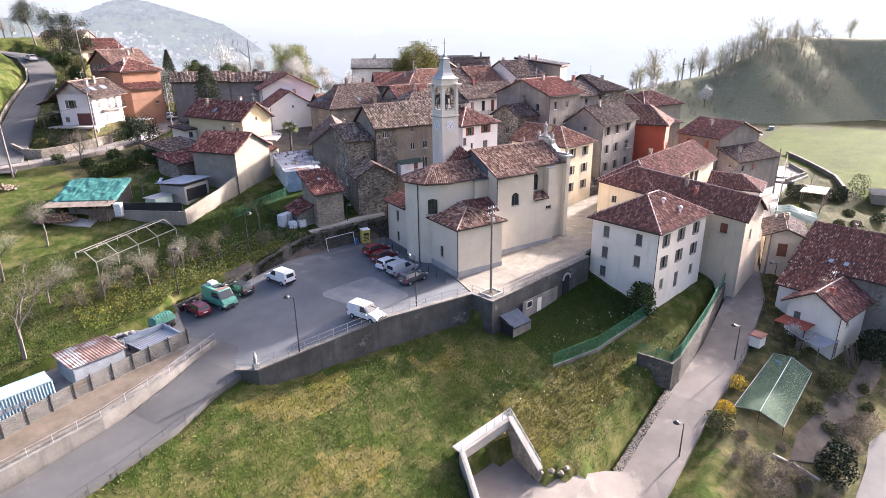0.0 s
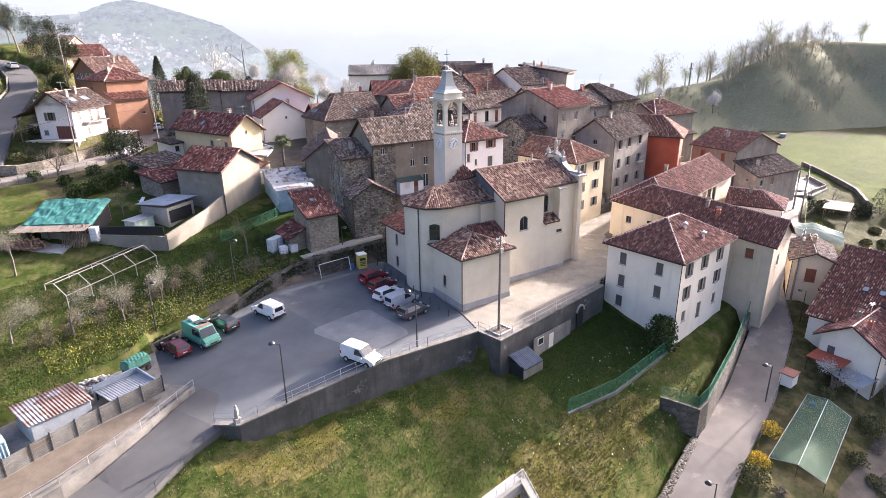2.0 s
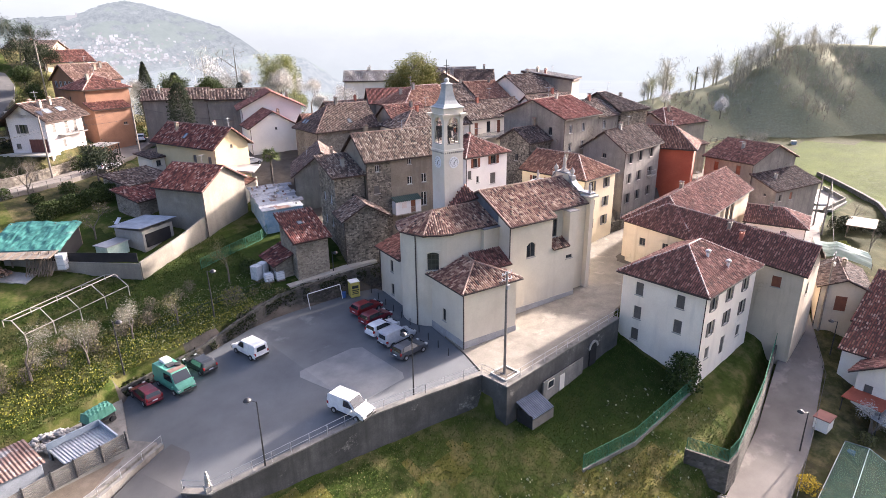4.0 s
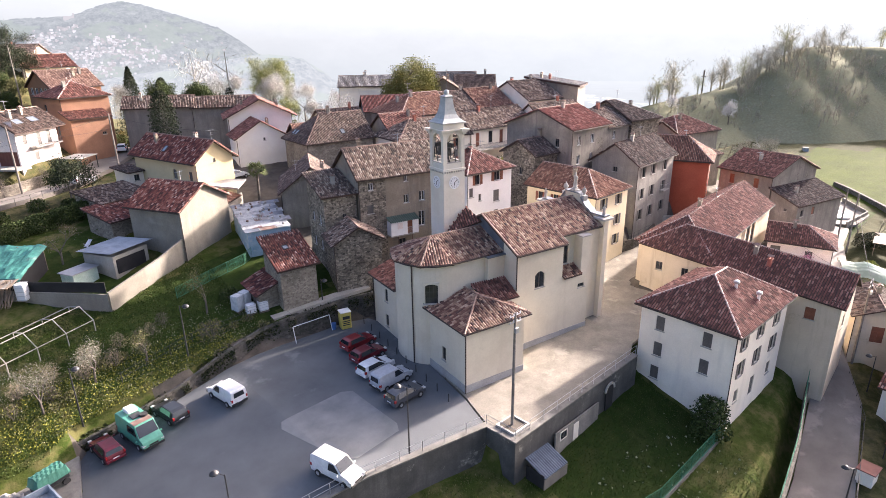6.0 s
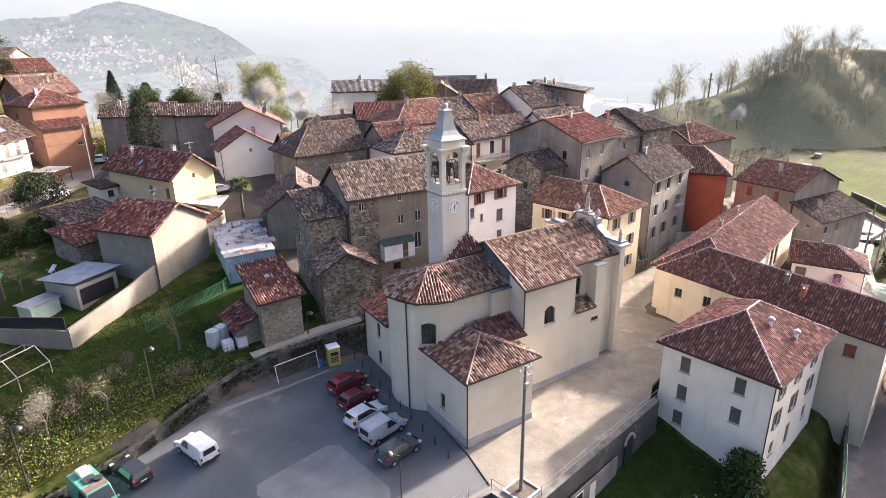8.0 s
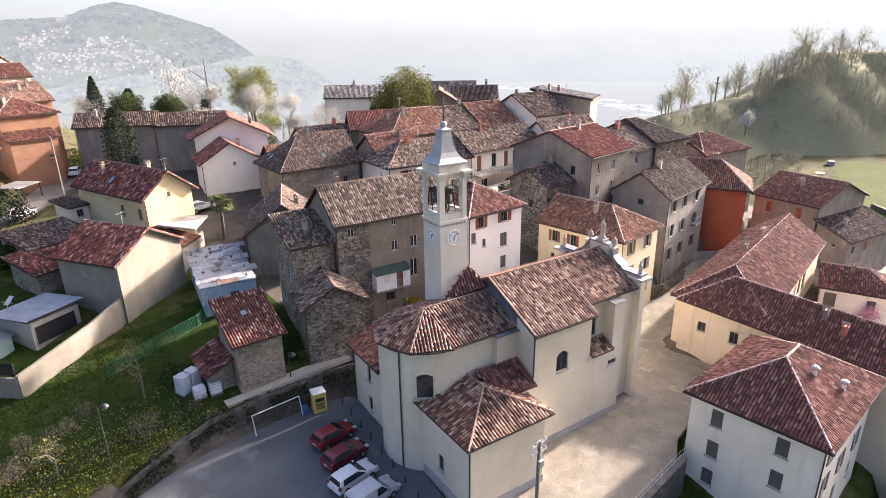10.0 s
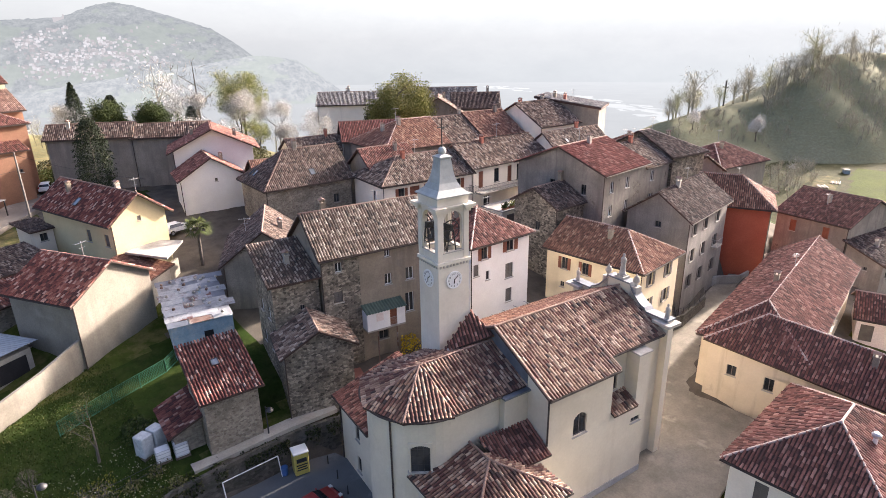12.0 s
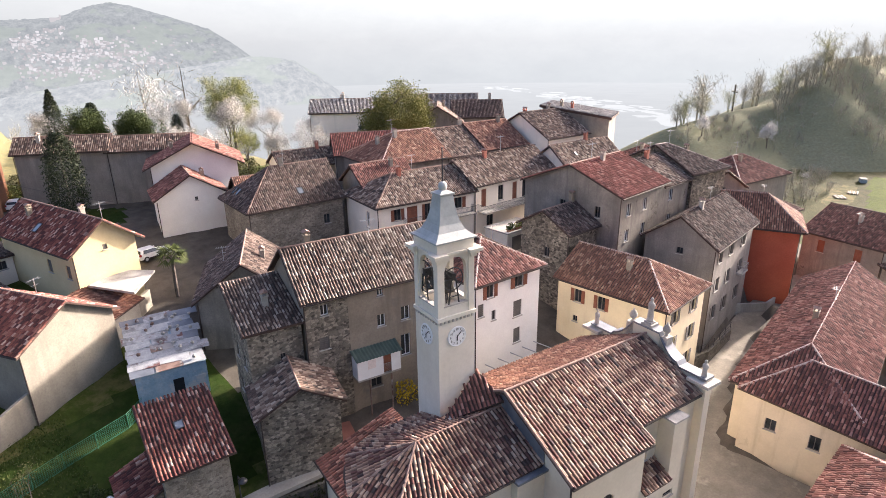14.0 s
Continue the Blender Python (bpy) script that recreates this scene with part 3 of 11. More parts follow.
def cover(house, planes, lines, tiles, cap=None, pitch=0.28, row=0.42, thick=0.16, split=False, single=0):
    """Roof boards, tiles and ridge tiles; split: each plane is a part of its own; single: so many tiles are parts of their own."""
    for pl in ([[p] for p in planes] if split else [planes]):
        roof = part("roof", deck_mesh(pl, thick), DECK, house)
        t = tile_cloud(pl, pitch, row)
        if not t:
            continue
        V, F = t
        n = min(single, len(V) // 10)
        for i in range(n):
            c = V[i * 10:i * 10 + 10]
            o = c.mean(0)
            f = F.reshape(-1, 4)
            q = [(j, j + 1, j + 6, j + 5) for j in range(4)]
            me = bpy.data.meshes.new("roof_tile")
            me.from_pydata((c - o).tolist(), [], q)
            me.materials.append(tiles)
            ob = new("roof_tile", me)
            ob.parent = roof
            ob.location = o
        single -= n
        if len(V) // 10 > n:
            keep = F[F.min(1) >= n * 10] - n * 10
            big_mesh("roof_tiles", V[n * 10:], keep, tiles, roof)
    if lines and cap is not None:
        big = part("ridge_tiles", ridge_caps(lines), cap, roof, kind="stuff")
    return roof


def gutters(house, L, W, ze, sides, oh=0.5, pipes=()):
    for sd in sides:
        bm = bmesh.new()
        p, q = {"S": ((-oh, -oh - 0.06), (L + oh, -oh - 0.06)), "W": ((-oh - 0.06, -oh), (-oh - 0.06, W + oh)), "N": ((-oh, W + oh), (L + oh, W + oh)), "E": ((L + oh, -oh), (L + oh, W + oh))}[sd]
        tube(bm, (*p, ze), (*q, ze), 0.075, n=6)
        part("gutter", bm, COPPER, house)
    for u, v, z0 in pipes:
        bm = bmesh.new()
        tube(bm, (u, v, z0), (u, v, ze - 0.1), 0.055, n=6)
        part("downpipe", bm, COPPER, house)


def chimney(house, u, v, z, h=1.2, w=0.5, mat=None, cap="tile"):
    bm = bmesh.new()
    box(bm, u - w / 2, v - w / 2, z - 0.9, u + w / 2, v + w / 2, z + h * 0.7)
    box(bm, u - w / 2 - 0.06, v - w / 2 - 0.06, z + h * 0.7, u + w / 2 + 0.06, v + w / 2 + 0.06, z + h * 0.78)
    for du in (-1, 1):
        for dv in (-1, 1):
            cx, cy = u + du * (w / 2 - 0.07), v + dv * (w / 2 - 0.07)
            box(bm, cx - 0.06, cy - 0.06, z + h * 0.78, cx + 0.06, cy + 0.06, z + h)
    ch = part("chimney", bm, mat or BROWNP, house)
    c = bmesh.new()
    k = w / 2 + 0.1
    vs = [c.verts.new(p) for p in ((u - k, v - k, z + h), (u + k, v - k, z + h), (u + k, v + k, z + h), (u - k, v + k, z + h), (u, v - k, z + h + 0.2), (u, v + k, z + h + 0.2))]
    for f in ((0, 1, 4), (2, 3, 5), (1, 2, 5, 4), (3, 0, 4, 5), (3, 2, 1, 0)):
        c.faces.new([vs[i] for i in f])
    part("chimney_cap", c, RIDGE, ch)


def skylight(house, planes, i, s, r, w=0.8, h=1.1):
    P = [Vector(p) for p in planes[i]]
    e = (P[1] - P[0]).normalized()
    n = (P[1] - P[0]).cross(P[2] - P[0]).normalized()
    n = n if n.z > 0 else -n
    up = n.cross(e)
    up = up if up.z > 0 else -up
    o = P[0] + e * s + up * r
    m = Matrix(((e.x, up.x, n.x, o.x), (e.y, up.y, n.y, o.y), (e.z, up.z, n.z, o.z), (0, 0, 0, 1)))
    bm = bmesh.new()
    for r4 in ((-w / 2, -h / 2, 0, -w / 2 + 0.08, h / 2, 0.2), (w / 2 - 0.08, -h / 2, 0, w / 2, h / 2, 0.2), (-w / 2, -h / 2, 0, w / 2, -h / 2 + 0.08, 0.2), (-w / 2, h / 2 - 0.08, 0, w / 2, h / 2, 0.2)):
        box(bm, *r4, m)
    sk = part("skylight", bm, DARKMETAL, house)
    g = bmesh.new()
    box(g, -w / 2 + 0.08, -h / 2 + 0.08, 0.1, w / 2 - 0.08, h / 2 - 0.08, 0.17, m)
    part("pane", g, SKYGLASS, sk)


def skyglass():
    m, nt, ln, b = nodes_of("skylight_glass", 0.08)
    b.inputs["Base Color"].default_value = (0.25, 0.28, 0.3, 1)
    b.inputs["Metallic"].default_value = 0.6
    return m


SKYGLASS = skyglass()


def aerial(house, u, v, z, h=2.2):
    bm = bmesh.new()
    tube(bm, (u, v, z - 0.6), (u, v, z + h), 0.03, n=5)
    tube(bm, (u - 0.7, v, z + h * 0.9), (u + 0.7, v + 0.15, z + h * 0.9), 0.018, n=4)
    for k in range(6):
        x = u - 0.6 + k * 0.24
        tube(bm, (x, v - 0.25, z + h * 0.9), (x, v + 0.4, z + h * 0.9), 0.012, n=4)
    tube(bm, (u - 0.35, v, z + h * 0.6), (u + 0.35, v, z + h * 0.6), 0.015, n=4)
    part("aerial", bm, METAL, house)


def roof_at(planes, u, v):
    """Height of the roof's surface over (u, v)."""
    best = None
    for pl in planes:
        if inside(u, v, [(p[0], p[1]) for p in pl]):
            a, b, c = (Vector(p) for p in pl[:3])
            n = (b - a).cross(c - a)
            z = a.z - (n.x * (u - a.x) + n.y * (v - a.y)) / n.z
            best = z if best is None else max(best, z)
    return best if best is not None else planes[0][0][2]


def dish(house, u, v, z):
    """A satellite dish on a short mast."""
    bm = bmesh.new()
    tube(bm, (u, v, z - 0.3), (u, v, z + 0.9), 0.03, n=5)
    ds = part("satellite_dish", bm, METAL, house)
    b2 = bmesh.new()
    lathe(b2, [(0.02, 0.0), (0.25, 0.05), (0.42, 0.16), (0.43, 0.18), (0.25, 0.08), (0.02, 0.03)], 14)
    bmesh.ops.transform(b2, matrix=Matrix.Translation((u, v - 0.06, z + 0.85)) @ Matrix.Rotation(math.radians(65), 4, "X"), verts=b2.verts[:])
    part("reflector", b2, WHITEPAINT, ds, smooth_faces=True)


def house(label, x, y, ang, L, W, zb, ze, roof, rise, wall, tiles, holes=(), shade=None, cap=None, oh=0.5, gut="SW", pipes=True, chims=None, dishes=(), sky=(), pitch=0.28, row=0.42, slope=0.0, aerials=None, name="house", category="house", thick=0.16):
    """A house on [0,L] along its own x and [0,W] along its own y, its near corner at (x, y).
    holes: (side, place along the wall, depth of the centre under the eave, width, height, style[, shutter])."""
    hs = empty(name, pose(x, y, 0, 0, 0, ang), label, category)
    shade = shade or SHUTTER_GREY
    planes, lines, gab = roof_planes(L, W, ze, rise, roof, oh)
    tilt = lambda p: (p[0], p[1], p[2] + slope * p[1])
    planes = [[tilt(p) for p in pl] for pl in planes]
    lines = [(tilt(p), tilt(q)) for p, q in lines]
    sides = {"S": (Vector((0, 0, 0)), Vector((1, 0, 0)), L), "E": (Vector((L, 0, 0)), Vector((0, 1, 0)), W), "N": (Vector((L, W, 0)), Vector((-1, 0, 0)), L), "W": (Vector((0, W, 0)), Vector((0, -1, 0)), W)}
    wl = bmesh.new()
    units = []
    for sd, (o, d, width) in sides.items():
        hl = []
        za, zc = ze + slope * o.y, ze + slope * (o.y + d.y * width)
        for hrow in holes:
            if hrow[0] != sd:
                continue
            s = hrow[1] if sd in "SE" else width - hrow[1]
            z = ze + slope * (o.y + d.y * s) - hrow[2]
            hl.append((s, z, hrow[3], hrow[4]))
            units.append((o, d, s, z, hrow[3], hrow[4], hrow[5], hrow[6] if len(hrow) > 6 else shade))
        apex, g = None, gab.get(sd)
        if g == "g":
            apex = (width / 2, ze + rise + slope * (o.y + d.y * width / 2))
        elif g:
            za, zc = za + g[0], zc + g[1]
        wall_panel(wl, o, d, width, zb, za, hl, apex=apex, z1b=zc)
    part("wall", wl, wall, hs)
    for un in units:
        window_unit(hs, *un)
    cover(hs, planes, lines, tiles, cap or RIDGE, pitch, row, thick)
    if gut and slope == 0.0 and not roof.startswith("mono"):
        gutters(hs, L, W, planes[0][0][2] - 0.12, [g for g in gut if g not in gab], oh, [(-0.07, -0.07, zb)] if pipes else ())
    spots = random.Random(int(x * 31 + y * 17))
    if chims is None and category == "house":
        chims = [(L * spots.uniform(0.2, 0.8), W * spots.uniform(0.35, 0.65)) for _ in range(spots.choice((1, 1, 2)))]
    for c in chims or ():
        chimney(hs, c[0], c[1], roof_at(planes, c[0], c[1]), 1.25, 0.5, spots.choice((BROWNP, PALEGREY, REDBRICK, RAWCON)))
    if aerials is None and category == "house" and spots.random() < 0.7:
        aerials = [(L * spots.uniform(0.25, 0.75), W * 0.5)]
    aerials = [(u, v, roof_at(planes, u, v), spots.uniform(1.6, 2.6)) for u, v in aerials or ()]
    for c in dishes:
        dish(hs, c[0], c[1], roof_at(planes, c[0], c[1]))
    for k in sky:
        skylight(hs, planes, *k)
    for k in aerials:
        aerial(hs, *k)
    return hs

# ---- ground ----
def smooth(a, b, x):
    t = np.clip((x - a) / (b - a), 0, 1)
    return t * t * (3 - 2 * t)


def inside(px, py, poly):
    px, py = np.asarray(px, float), np.asarray(py, float)
    res = np.zeros(np.broadcast(px, py).shape, bool)
    n = len(poly)
    for i in range(n):
        (x0, y0), (x1, y1) = poly[i], poly[(i + 1) % n]
        if y0 == y1:
            continue
        c = ((y0 > py) != (y1 > py)) & (px < (x1 - x0) * (py - y0) / (y1 - y0) + x0)
        res ^= c
    return res


CAR_PARK = [(22.0, 56.2), (23.6, 54.1), (51.0, 48.5), (51.1, 45.1), (71.5, 44.7), (71.5, 54.0), (59.2, 74.6), (53.6, 76.2), (46.0, 76.6), (43.0, 77.0), (31.0, 75.6), (22.4, 75.2), (20.5, 66.0)]


def park_z(x, y):
    """The surface of the car park and the church court: a gentle fall to the entrance."""
    x = np.asarray(x, float)
    return -0.25 - 0.135 * np.clip(38.0 - x, 0, 40) + 0.028 * np.clip(x - 50.0, 0, 60) + 0.02 * np.clip(np.asarray(y, float) - 60, 0, 20)


def upper(x, y):
    X, Y = np.clip(x, -40, 165) / 100, np.clip(y, 20, 175) / 100
    return (-8.58 - 11.59 * Y + 38.28 * Y ** 2 - 13.84 * Y ** 3 + 1.94 * X + 17.4 * X * Y - 12.93 * X * Y ** 2 + 3.25 * X ** 2 + 0.35 * X ** 2 * Y - 3.26 * X ** 3)


def lower(x, y):
    X, Y = np.clip(x, -60, 130) / 100, np.clip(y, -40, 60) / 100
    return -18.06 + 24.93 * Y - 4.23 * Y ** 2 - 0.84 * X + 13.13 * X * Y + 2.29 * X ** 2


court_poly = [(51.2, 48.6), (51.2, 45.3), (71.2, 45.0), (74.0, 46.2), (88.4, 47.0), (88.6, 54.8), (100.0, 57.6), (118.0, 60.2), (130.0, 58.6), (138.0, 60.5), (130.0, 63.2), (116.0, 63.4), (100.0, 62.0), (88.5, 61.5), (79.0, 66.0), (60.0, 60.0), (55.4, 62.0), (52.8, 52.8)]


def court_z(x, y):
    return park_z(x, y) + 0.03 * np.clip(np.asarray(x, float) - 88, 0, 60) + 0.02


WALL_X = [-60, 0, 20.5, 21.9, 23.5, 50.8, 51.0, 71.5, 74, 90, 100, 130, 170]
WALL_Y = [60, 58.5, 59.0, 56.0, 53.9, 48.3, 44.9, 44.5, 46, 47, 33, 24, 10]


RAMP = [(33.6, 33.4), (41.0, 32.8), (39.6, 28.0), (46.5, 24.0), (45.0, 20.0), (36.0, 22.0), (31.0, 27.0)]


ROADS = {
    "lower_road": [(24.5, 59.6, -2.13, 3.6), (21.0, 58.5, -2.5, 3.4), (18.0, 57.6, -3.1, 3.0), (12.5, 55.6, -4.1, 3.1), (4.5, 54.0, -5.1, 3.1), (-8.0, 52.0, -6.3, 3.1), (-30.0, 49.0, -8.6, 3.1), (-60.0, 45.0, -12.0, 3.1)],
    "village_lane": [(0.0, -36.0, -27.2, 2.2), (20.0, -10.0, -20.5, 2.2), (36.0, 8.5, -17.5, 2.2), (47.5, 21.8, -13.9, 2.6), (64.5, 24.0, -11.0, 2.6), (77.0, 25.4, -9.6, 2.7), (92.0, 28.4, -7.2, 2.6), (102.0, 33.0, -5.0, 2.2), (112.0, 35.5, -2.8, 2.4), (124.0, 38.4, -1.6, 2.6), (136.0, 42.4, -1.3, 3.0), (147.0, 43.6, -1.2, 2.6)],
    "upper_road": [(12.5, 124.0, 10.4, 2.9), (14.8, 130.5, 11.2, 2.9), (17.8, 138.0, 13.2, 2.8), (20.8, 147.0, 15.8, 2.8), (24.2, 156.0, 18.4, 2.7), (28.0, 164.5, 20.9, 2.7), (31.4, 171.2, 22.9, 2.7), (33.0, 179.5, 25.2, 2.8), (33.0, 187.0, 27.4, 2.9), (30.5, 194.0, 28.8, 3.0), (22.0, 201.0, 30.2, 3.0)],
    "upper_lane": [(13.5, 127.5, 10.9, 2.4), (22.0, 127.6, 11.2, 2.3), (30.0, 129.6, 11.6, 2.3), (38.0, 133.2, 12.2, 2.3), (44.0, 139.0, 12.9, 2.6), (50.0, 148.0, 13.5, 3.0), (53.0, 154.0, 13.8, 3.0)],
}


YARD = [(22.2, 73.2), (20.6, 66.0), (22.4, 63.6), (16.5, 61.2), (9.0, 58.9), (0.5, 57.7), (-12.0, 56.1), (-12.0, 66.0), (2.0, 70.5), (10.0, 72.0)]
yard_z = lambda x, y: -1.75 - 0.085 * (21.0 - x) + 0.03 * (y - 66)


def road_bed(x, y, z):
    """Ground drawn to just under the roads, with a short verge."""
    for rows in ROADS.values():
        near, bed, half = np.full(np.shape(x), 1e9), np.zeros(np.shape(x)), np.zeros(np.shape(x))
        for (x0, y0, z0, w0), (x1, y1, z1, w1) in zip(rows[:-1], rows[1:]):
            dx, dy = x1 - x0, y1 - y0
            t = np.clip(((x - x0) * dx + (y - y0) * dy) / (dx * dx + dy * dy), 0, 1)
            d = np.hypot(x - x0 - t * dx, y - y0 - t * dy)
            first = d < near
            near, bed, half = np.where(first, d, near), np.where(first, z0 + t * (z1 - z0) - 0.7, bed), np.where(first, w0 + t * (w1 - w0), half)
        k = smooth(half + 2.6, half + 0.9, near)
        z = z * (1 - k) + bed * k
    return z


TERRACE = [(23.6, 140.2), (30.6, 131.8), (34.0, 132.4), (43.0, 140.5), (38.0, 148.0)]
FIELD_EDGE = [(181, 56), (203, 66), (233, 71.5), (243, 57), (262, 20), (300, -60), (150, -60), (152, 27), (162, 35)]


def ground_z(x, y):
    x, y = np.asarray(x, float), np.asarray(y, float)
    line = np.interp(x, WALL_X, WALL_Y)
    wide = np.where((x > 18) & (x < 90), 0.5, 3.0)
    side = smooth(-wide, wide, y - line - np.where((x > 18) & (x < 74), 2.0, 0.0))
    z = lower(x, y) * (1 - side) + upper(x, y) * side
    back = (y > line + 1.6) | (x > 74)
    z = np.where(inside(x, y, CAR_PARK) & back, park_z(x, y) - 0.25, z)
    z = np.where(inside(x, y, court_poly) & back | inside(x + 0.7, y, court_poly) & back | inside(x, y - 0.9, court_poly) & (x > 75), court_z(x, y) - 0.3, z)
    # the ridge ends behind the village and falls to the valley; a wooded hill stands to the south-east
    far, across = (x + y) / 1.414, (y - x) / 1.414
    z = z - 230 * smooth(176 + 55 * smooth(15, 75, across), 470 + 55 * smooth(15, 75, across), far) * smooth(-135, -70, across) - 230 * smooth(260, 700, far) * smooth(-70, -135, across)
    left = 16 * smooth(170, 260, y) * smooth(50, -40, x - 0.1 * (y - 150))
    z = z + left
    # the bank beside the climbing road, and the terrace of the pink house
    rise = 11.2 + 0.291 * (np.clip(y, 131, 205) - 131) + 0.42 * np.clip(np.interp(y, [131, 150, 170, 186], [12, 18.5, 28.5, 30]) - x, 0, 26)
    k = smooth(47, 37, x - 0.2 * (y - 150)) * smooth(127, 133, y) * smooth(-70, -30, x) * smooth(330, 240, y)
    z = z * (1 - k) + rise * k
    z = np.where(inside(x, y, TERRACE), np.maximum(z, 15.35), z)
    # the level field between the last houses and the hill
    k = smooth(144, 160, x) * smooth(112, 90, y) * smooth(-60, -10, y)
    z = z * (1 - k) + (-1.6 + 0.012 * (np.clip(x, 150, 300) - 150) + 0.09 * np.clip(y - 34, -30, 0)) * k
    z = np.where(inside(x, y, CAR_PARK) | inside(x, y, court_poly), z, road_bed(x, y, z))
    z = np.where(inside(x, y, YARD), np.minimum(z, yard_z(x, y) - 0.5), z)
    bank = np.interp(x, [22, 31, 43, 46, 53.6, 60], [74.4, 75.0, 76.8, 76.4, 76.0, 74.3])
    z = np.where((x > 22) & (x < 60) & (y < bank + 0.2) & (y > bank - 5), np.minimum(z, park_z(x, y) - 0.2), z)
    return np.where(inside(x, y, RAMP), np.minimum(z, -10.9), z)


gz = lambda x, y: float(ground_z(x, y))


def spread(lo, hi, step, reach):
    core = list(np.arange(lo, hi + step / 2, step))
    d, out = step, []
    a, b = lo, hi
    while b < reach:
        d *= 1.14
        a, b = a - d, b + d
        core = [a] + core + [b]
    return np.array(core)


def sheet(name, xs, ys, zfun, mat):
    gx, gy = np.meshgrid(xs, ys, indexing="ij")
    gz = zfun(gx, gy)
    nx, ny = gx.shape
    verts = np.stack([gx, gy, gz], -1).reshape(-1, 3)
    i = np.arange(nx * ny).reshape(nx, ny)
    faces = np.stack([i[:-1, :-1], i[1:, :-1], i[1:, 1:], i[:-1, 1:]], -1).reshape(-1, 4)
    me = bpy.data.meshes.new(name)
    me.from_pydata(verts.tolist(), [], faces.tolist())
    me.polygons.foreach_set("use_smooth", [True] * len(faces))
    me.materials.append(mat)
    return new(name, me)


def rough_ground(x, y):
    z = ground_z(x, y)
    w = 0.10 * np.sin(x * 0.9 + 1.3 * np.sin(y * 0.37)) * np.sin(y * 0.8 + np.sin(x * 0.5)) + 0.06 * np.sin(x * 2.3 + y * 1.7) * np.sin(y * 2.9 - x)
    return z + w


ground = sheet("ground", spread(-40, 170, 1.0, 3200), spread(-15, 180, 1.0, 3200), rough_ground, GRASS)
VILLAGE = [(46, 87), (57, 86), (60, 79), (61, 66), (78, 62), (79, 46), (92, 42), (118, 46), (140, 50), (150, 90), (140, 118), (100, 122), (70, 150), (50, 150), (46, 128), (58, 118), (56, 108)]
ground.data.materials.append(EARTH)
ground.data.materials.append(WOODED)
ground.data.materials.append(GARDEN)
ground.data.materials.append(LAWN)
ground.data.materials.append(FIELD)
ground.data.materials.append(PLOTS)
ground.data.materials.append(STRAW)
cen = np.zeros(len(ground.data.polygons) * 3)
ground.data.polygons.foreach_get("center", cen)
cen = cen.reshape(-1, 3)
pick = np.where(inside(cen[:, 0], cen[:, 1], VILLAGE), 1, np.where((cen[:, 0] > 275) | (cen[:, 1] > 185), 2, 0))
pick = np.where((cen[:, 0] < 44) & (cen[:, 1] > 116), 0, pick)
pick = np.where((cen[:, 0] < 44) & (cen[:, 1] > 116) & (cen[:, 0] > np.interp(cen[:, 1], [131, 150, 170, 186], [22, 26, 36, 38])), 3, pick)
pick = np.where((cen[:, 0] > 120) & (cen[:, 1] < 100) & (pick == 0), 4, pick)
pick = np.where((cen[:, 0] > 120) & (cen[:, 1] < 40) & (cen[:, 0] < 165), 6, pick)
pick = np.where(inside(cen[:, 0], cen[:, 1], [(52, 146), (64, 139), (62, 131), (52, 136)]), 4, pick)
pick = np.where(inside(cen[:, 0], cen[:, 1], FIELD_EDGE), 5, pick)
# Ground at the hill's foot: the hill's shadow painted as darker plots.
pick = np.where((cen[:, 0] > 165) & (pick == 4), 6, pick)
pick = np.where((cen[:, 0] > 150) & (cen[:, 1] > 92), 2, pick)
pick = np.where(inside(cen[:, 0], cen[:, 1], [(50, -10), (130, -10), (130, 26), (104, 31), (92, 26), (64, 21.5), (52, 14)]), 3, pick)
# Lawns and bank west of the houses: darker grass stands in for their shade.
pick = np.where(inside(cen[:, 0], cen[:, 1], [(24, 78), (46, 78.5), (58, 80), (57, 96), (45, 94), (38, 93), (28, 90)]) | inside(cen[:, 0], cen[:, 1], [(24, 98), (31, 91), (36, 96), (30, 108), (20, 106)]), 4, pick)
# Lawn under the court wall, its shade painted through the ground material.
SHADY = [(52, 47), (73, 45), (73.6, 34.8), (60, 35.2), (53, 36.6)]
bank_y = np.interp(cen[:, 0], [22, 31, 43, 46, 53.6, 60], [74.4, 75.0, 76.8, 76.4, 76.0, 74.3])
pick = np.where((cen[:, 0] > 22) & (cen[:, 0] < 60) & (cen[:, 1] < bank_y + 0.6) & (cen[:, 1] > bank_y - 5), 1, pick)
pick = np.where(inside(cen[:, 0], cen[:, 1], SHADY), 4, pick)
wave = 0.9 * np.sin(cen[:, 0] * 0.8) + 0.7 * np.sin(cen[:, 1] * 1.1 + 1)
STRAWS = [(36.5, 33.8), (42, 36.5), (52, 36.0), (61, 33.4), (62, 31.0), (56, 29.6), (47, 28.8), (41.4, 29.0)]
pick = np.where((pick == 0) & inside(cen[:, 0] + wave, cen[:, 1] + 0.6 * wave, STRAWS), 7, pick)
pick = np.where((pick == 0) & inside(cen[:, 0] + wave, cen[:, 1] + 0.6 * wave, [(4, 52), (24, 53), (46, 46), (36, 36), (22, 38), (0, 44)]), np.where(np.sin(cen[:, 0] * 0.31) + np.sin(cen[:, 1] * 0.43 + cen[:, 0] * 0.17) > 0.55, 7, 0), pick)
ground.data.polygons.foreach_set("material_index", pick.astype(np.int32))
tagged(ground, "sloping spring meadow and gardens below and around the village", "ground", kind="structure")


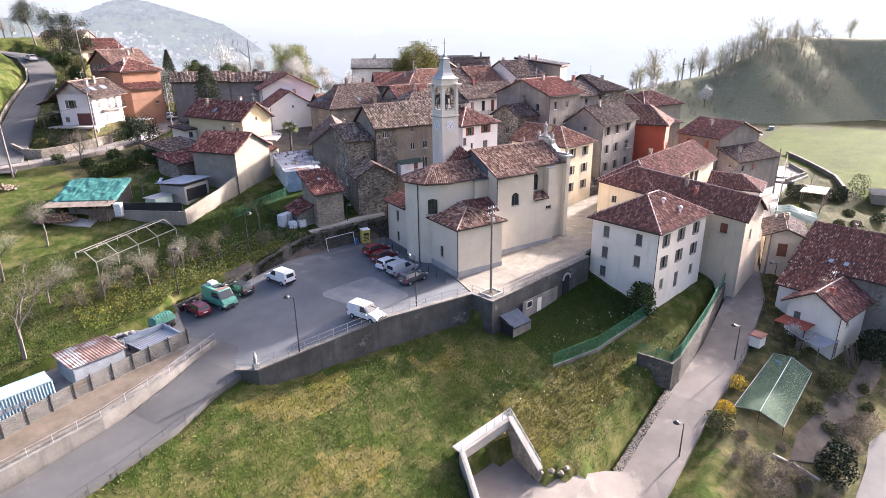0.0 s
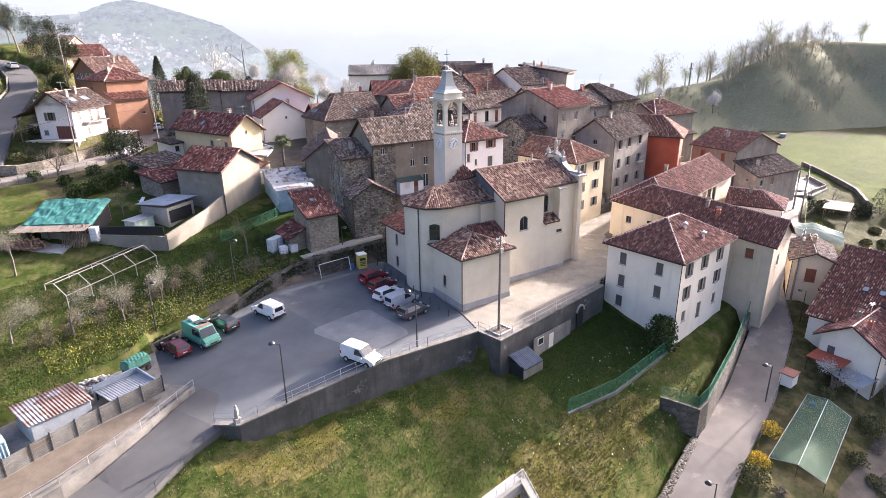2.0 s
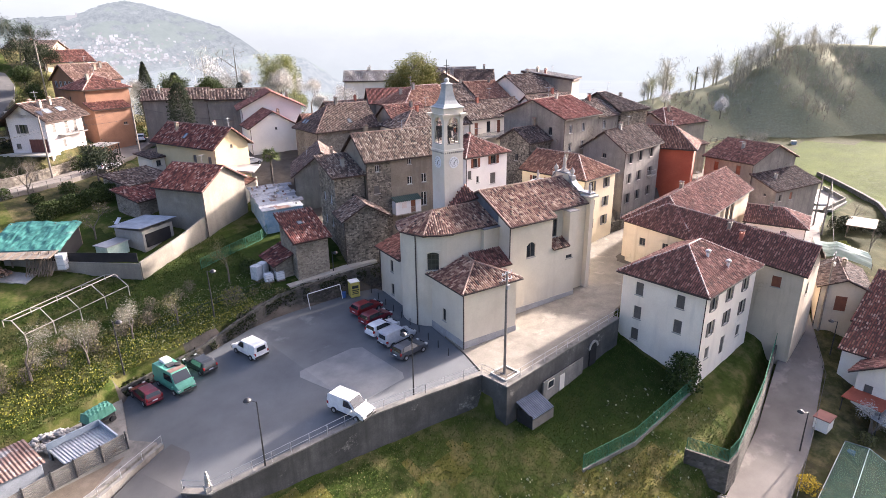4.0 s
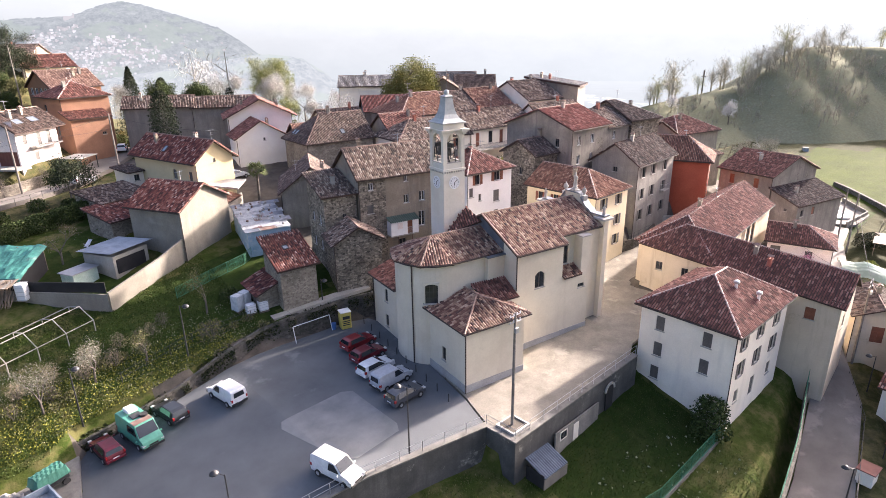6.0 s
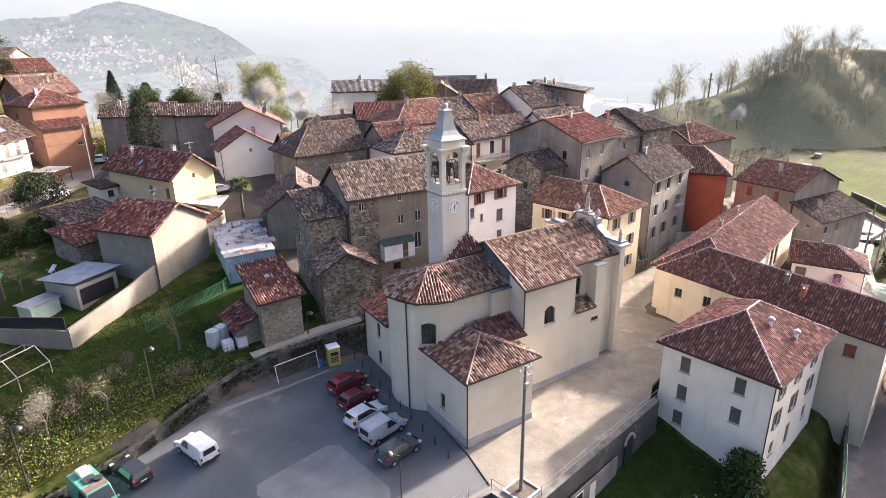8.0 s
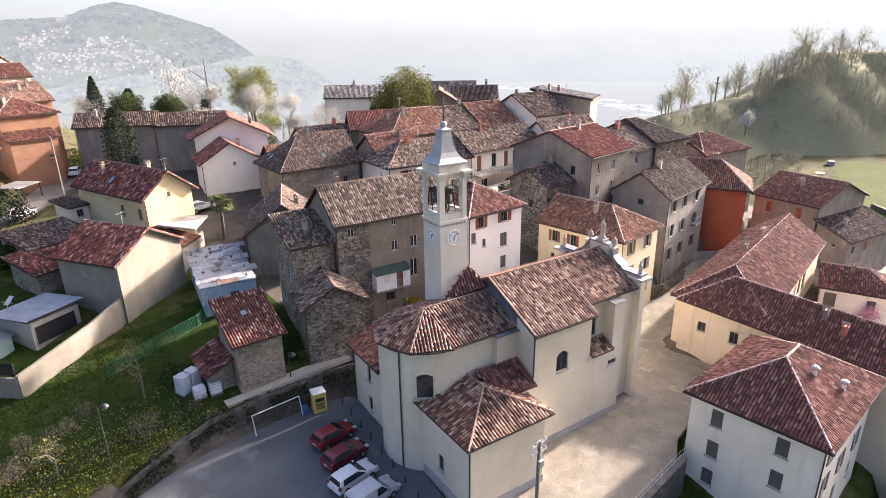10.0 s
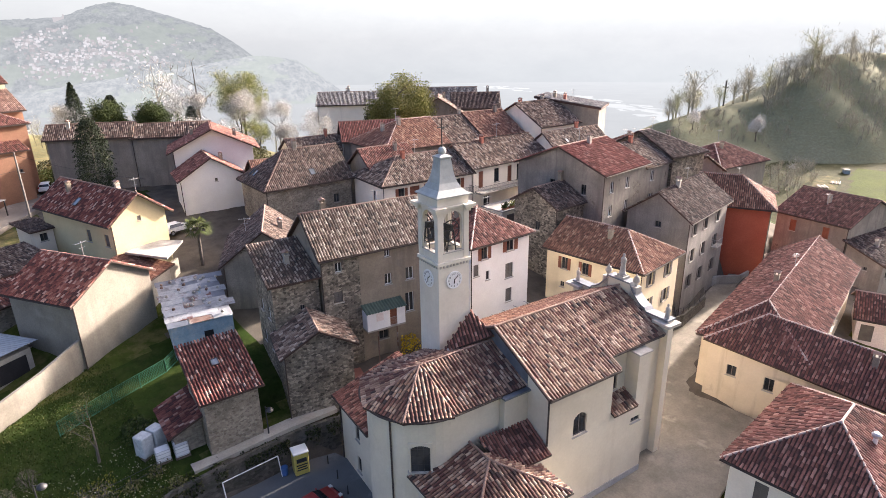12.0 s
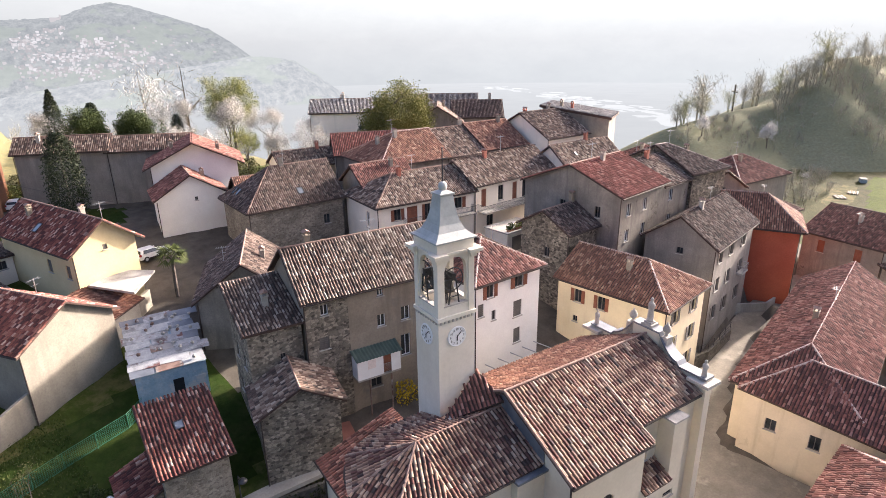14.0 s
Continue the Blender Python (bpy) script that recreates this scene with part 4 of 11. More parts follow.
def slab_poly(name, poly, zfun, mat, thick=0.35, step=2.5, lift=0.0):
    """A paved surface with thickness over a polygon in plan."""
    bm = bmesh.new()
    vs = [bm.verts.new((x, y, 0)) for x, y in poly]
    bm.faces.new(vs)
    xs, ys = [p[0] for p in poly], [p[1] for p in poly]
    for k in np.arange(min(xs) + step, max(xs), step):
        bmesh.ops.bisect_plane(bm, geom=bm.verts[:] + bm.edges[:] + bm.faces[:], plane_co=(k, 0, 0), plane_no=(1, 0, 0))
    for k in np.arange(min(ys) + step, max(ys), step):
        bmesh.ops.bisect_plane(bm, geom=bm.verts[:] + bm.edges[:] + bm.faces[:], plane_co=(0, k, 0), plane_no=(0, 1, 0))
    for v in bm.verts:
        v.co.z = float(zfun(v.co.x, v.co.y)) + lift
    bmesh.ops.recalc_face_normals(bm, faces=bm.faces[:])
    if bm.faces[0].normal.z < 0:
        bmesh.ops.reverse_faces(bm, faces=bm.faces[:])
    ext = bmesh.ops.extrude_face_region(bm, geom=bm.faces[:])
    for v in ext["geom"]:
        if isinstance(v, bmesh.types.BMVert):
            v.co.z -= thick
    bmesh.ops.recalc_face_normals(bm, faces=bm.faces[:])
    me = bpy.data.meshes.new(name)
    bm.to_mesh(me)
    bm.free()
    me.materials.append(mat)
    return new(name, me)


def strip(name, line, mat, thick=1.1):
    """A road: rows of (x, y, z, half width); the sides hang down."""
    verts, faces = [], []
    fine = []
    for a, b in zip(line[:-1], line[1:]):
        for k in range(5):
            fine.append([a[i] + (b[i] - a[i]) * k / 5 for i in range(4)])
    fine.append(list(line[-1]))
    for i, (x, y, z, hw) in enumerate(fine):
        p, q = fine[max(i - 1, 0)], fine[min(i + 1, len(fine) - 1)]
        d = Vector((q[0] - p[0], q[1] - p[1])).normalized()
        n = Vector((-d.y, d.x))
        for s, dz in ((-1, -thick), (-1, 0), (-0.33, 0.03), (0.33, 0.03), (1, 0), (1, -thick)):
            verts.append((x + n.x * hw * s, y + n.y * hw * s, z + dz))
    for i in range(len(fine) - 1):
        for k in range(5):
            a = i * 6 + k
            faces.append((a, a + 6, a + 7, a + 1))
    me = bpy.data.meshes.new(name)
    me.from_pydata(verts, [], faces)
    me.materials.append(mat)
    return new(name, me)


asphalt_poly = [(22.2, 56.3), (23.7, 54.3), (51.0, 48.7), (52.6, 52.8), (55.2, 62.5), (57.0, 72.0), (56.5, 74.2), (53.4, 75.5), (46.0, 76.0), (43.0, 76.3), (31.0, 74.6), (22.4, 74.2), (20.4, 66.0), (21.2, 63.0)]
car_park = tagged(slab_poly("car_park", asphalt_poly, park_z, PARKING, 0.35, 2.2), "grey asphalt car park with worn patches", "car park", kind="structure")
court = tagged(slab_poly("church_court", court_poly, court_z, GRAVEL), "pale gravel court and lane beside the church", "pavement", kind="structure")
patch_poly = [(36.9, 62.0), (37.4, 62.9), (44.4, 63.0), (45.4, 62.3), (45.2, 54.8), (44.6, 53.8), (39.6, 53.4), (38.4, 54.2)]
tagged(slab_poly("repaired_patch", patch_poly, park_z, PATCH, 0.02, 1.1, 0.012), "pale grey rectangular repair in the car park asphalt", "asphalt patch", kind="structure")
tagged(strip("lower_road", ROADS["lower_road"], ASPHALT), "worn asphalt road climbing to the car park", "road", kind="structure")
tagged(strip("village_lane", ROADS["village_lane"], ROADM), "pale worn lane running up between the houses", "road", kind="structure")

tagged(strip("upper_road", ROADS["upper_road"], ASPHALT, 0.8), "grey asphalt road climbing steeply past the pink house", "road", kind="structure")
tagged(strip("upper_lane", ROADS["upper_lane"], ROADM, 0.8), "narrow asphalt lane between the upper houses", "road", kind="structure")

# ---- the hill beyond the village: a steep grassy spur ----
CREST = [(200, 124, 6.0), (214, 119, 11.5), (249, 115, 13.6), (262, 105, 16.5), (274, 99, 22.0), (298, 97, 29.3), (318, 95, 29.6), (324, 70, 28.6), (330, 40, 28.4), (345, -10, 30.0), (380, -90, 32.0)]


def hill_z(x, y):
    x, y = np.asarray(x, float), np.asarray(y, float)
    z = np.full(x.shape, -90.0)
    for (x0, y0, z0), (x1, y1, z1) in zip(CREST[:-1], CREST[1:]):
        dx, dy = x1 - x0, y1 - y0
        t = np.clip(((x - x0) * dx + (y - y0) * dy) / (dx * dx + dy * dy), 0, 1)
        d = np.hypot(x - x0 - t * dx, y - y0 - t * dy)
        z = np.maximum(z, z0 + t * (z1 - z0) - 0.62 * (np.sqrt(d * d + 16) - 4))
    w = 0.8 * np.sin(x * 0.21 + 1.7 * np.sin(y * 0.13)) * np.sin(y * 0.19) + 0.35 * np.sin(x * 0.7 + y * 0.5) * np.sin(y * 0.83 - x * 0.3)
    return z + w * smooth(-30, 5, z) * 0.06


tagged(sheet("hillside", np.arange(150, 430, 2.5), np.arange(-120, 215, 2.5), hill_z, HILLGRASS), "steep hill of olive-brown grass paled for haze", "hill", kind="structure")

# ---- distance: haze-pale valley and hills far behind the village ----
# Haze put into a glowing colour, graded by height.
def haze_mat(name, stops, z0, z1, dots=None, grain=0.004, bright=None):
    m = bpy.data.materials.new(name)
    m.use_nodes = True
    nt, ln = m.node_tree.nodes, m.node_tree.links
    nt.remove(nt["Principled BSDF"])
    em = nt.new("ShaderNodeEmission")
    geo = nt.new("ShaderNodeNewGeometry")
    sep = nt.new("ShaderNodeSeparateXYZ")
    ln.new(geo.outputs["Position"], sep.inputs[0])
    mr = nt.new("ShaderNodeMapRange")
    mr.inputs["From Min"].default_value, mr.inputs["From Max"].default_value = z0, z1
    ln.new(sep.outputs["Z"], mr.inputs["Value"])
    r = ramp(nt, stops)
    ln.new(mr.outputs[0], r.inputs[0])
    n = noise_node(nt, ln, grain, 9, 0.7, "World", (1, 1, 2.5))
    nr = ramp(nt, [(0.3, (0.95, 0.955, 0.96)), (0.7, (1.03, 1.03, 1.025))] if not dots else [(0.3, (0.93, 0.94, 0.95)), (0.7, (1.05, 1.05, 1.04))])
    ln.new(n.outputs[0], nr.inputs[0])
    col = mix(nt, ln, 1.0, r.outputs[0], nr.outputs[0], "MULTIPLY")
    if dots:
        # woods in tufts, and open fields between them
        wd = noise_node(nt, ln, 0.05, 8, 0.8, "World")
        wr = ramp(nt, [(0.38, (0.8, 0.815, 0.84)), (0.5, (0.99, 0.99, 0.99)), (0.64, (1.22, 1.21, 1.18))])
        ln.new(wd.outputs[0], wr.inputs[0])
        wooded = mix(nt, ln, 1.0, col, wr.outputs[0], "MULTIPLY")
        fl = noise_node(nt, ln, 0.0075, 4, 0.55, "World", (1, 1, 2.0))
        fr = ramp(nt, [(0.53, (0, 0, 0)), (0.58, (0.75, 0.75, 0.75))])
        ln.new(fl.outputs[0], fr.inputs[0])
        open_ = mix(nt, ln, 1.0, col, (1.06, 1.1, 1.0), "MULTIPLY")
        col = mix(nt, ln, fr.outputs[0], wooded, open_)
    # Haze glare towards the sun, put into the glow along x.
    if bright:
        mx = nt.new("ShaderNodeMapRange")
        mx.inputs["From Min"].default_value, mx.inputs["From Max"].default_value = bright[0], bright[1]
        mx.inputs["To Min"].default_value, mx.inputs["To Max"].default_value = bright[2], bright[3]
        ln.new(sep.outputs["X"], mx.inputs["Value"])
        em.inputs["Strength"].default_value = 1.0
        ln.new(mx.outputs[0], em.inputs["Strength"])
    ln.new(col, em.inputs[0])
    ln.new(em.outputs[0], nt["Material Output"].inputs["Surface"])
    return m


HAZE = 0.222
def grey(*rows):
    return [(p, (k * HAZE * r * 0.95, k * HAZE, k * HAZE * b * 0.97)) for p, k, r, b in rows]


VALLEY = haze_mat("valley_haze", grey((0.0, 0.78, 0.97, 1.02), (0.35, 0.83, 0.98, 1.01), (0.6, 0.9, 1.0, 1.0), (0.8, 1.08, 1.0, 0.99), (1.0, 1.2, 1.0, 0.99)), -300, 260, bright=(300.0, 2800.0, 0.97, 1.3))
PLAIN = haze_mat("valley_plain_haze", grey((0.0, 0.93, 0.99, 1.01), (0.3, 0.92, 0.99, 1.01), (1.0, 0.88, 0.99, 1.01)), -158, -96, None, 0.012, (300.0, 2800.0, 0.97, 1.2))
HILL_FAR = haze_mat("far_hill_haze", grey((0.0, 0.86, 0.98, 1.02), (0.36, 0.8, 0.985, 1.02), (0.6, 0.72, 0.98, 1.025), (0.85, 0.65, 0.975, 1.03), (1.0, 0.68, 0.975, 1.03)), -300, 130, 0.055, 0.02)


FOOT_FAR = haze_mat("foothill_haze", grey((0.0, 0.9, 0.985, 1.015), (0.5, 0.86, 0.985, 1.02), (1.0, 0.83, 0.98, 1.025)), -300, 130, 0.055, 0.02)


def backdrop_wall():
    R, n = 2900.0, 48
    verts, faces = [], []
    zs = [-900, -420, -200, -60, 40, 130, 420]
    for k in range(n + 1):
        a = radians(-35 + 165 * k / n)
        for z in zs:
            verts.append((R * math.cos(a), R * math.sin(a), z))
    m = len(zs)
    for k in range(n):
        for j in range(m - 1):
            i = k * m + j
            faces.append((i, i + m, i + m + 1, i + 1))
    return verts, faces


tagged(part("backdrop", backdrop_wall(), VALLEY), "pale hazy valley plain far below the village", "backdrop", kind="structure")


def hill_top(profile, p, q, seed, z0=-320.0):
    """Height of a far hill at p across and q in depth: an outline that falls away to front and back."""
    top = float(np.interp(p, [a for a, _ in profile], [b for _, b in profile]))
    f = noise.fractal(Vector((p * 1.9 + seed, q * 1.9, 0.3)), 1.0, 2.1, 4) * 0.035 * min(1.0, abs(q) * 2 + 0.15)
    f += noise.noise(Vector((p * 40 + seed, q * 44, 1))) * 0.01
    h = math.exp(-q * q)
    return z0 + (top - z0) * max(0.0, h + f * (h + 0.15))


def hill_mesh(az, dist, w, d, profile, seed):
    """A far wooded hill with an uneven outline."""
    c = Vector((math.cos(radians(az)), math.sin(radians(az)), 0))
    s = Vector((-c.y, c.x, 0))
    verts, faces, n, m = [], [], 260, 60
    for i in range(n + 1):
        for j in range(m + 1):
            p, q = profile[0][0] + (profile[-1][0] - profile[0][0]) * i / n, (j / m * 2 - 1) * 2.2
            pos = c * (dist + q * d) + s * (p * w)
            verts.append((pos.x, pos.y, hill_top(profile, p, q, seed)))
    for i in range(n):
        for j in range(m):
            a = i * (m + 1) + j
            faces.append((a, a + m + 1, a + m + 2, a + 1))
    return verts, faces


FAR_AZ = 73.2
FAR_HILL = [(-1.9, -250), (-1.53, -156), (-1.25, -80), (-1.0, -4), (-0.84, 49), (-0.72, 82), (-0.6, 100), (-0.33, 135), (-0.19, 154), (-0.06, 163), (0.06, 156), (0.18, 138), (0.29, 119), (0.46, 114), (0.63, 110), (0.82, 97), (1.02, 78), (1.5, 20), (2.4, -160)]
FAR_FOOT = [(-1.95, -250), (-1.61, -156), (-1.44, -108), (-1.28, -55), (-1.13, -14), (-0.98, -4), (-0.83, 0), (-0.5, -20), (0.2, -60), (1.2, -120)]
FAR_SPUR = [(-2.4, -200), (-1.0, -40), (0.0, 60), (1.0, 10), (2.4, -200)]
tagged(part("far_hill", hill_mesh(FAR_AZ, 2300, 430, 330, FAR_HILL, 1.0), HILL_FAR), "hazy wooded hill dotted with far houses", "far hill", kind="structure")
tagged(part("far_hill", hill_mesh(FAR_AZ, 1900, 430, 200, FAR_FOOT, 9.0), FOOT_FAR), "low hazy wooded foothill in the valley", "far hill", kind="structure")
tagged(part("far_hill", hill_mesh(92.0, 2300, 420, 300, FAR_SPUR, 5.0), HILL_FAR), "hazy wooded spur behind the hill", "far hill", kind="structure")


def plain():
    verts, faces, n = [], [], 40
    rs = [330.0, 480.0, 700.0, 1100.0, 1700.0, 2890.0]
    for k in range(n + 1):
        a = radians(-35 + 165 * k / n)
        for r in rs:
            verts.append((r * math.cos(a), r * math.sin(a), -96.0 - 60 * (r - 330) / 2560))
    m = len(rs)
    for k in range(n):
        for j in range(m - 1):
            i = k * m + j
            faces.append((i, i + m, i + m + 1, i + 1))
    return verts, faces


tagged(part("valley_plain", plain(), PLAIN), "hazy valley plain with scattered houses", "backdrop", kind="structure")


def far_town():
    """Pale gabled houses strewn over the far hill, a few paces high each at that distance."""
    dice = random.Random(12)
    V, F = [], []
    c = Vector((math.cos(radians(FAR_AZ)), math.sin(radians(FAR_AZ)), 0))
    s = Vector((-c.y, c.x, 0))
    centres = ((0.42, 18), (0.3, 12), (0.18, 13), (0.05, 13), (0.44, -19), (0.29, -24), (0.13, -39), (0.0, -25), (0.1, 45), (0.0, 49), (0.4, 66), (0.53, 48), (0.3, 92), (-0.25, -13), (-0.12, 10))

    def roof(p, q, z, w, d, t, r, turn=0.0):
        o, b = c * (2300 + q * 330) + s * (p * 430), len(V)
        e, g = s * math.cos(turn) + c * math.sin(turn), c * math.cos(turn) - s * math.sin(turn)
        for u, v, k in ((-w, -d, -8), (w, -d, -8), (w, d, -8), (-w, d, -8), (-w, -d, t), (w, -d, t), (w, d, t), (-w, d, t), (-w, 0, t + r), (w, 0, t + r)):
            V.append(tuple(o + e * u + g * v + Vector((0, 0, z + k))))
        F.extend(tuple(b + i for i in f_) for f_ in ((0, 1, 5, 4), (1, 2, 6, 9, 5), (2, 3, 7, 6), (3, 0, 4, 8, 7), (4, 5, 9, 8), (6, 7, 8, 9)))

    for k in range(760):
        p, z = dice.choice(centres)
        p, z = p + dice.gauss(0, 0.055), z + dice.gauss(0, 9)
        if k % 6 == 0:
            p, z = dice.uniform(-0.7, 1.1), dice.uniform(-70, 90)
        top = float(np.interp(p, [a for a, _ in FAR_HILL], [b for _, b in FAR_HILL])) + 320
        if z + 320 > top * 0.95:
            continue
        q = -math.sqrt(-math.log((z + 320) / top))
        roof(p, q, hill_top(FAR_HILL, p, q, 1.0), dice.uniform(1.8, 4.6), dice.uniform(1.6, 2.8), dice.uniform(1.2, 2.6), 1.2, dice.uniform(-0.6, 0.6))
    # a church with its tower on the shoulder
    z = hill_top(FAR_HILL, 0.3, -0.12, 1.0)
    roof(0.3, -0.12, z, 13, 5, 7, 3)
    roof(0.265, -0.12, z, 2.2, 2.2, 15, 3)
    return V, F


# Far walls glow in pale tones that carry the haze.
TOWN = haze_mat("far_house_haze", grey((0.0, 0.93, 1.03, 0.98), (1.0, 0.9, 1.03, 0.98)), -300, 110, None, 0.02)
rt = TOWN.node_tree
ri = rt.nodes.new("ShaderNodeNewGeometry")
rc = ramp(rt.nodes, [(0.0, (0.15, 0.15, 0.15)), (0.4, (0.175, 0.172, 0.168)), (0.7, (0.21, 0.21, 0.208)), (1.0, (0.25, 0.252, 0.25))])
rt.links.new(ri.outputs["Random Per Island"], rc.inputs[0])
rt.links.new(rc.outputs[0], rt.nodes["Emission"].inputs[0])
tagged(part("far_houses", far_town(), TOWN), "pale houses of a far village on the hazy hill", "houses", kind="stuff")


def river():
    """Reaches and pools of a braided river, each an uneven strip."""
    V, F = [], []
    dice = random.Random(4)
    way = [(1950, 1740), (1844, 1589), (1700, 1296), (1560, 1040), (1499, 985), (1400, 840), (1318, 685), (1223, 586), (1100, 480)]
    for k in range(90):
        u = dice.uniform(0.6, len(way) - 1.01)
        i = int(u)
        x, y = (way[i][j] + (u - i) * (way[i + 1][j] - way[i][j]) for j in (0, 1))
        dx, dy = way[i + 1][0] - way[i][0], way[i + 1][1] - way[i][1]
        d = math.hypot(dx, dy)
        dx, dy = dx / d, dy / d
        o = dice.gauss(0, 26)
        L, W = dice.uniform(12, 60), dice.uniform(5, 20)
        n, b = 9, len(V)
        for q in range(n + 1):
            t = q / n * 2 - 1
            w = W * math.sqrt(max(0.0, 1 - t * t)) * dice.uniform(0.6, 1.2)
            c = o + 6 * math.sin(t * 3 + k)
            px, py = x + dx * L * t - dy * c, y + dy * L * t + dx * c
            z = -96.0 - 60 * (math.hypot(px, py) - 330) / 2560 + 1.5 + 0.02 * k
            V += [(px - dy * w, py + dx * w, z), (px + dy * w, py - dx * w, z)]
        F += [(b + 2 * q, b + 2 * q + 1, b + 2 * q + 3, b + 2 * q + 2) for q in range(n)]
    return V, F


# The river's shine and the haze over it, put into a glowing colour.
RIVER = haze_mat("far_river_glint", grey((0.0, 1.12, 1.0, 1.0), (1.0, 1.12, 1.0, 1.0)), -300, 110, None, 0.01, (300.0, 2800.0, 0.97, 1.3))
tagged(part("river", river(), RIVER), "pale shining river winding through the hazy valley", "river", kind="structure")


def wall_run(name, line, thick, mat, label, coping=None, category="wall"):
    """A wall along rows of (x, y, z bottom, z top), with mitred corners and an optional coping."""
    def run(w, rows):
        bm = bmesh.new()
        rings = []
        for i, (x, y, a, b) in enumerate(rows):
            p, q = rows[max(i - 1, 0)], rows[min(i + 1, len(rows) - 1)]
            d0 = Vector((x - p[0], y - p[1])) if i else Vector((q[0] - x, q[1] - y))
            d1 = Vector((q[0] - x, q[1] - y)) if i < len(rows) - 1 else d0
            d0.normalize(), d1.normalize()
            n = Vector((-(d0.y + d1.y), d0.x + d1.x)).normalized()
            k = w / 2 / max(0.35, n.dot(Vector((-d0.y, d0.x))))
            rings.append([bm.verts.new((x + n.x * k * s, y + n.y * k * s, z)) for s, z in ((-1, a), (1, a), (1, b), (-1, b))])
        for r0, r1 in zip(rings[:-1], rings[1:]):
            for k in range(4):
                bm.faces.new((r0[k], r0[(k + 1) % 4], r1[(k + 1) % 4], r1[k]))
        bm.faces.new(rings[0][::-1])
        bm.faces.new(rings[-1])
        bmesh.ops.recalc_face_normals(bm, faces=bm.faces[:])
        return bm
    w = tagged(part(name, run(thick, line), mat), label, category, kind="structure")
    if coping:
        part("coping", run(thick + 0.12, [(x, y, b + 0.004, b + 0.14) for x, y, a, b in line]), coping, w)
    return w


def densify(pts, zlo, ztop, step=3.0):
    out = []
    for (x0, y0), (x1, y1) in zip(pts[:-1], pts[1:]):
        n = max(1, int(math.hypot(x1 - x0, y1 - y0) / step))
        for k in range(n):
            x, y = x0 + (x1 - x0) * k / n, y0 + (y1 - y0) * k / n
            out.append((x, y, zlo(x, y), ztop(x, y)))
    x, y = pts[-1]
    return out + [(x, y, zlo(x, y), ztop(x, y))]


PARK_EDGE = [(20.4, 58.6), (21.8, 56.0), (23.4, 53.9), (50.8, 48.3), (50.9, 44.9), (71.6, 44.5)]
under = lambda x, y: float(min(lower(x, y), park_z(x, y))) - 1.2
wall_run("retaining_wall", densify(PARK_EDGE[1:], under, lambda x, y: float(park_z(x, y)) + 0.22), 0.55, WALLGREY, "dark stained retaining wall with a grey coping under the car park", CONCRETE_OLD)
wall_run("bank_wall", densify([(19.6, 73.8), (22.4, 74.5), (31.0, 75.0), (43.0, 76.8), (46.0, 76.4), (53.6, 76.0), (60.0, 74.3)], lambda x, y: float(park_z(x, y)) - 0.8, lambda x, y: float(park_z(x, y)) + 1.1 + 2.0 * float(smooth(30, 48, x))), 0.35, STONE_DARK, "rough stone wall holding the garden bank above the car park")
wall_run("road_wall", [(22.7, 63.2, -4.5, -1.9), (16.5, 60.7, -5, -2.5), (9.0, 58.4, -6, -3.2), (0.5, 57.2, -7, -3.9), (-12, 55.6, -8, -4.9), (-30, 53, -10, -6.6)], 0.3, CONCRETE_OLD, "weathered concrete wall beside the climbing road", CONCRETE_OLD)
wall_run("garden_wall", [(31.0, 90.4, 4.5, 6.9), (38.2, 94.0, 5.0, 8.3), (42.0, 95.6, 5.5, 9.6), (49.0, 100.0, 6.0, 11.0), (56.2, 106.6, 7.0, 11.6)], 0.3, BEIGEGREY, "tall raw concrete garden wall climbing the slope")
wall_run("garden_wall", [(31.0, 90.4, 4.5, 6.7), (24.0, 98.0, 4.5, 6.9), (18.5, 104.0, 4.5, 7.2)], 0.25, BEIGEGREY, "low raw concrete garden wall")
wall_run("lane_wall", [(62.4, 30.6, -9.5, -6.2), (64.6, 27.0, -11.0, -7.2), (66.6, 26.9, -10.8, -6.9), (78.0, 28.6, -9.5, -5.9), (90.0, 31.2, -8.5, -5.3)], 0.35, STONE_DARK, "stone wall holding the house garden above the lane")
wall_run("fence_wall", [(x, y, gz(x, y) - 0.5, gz(x, y) + 0.4) for x, y in ((52.6, 36.4), (56.0, 35.7), (60.0, 34.9), (66.0, 34.7), (73.2, 34.5))], 0.22, CONCRETE_OLD, "low concrete kerb under a garden fence")

# ---- church ----
CH = pose(53.4, 53.5, 0, 0, 0, -11)
church = empty("church", CH, "cream plastered church with old clay tile roofs and round apse", "church")
X1, Y1 = Vector((1, 0, 0)), Vector((0, 1, 0))
APSE, AR = (2.4, 10.25), 4.15


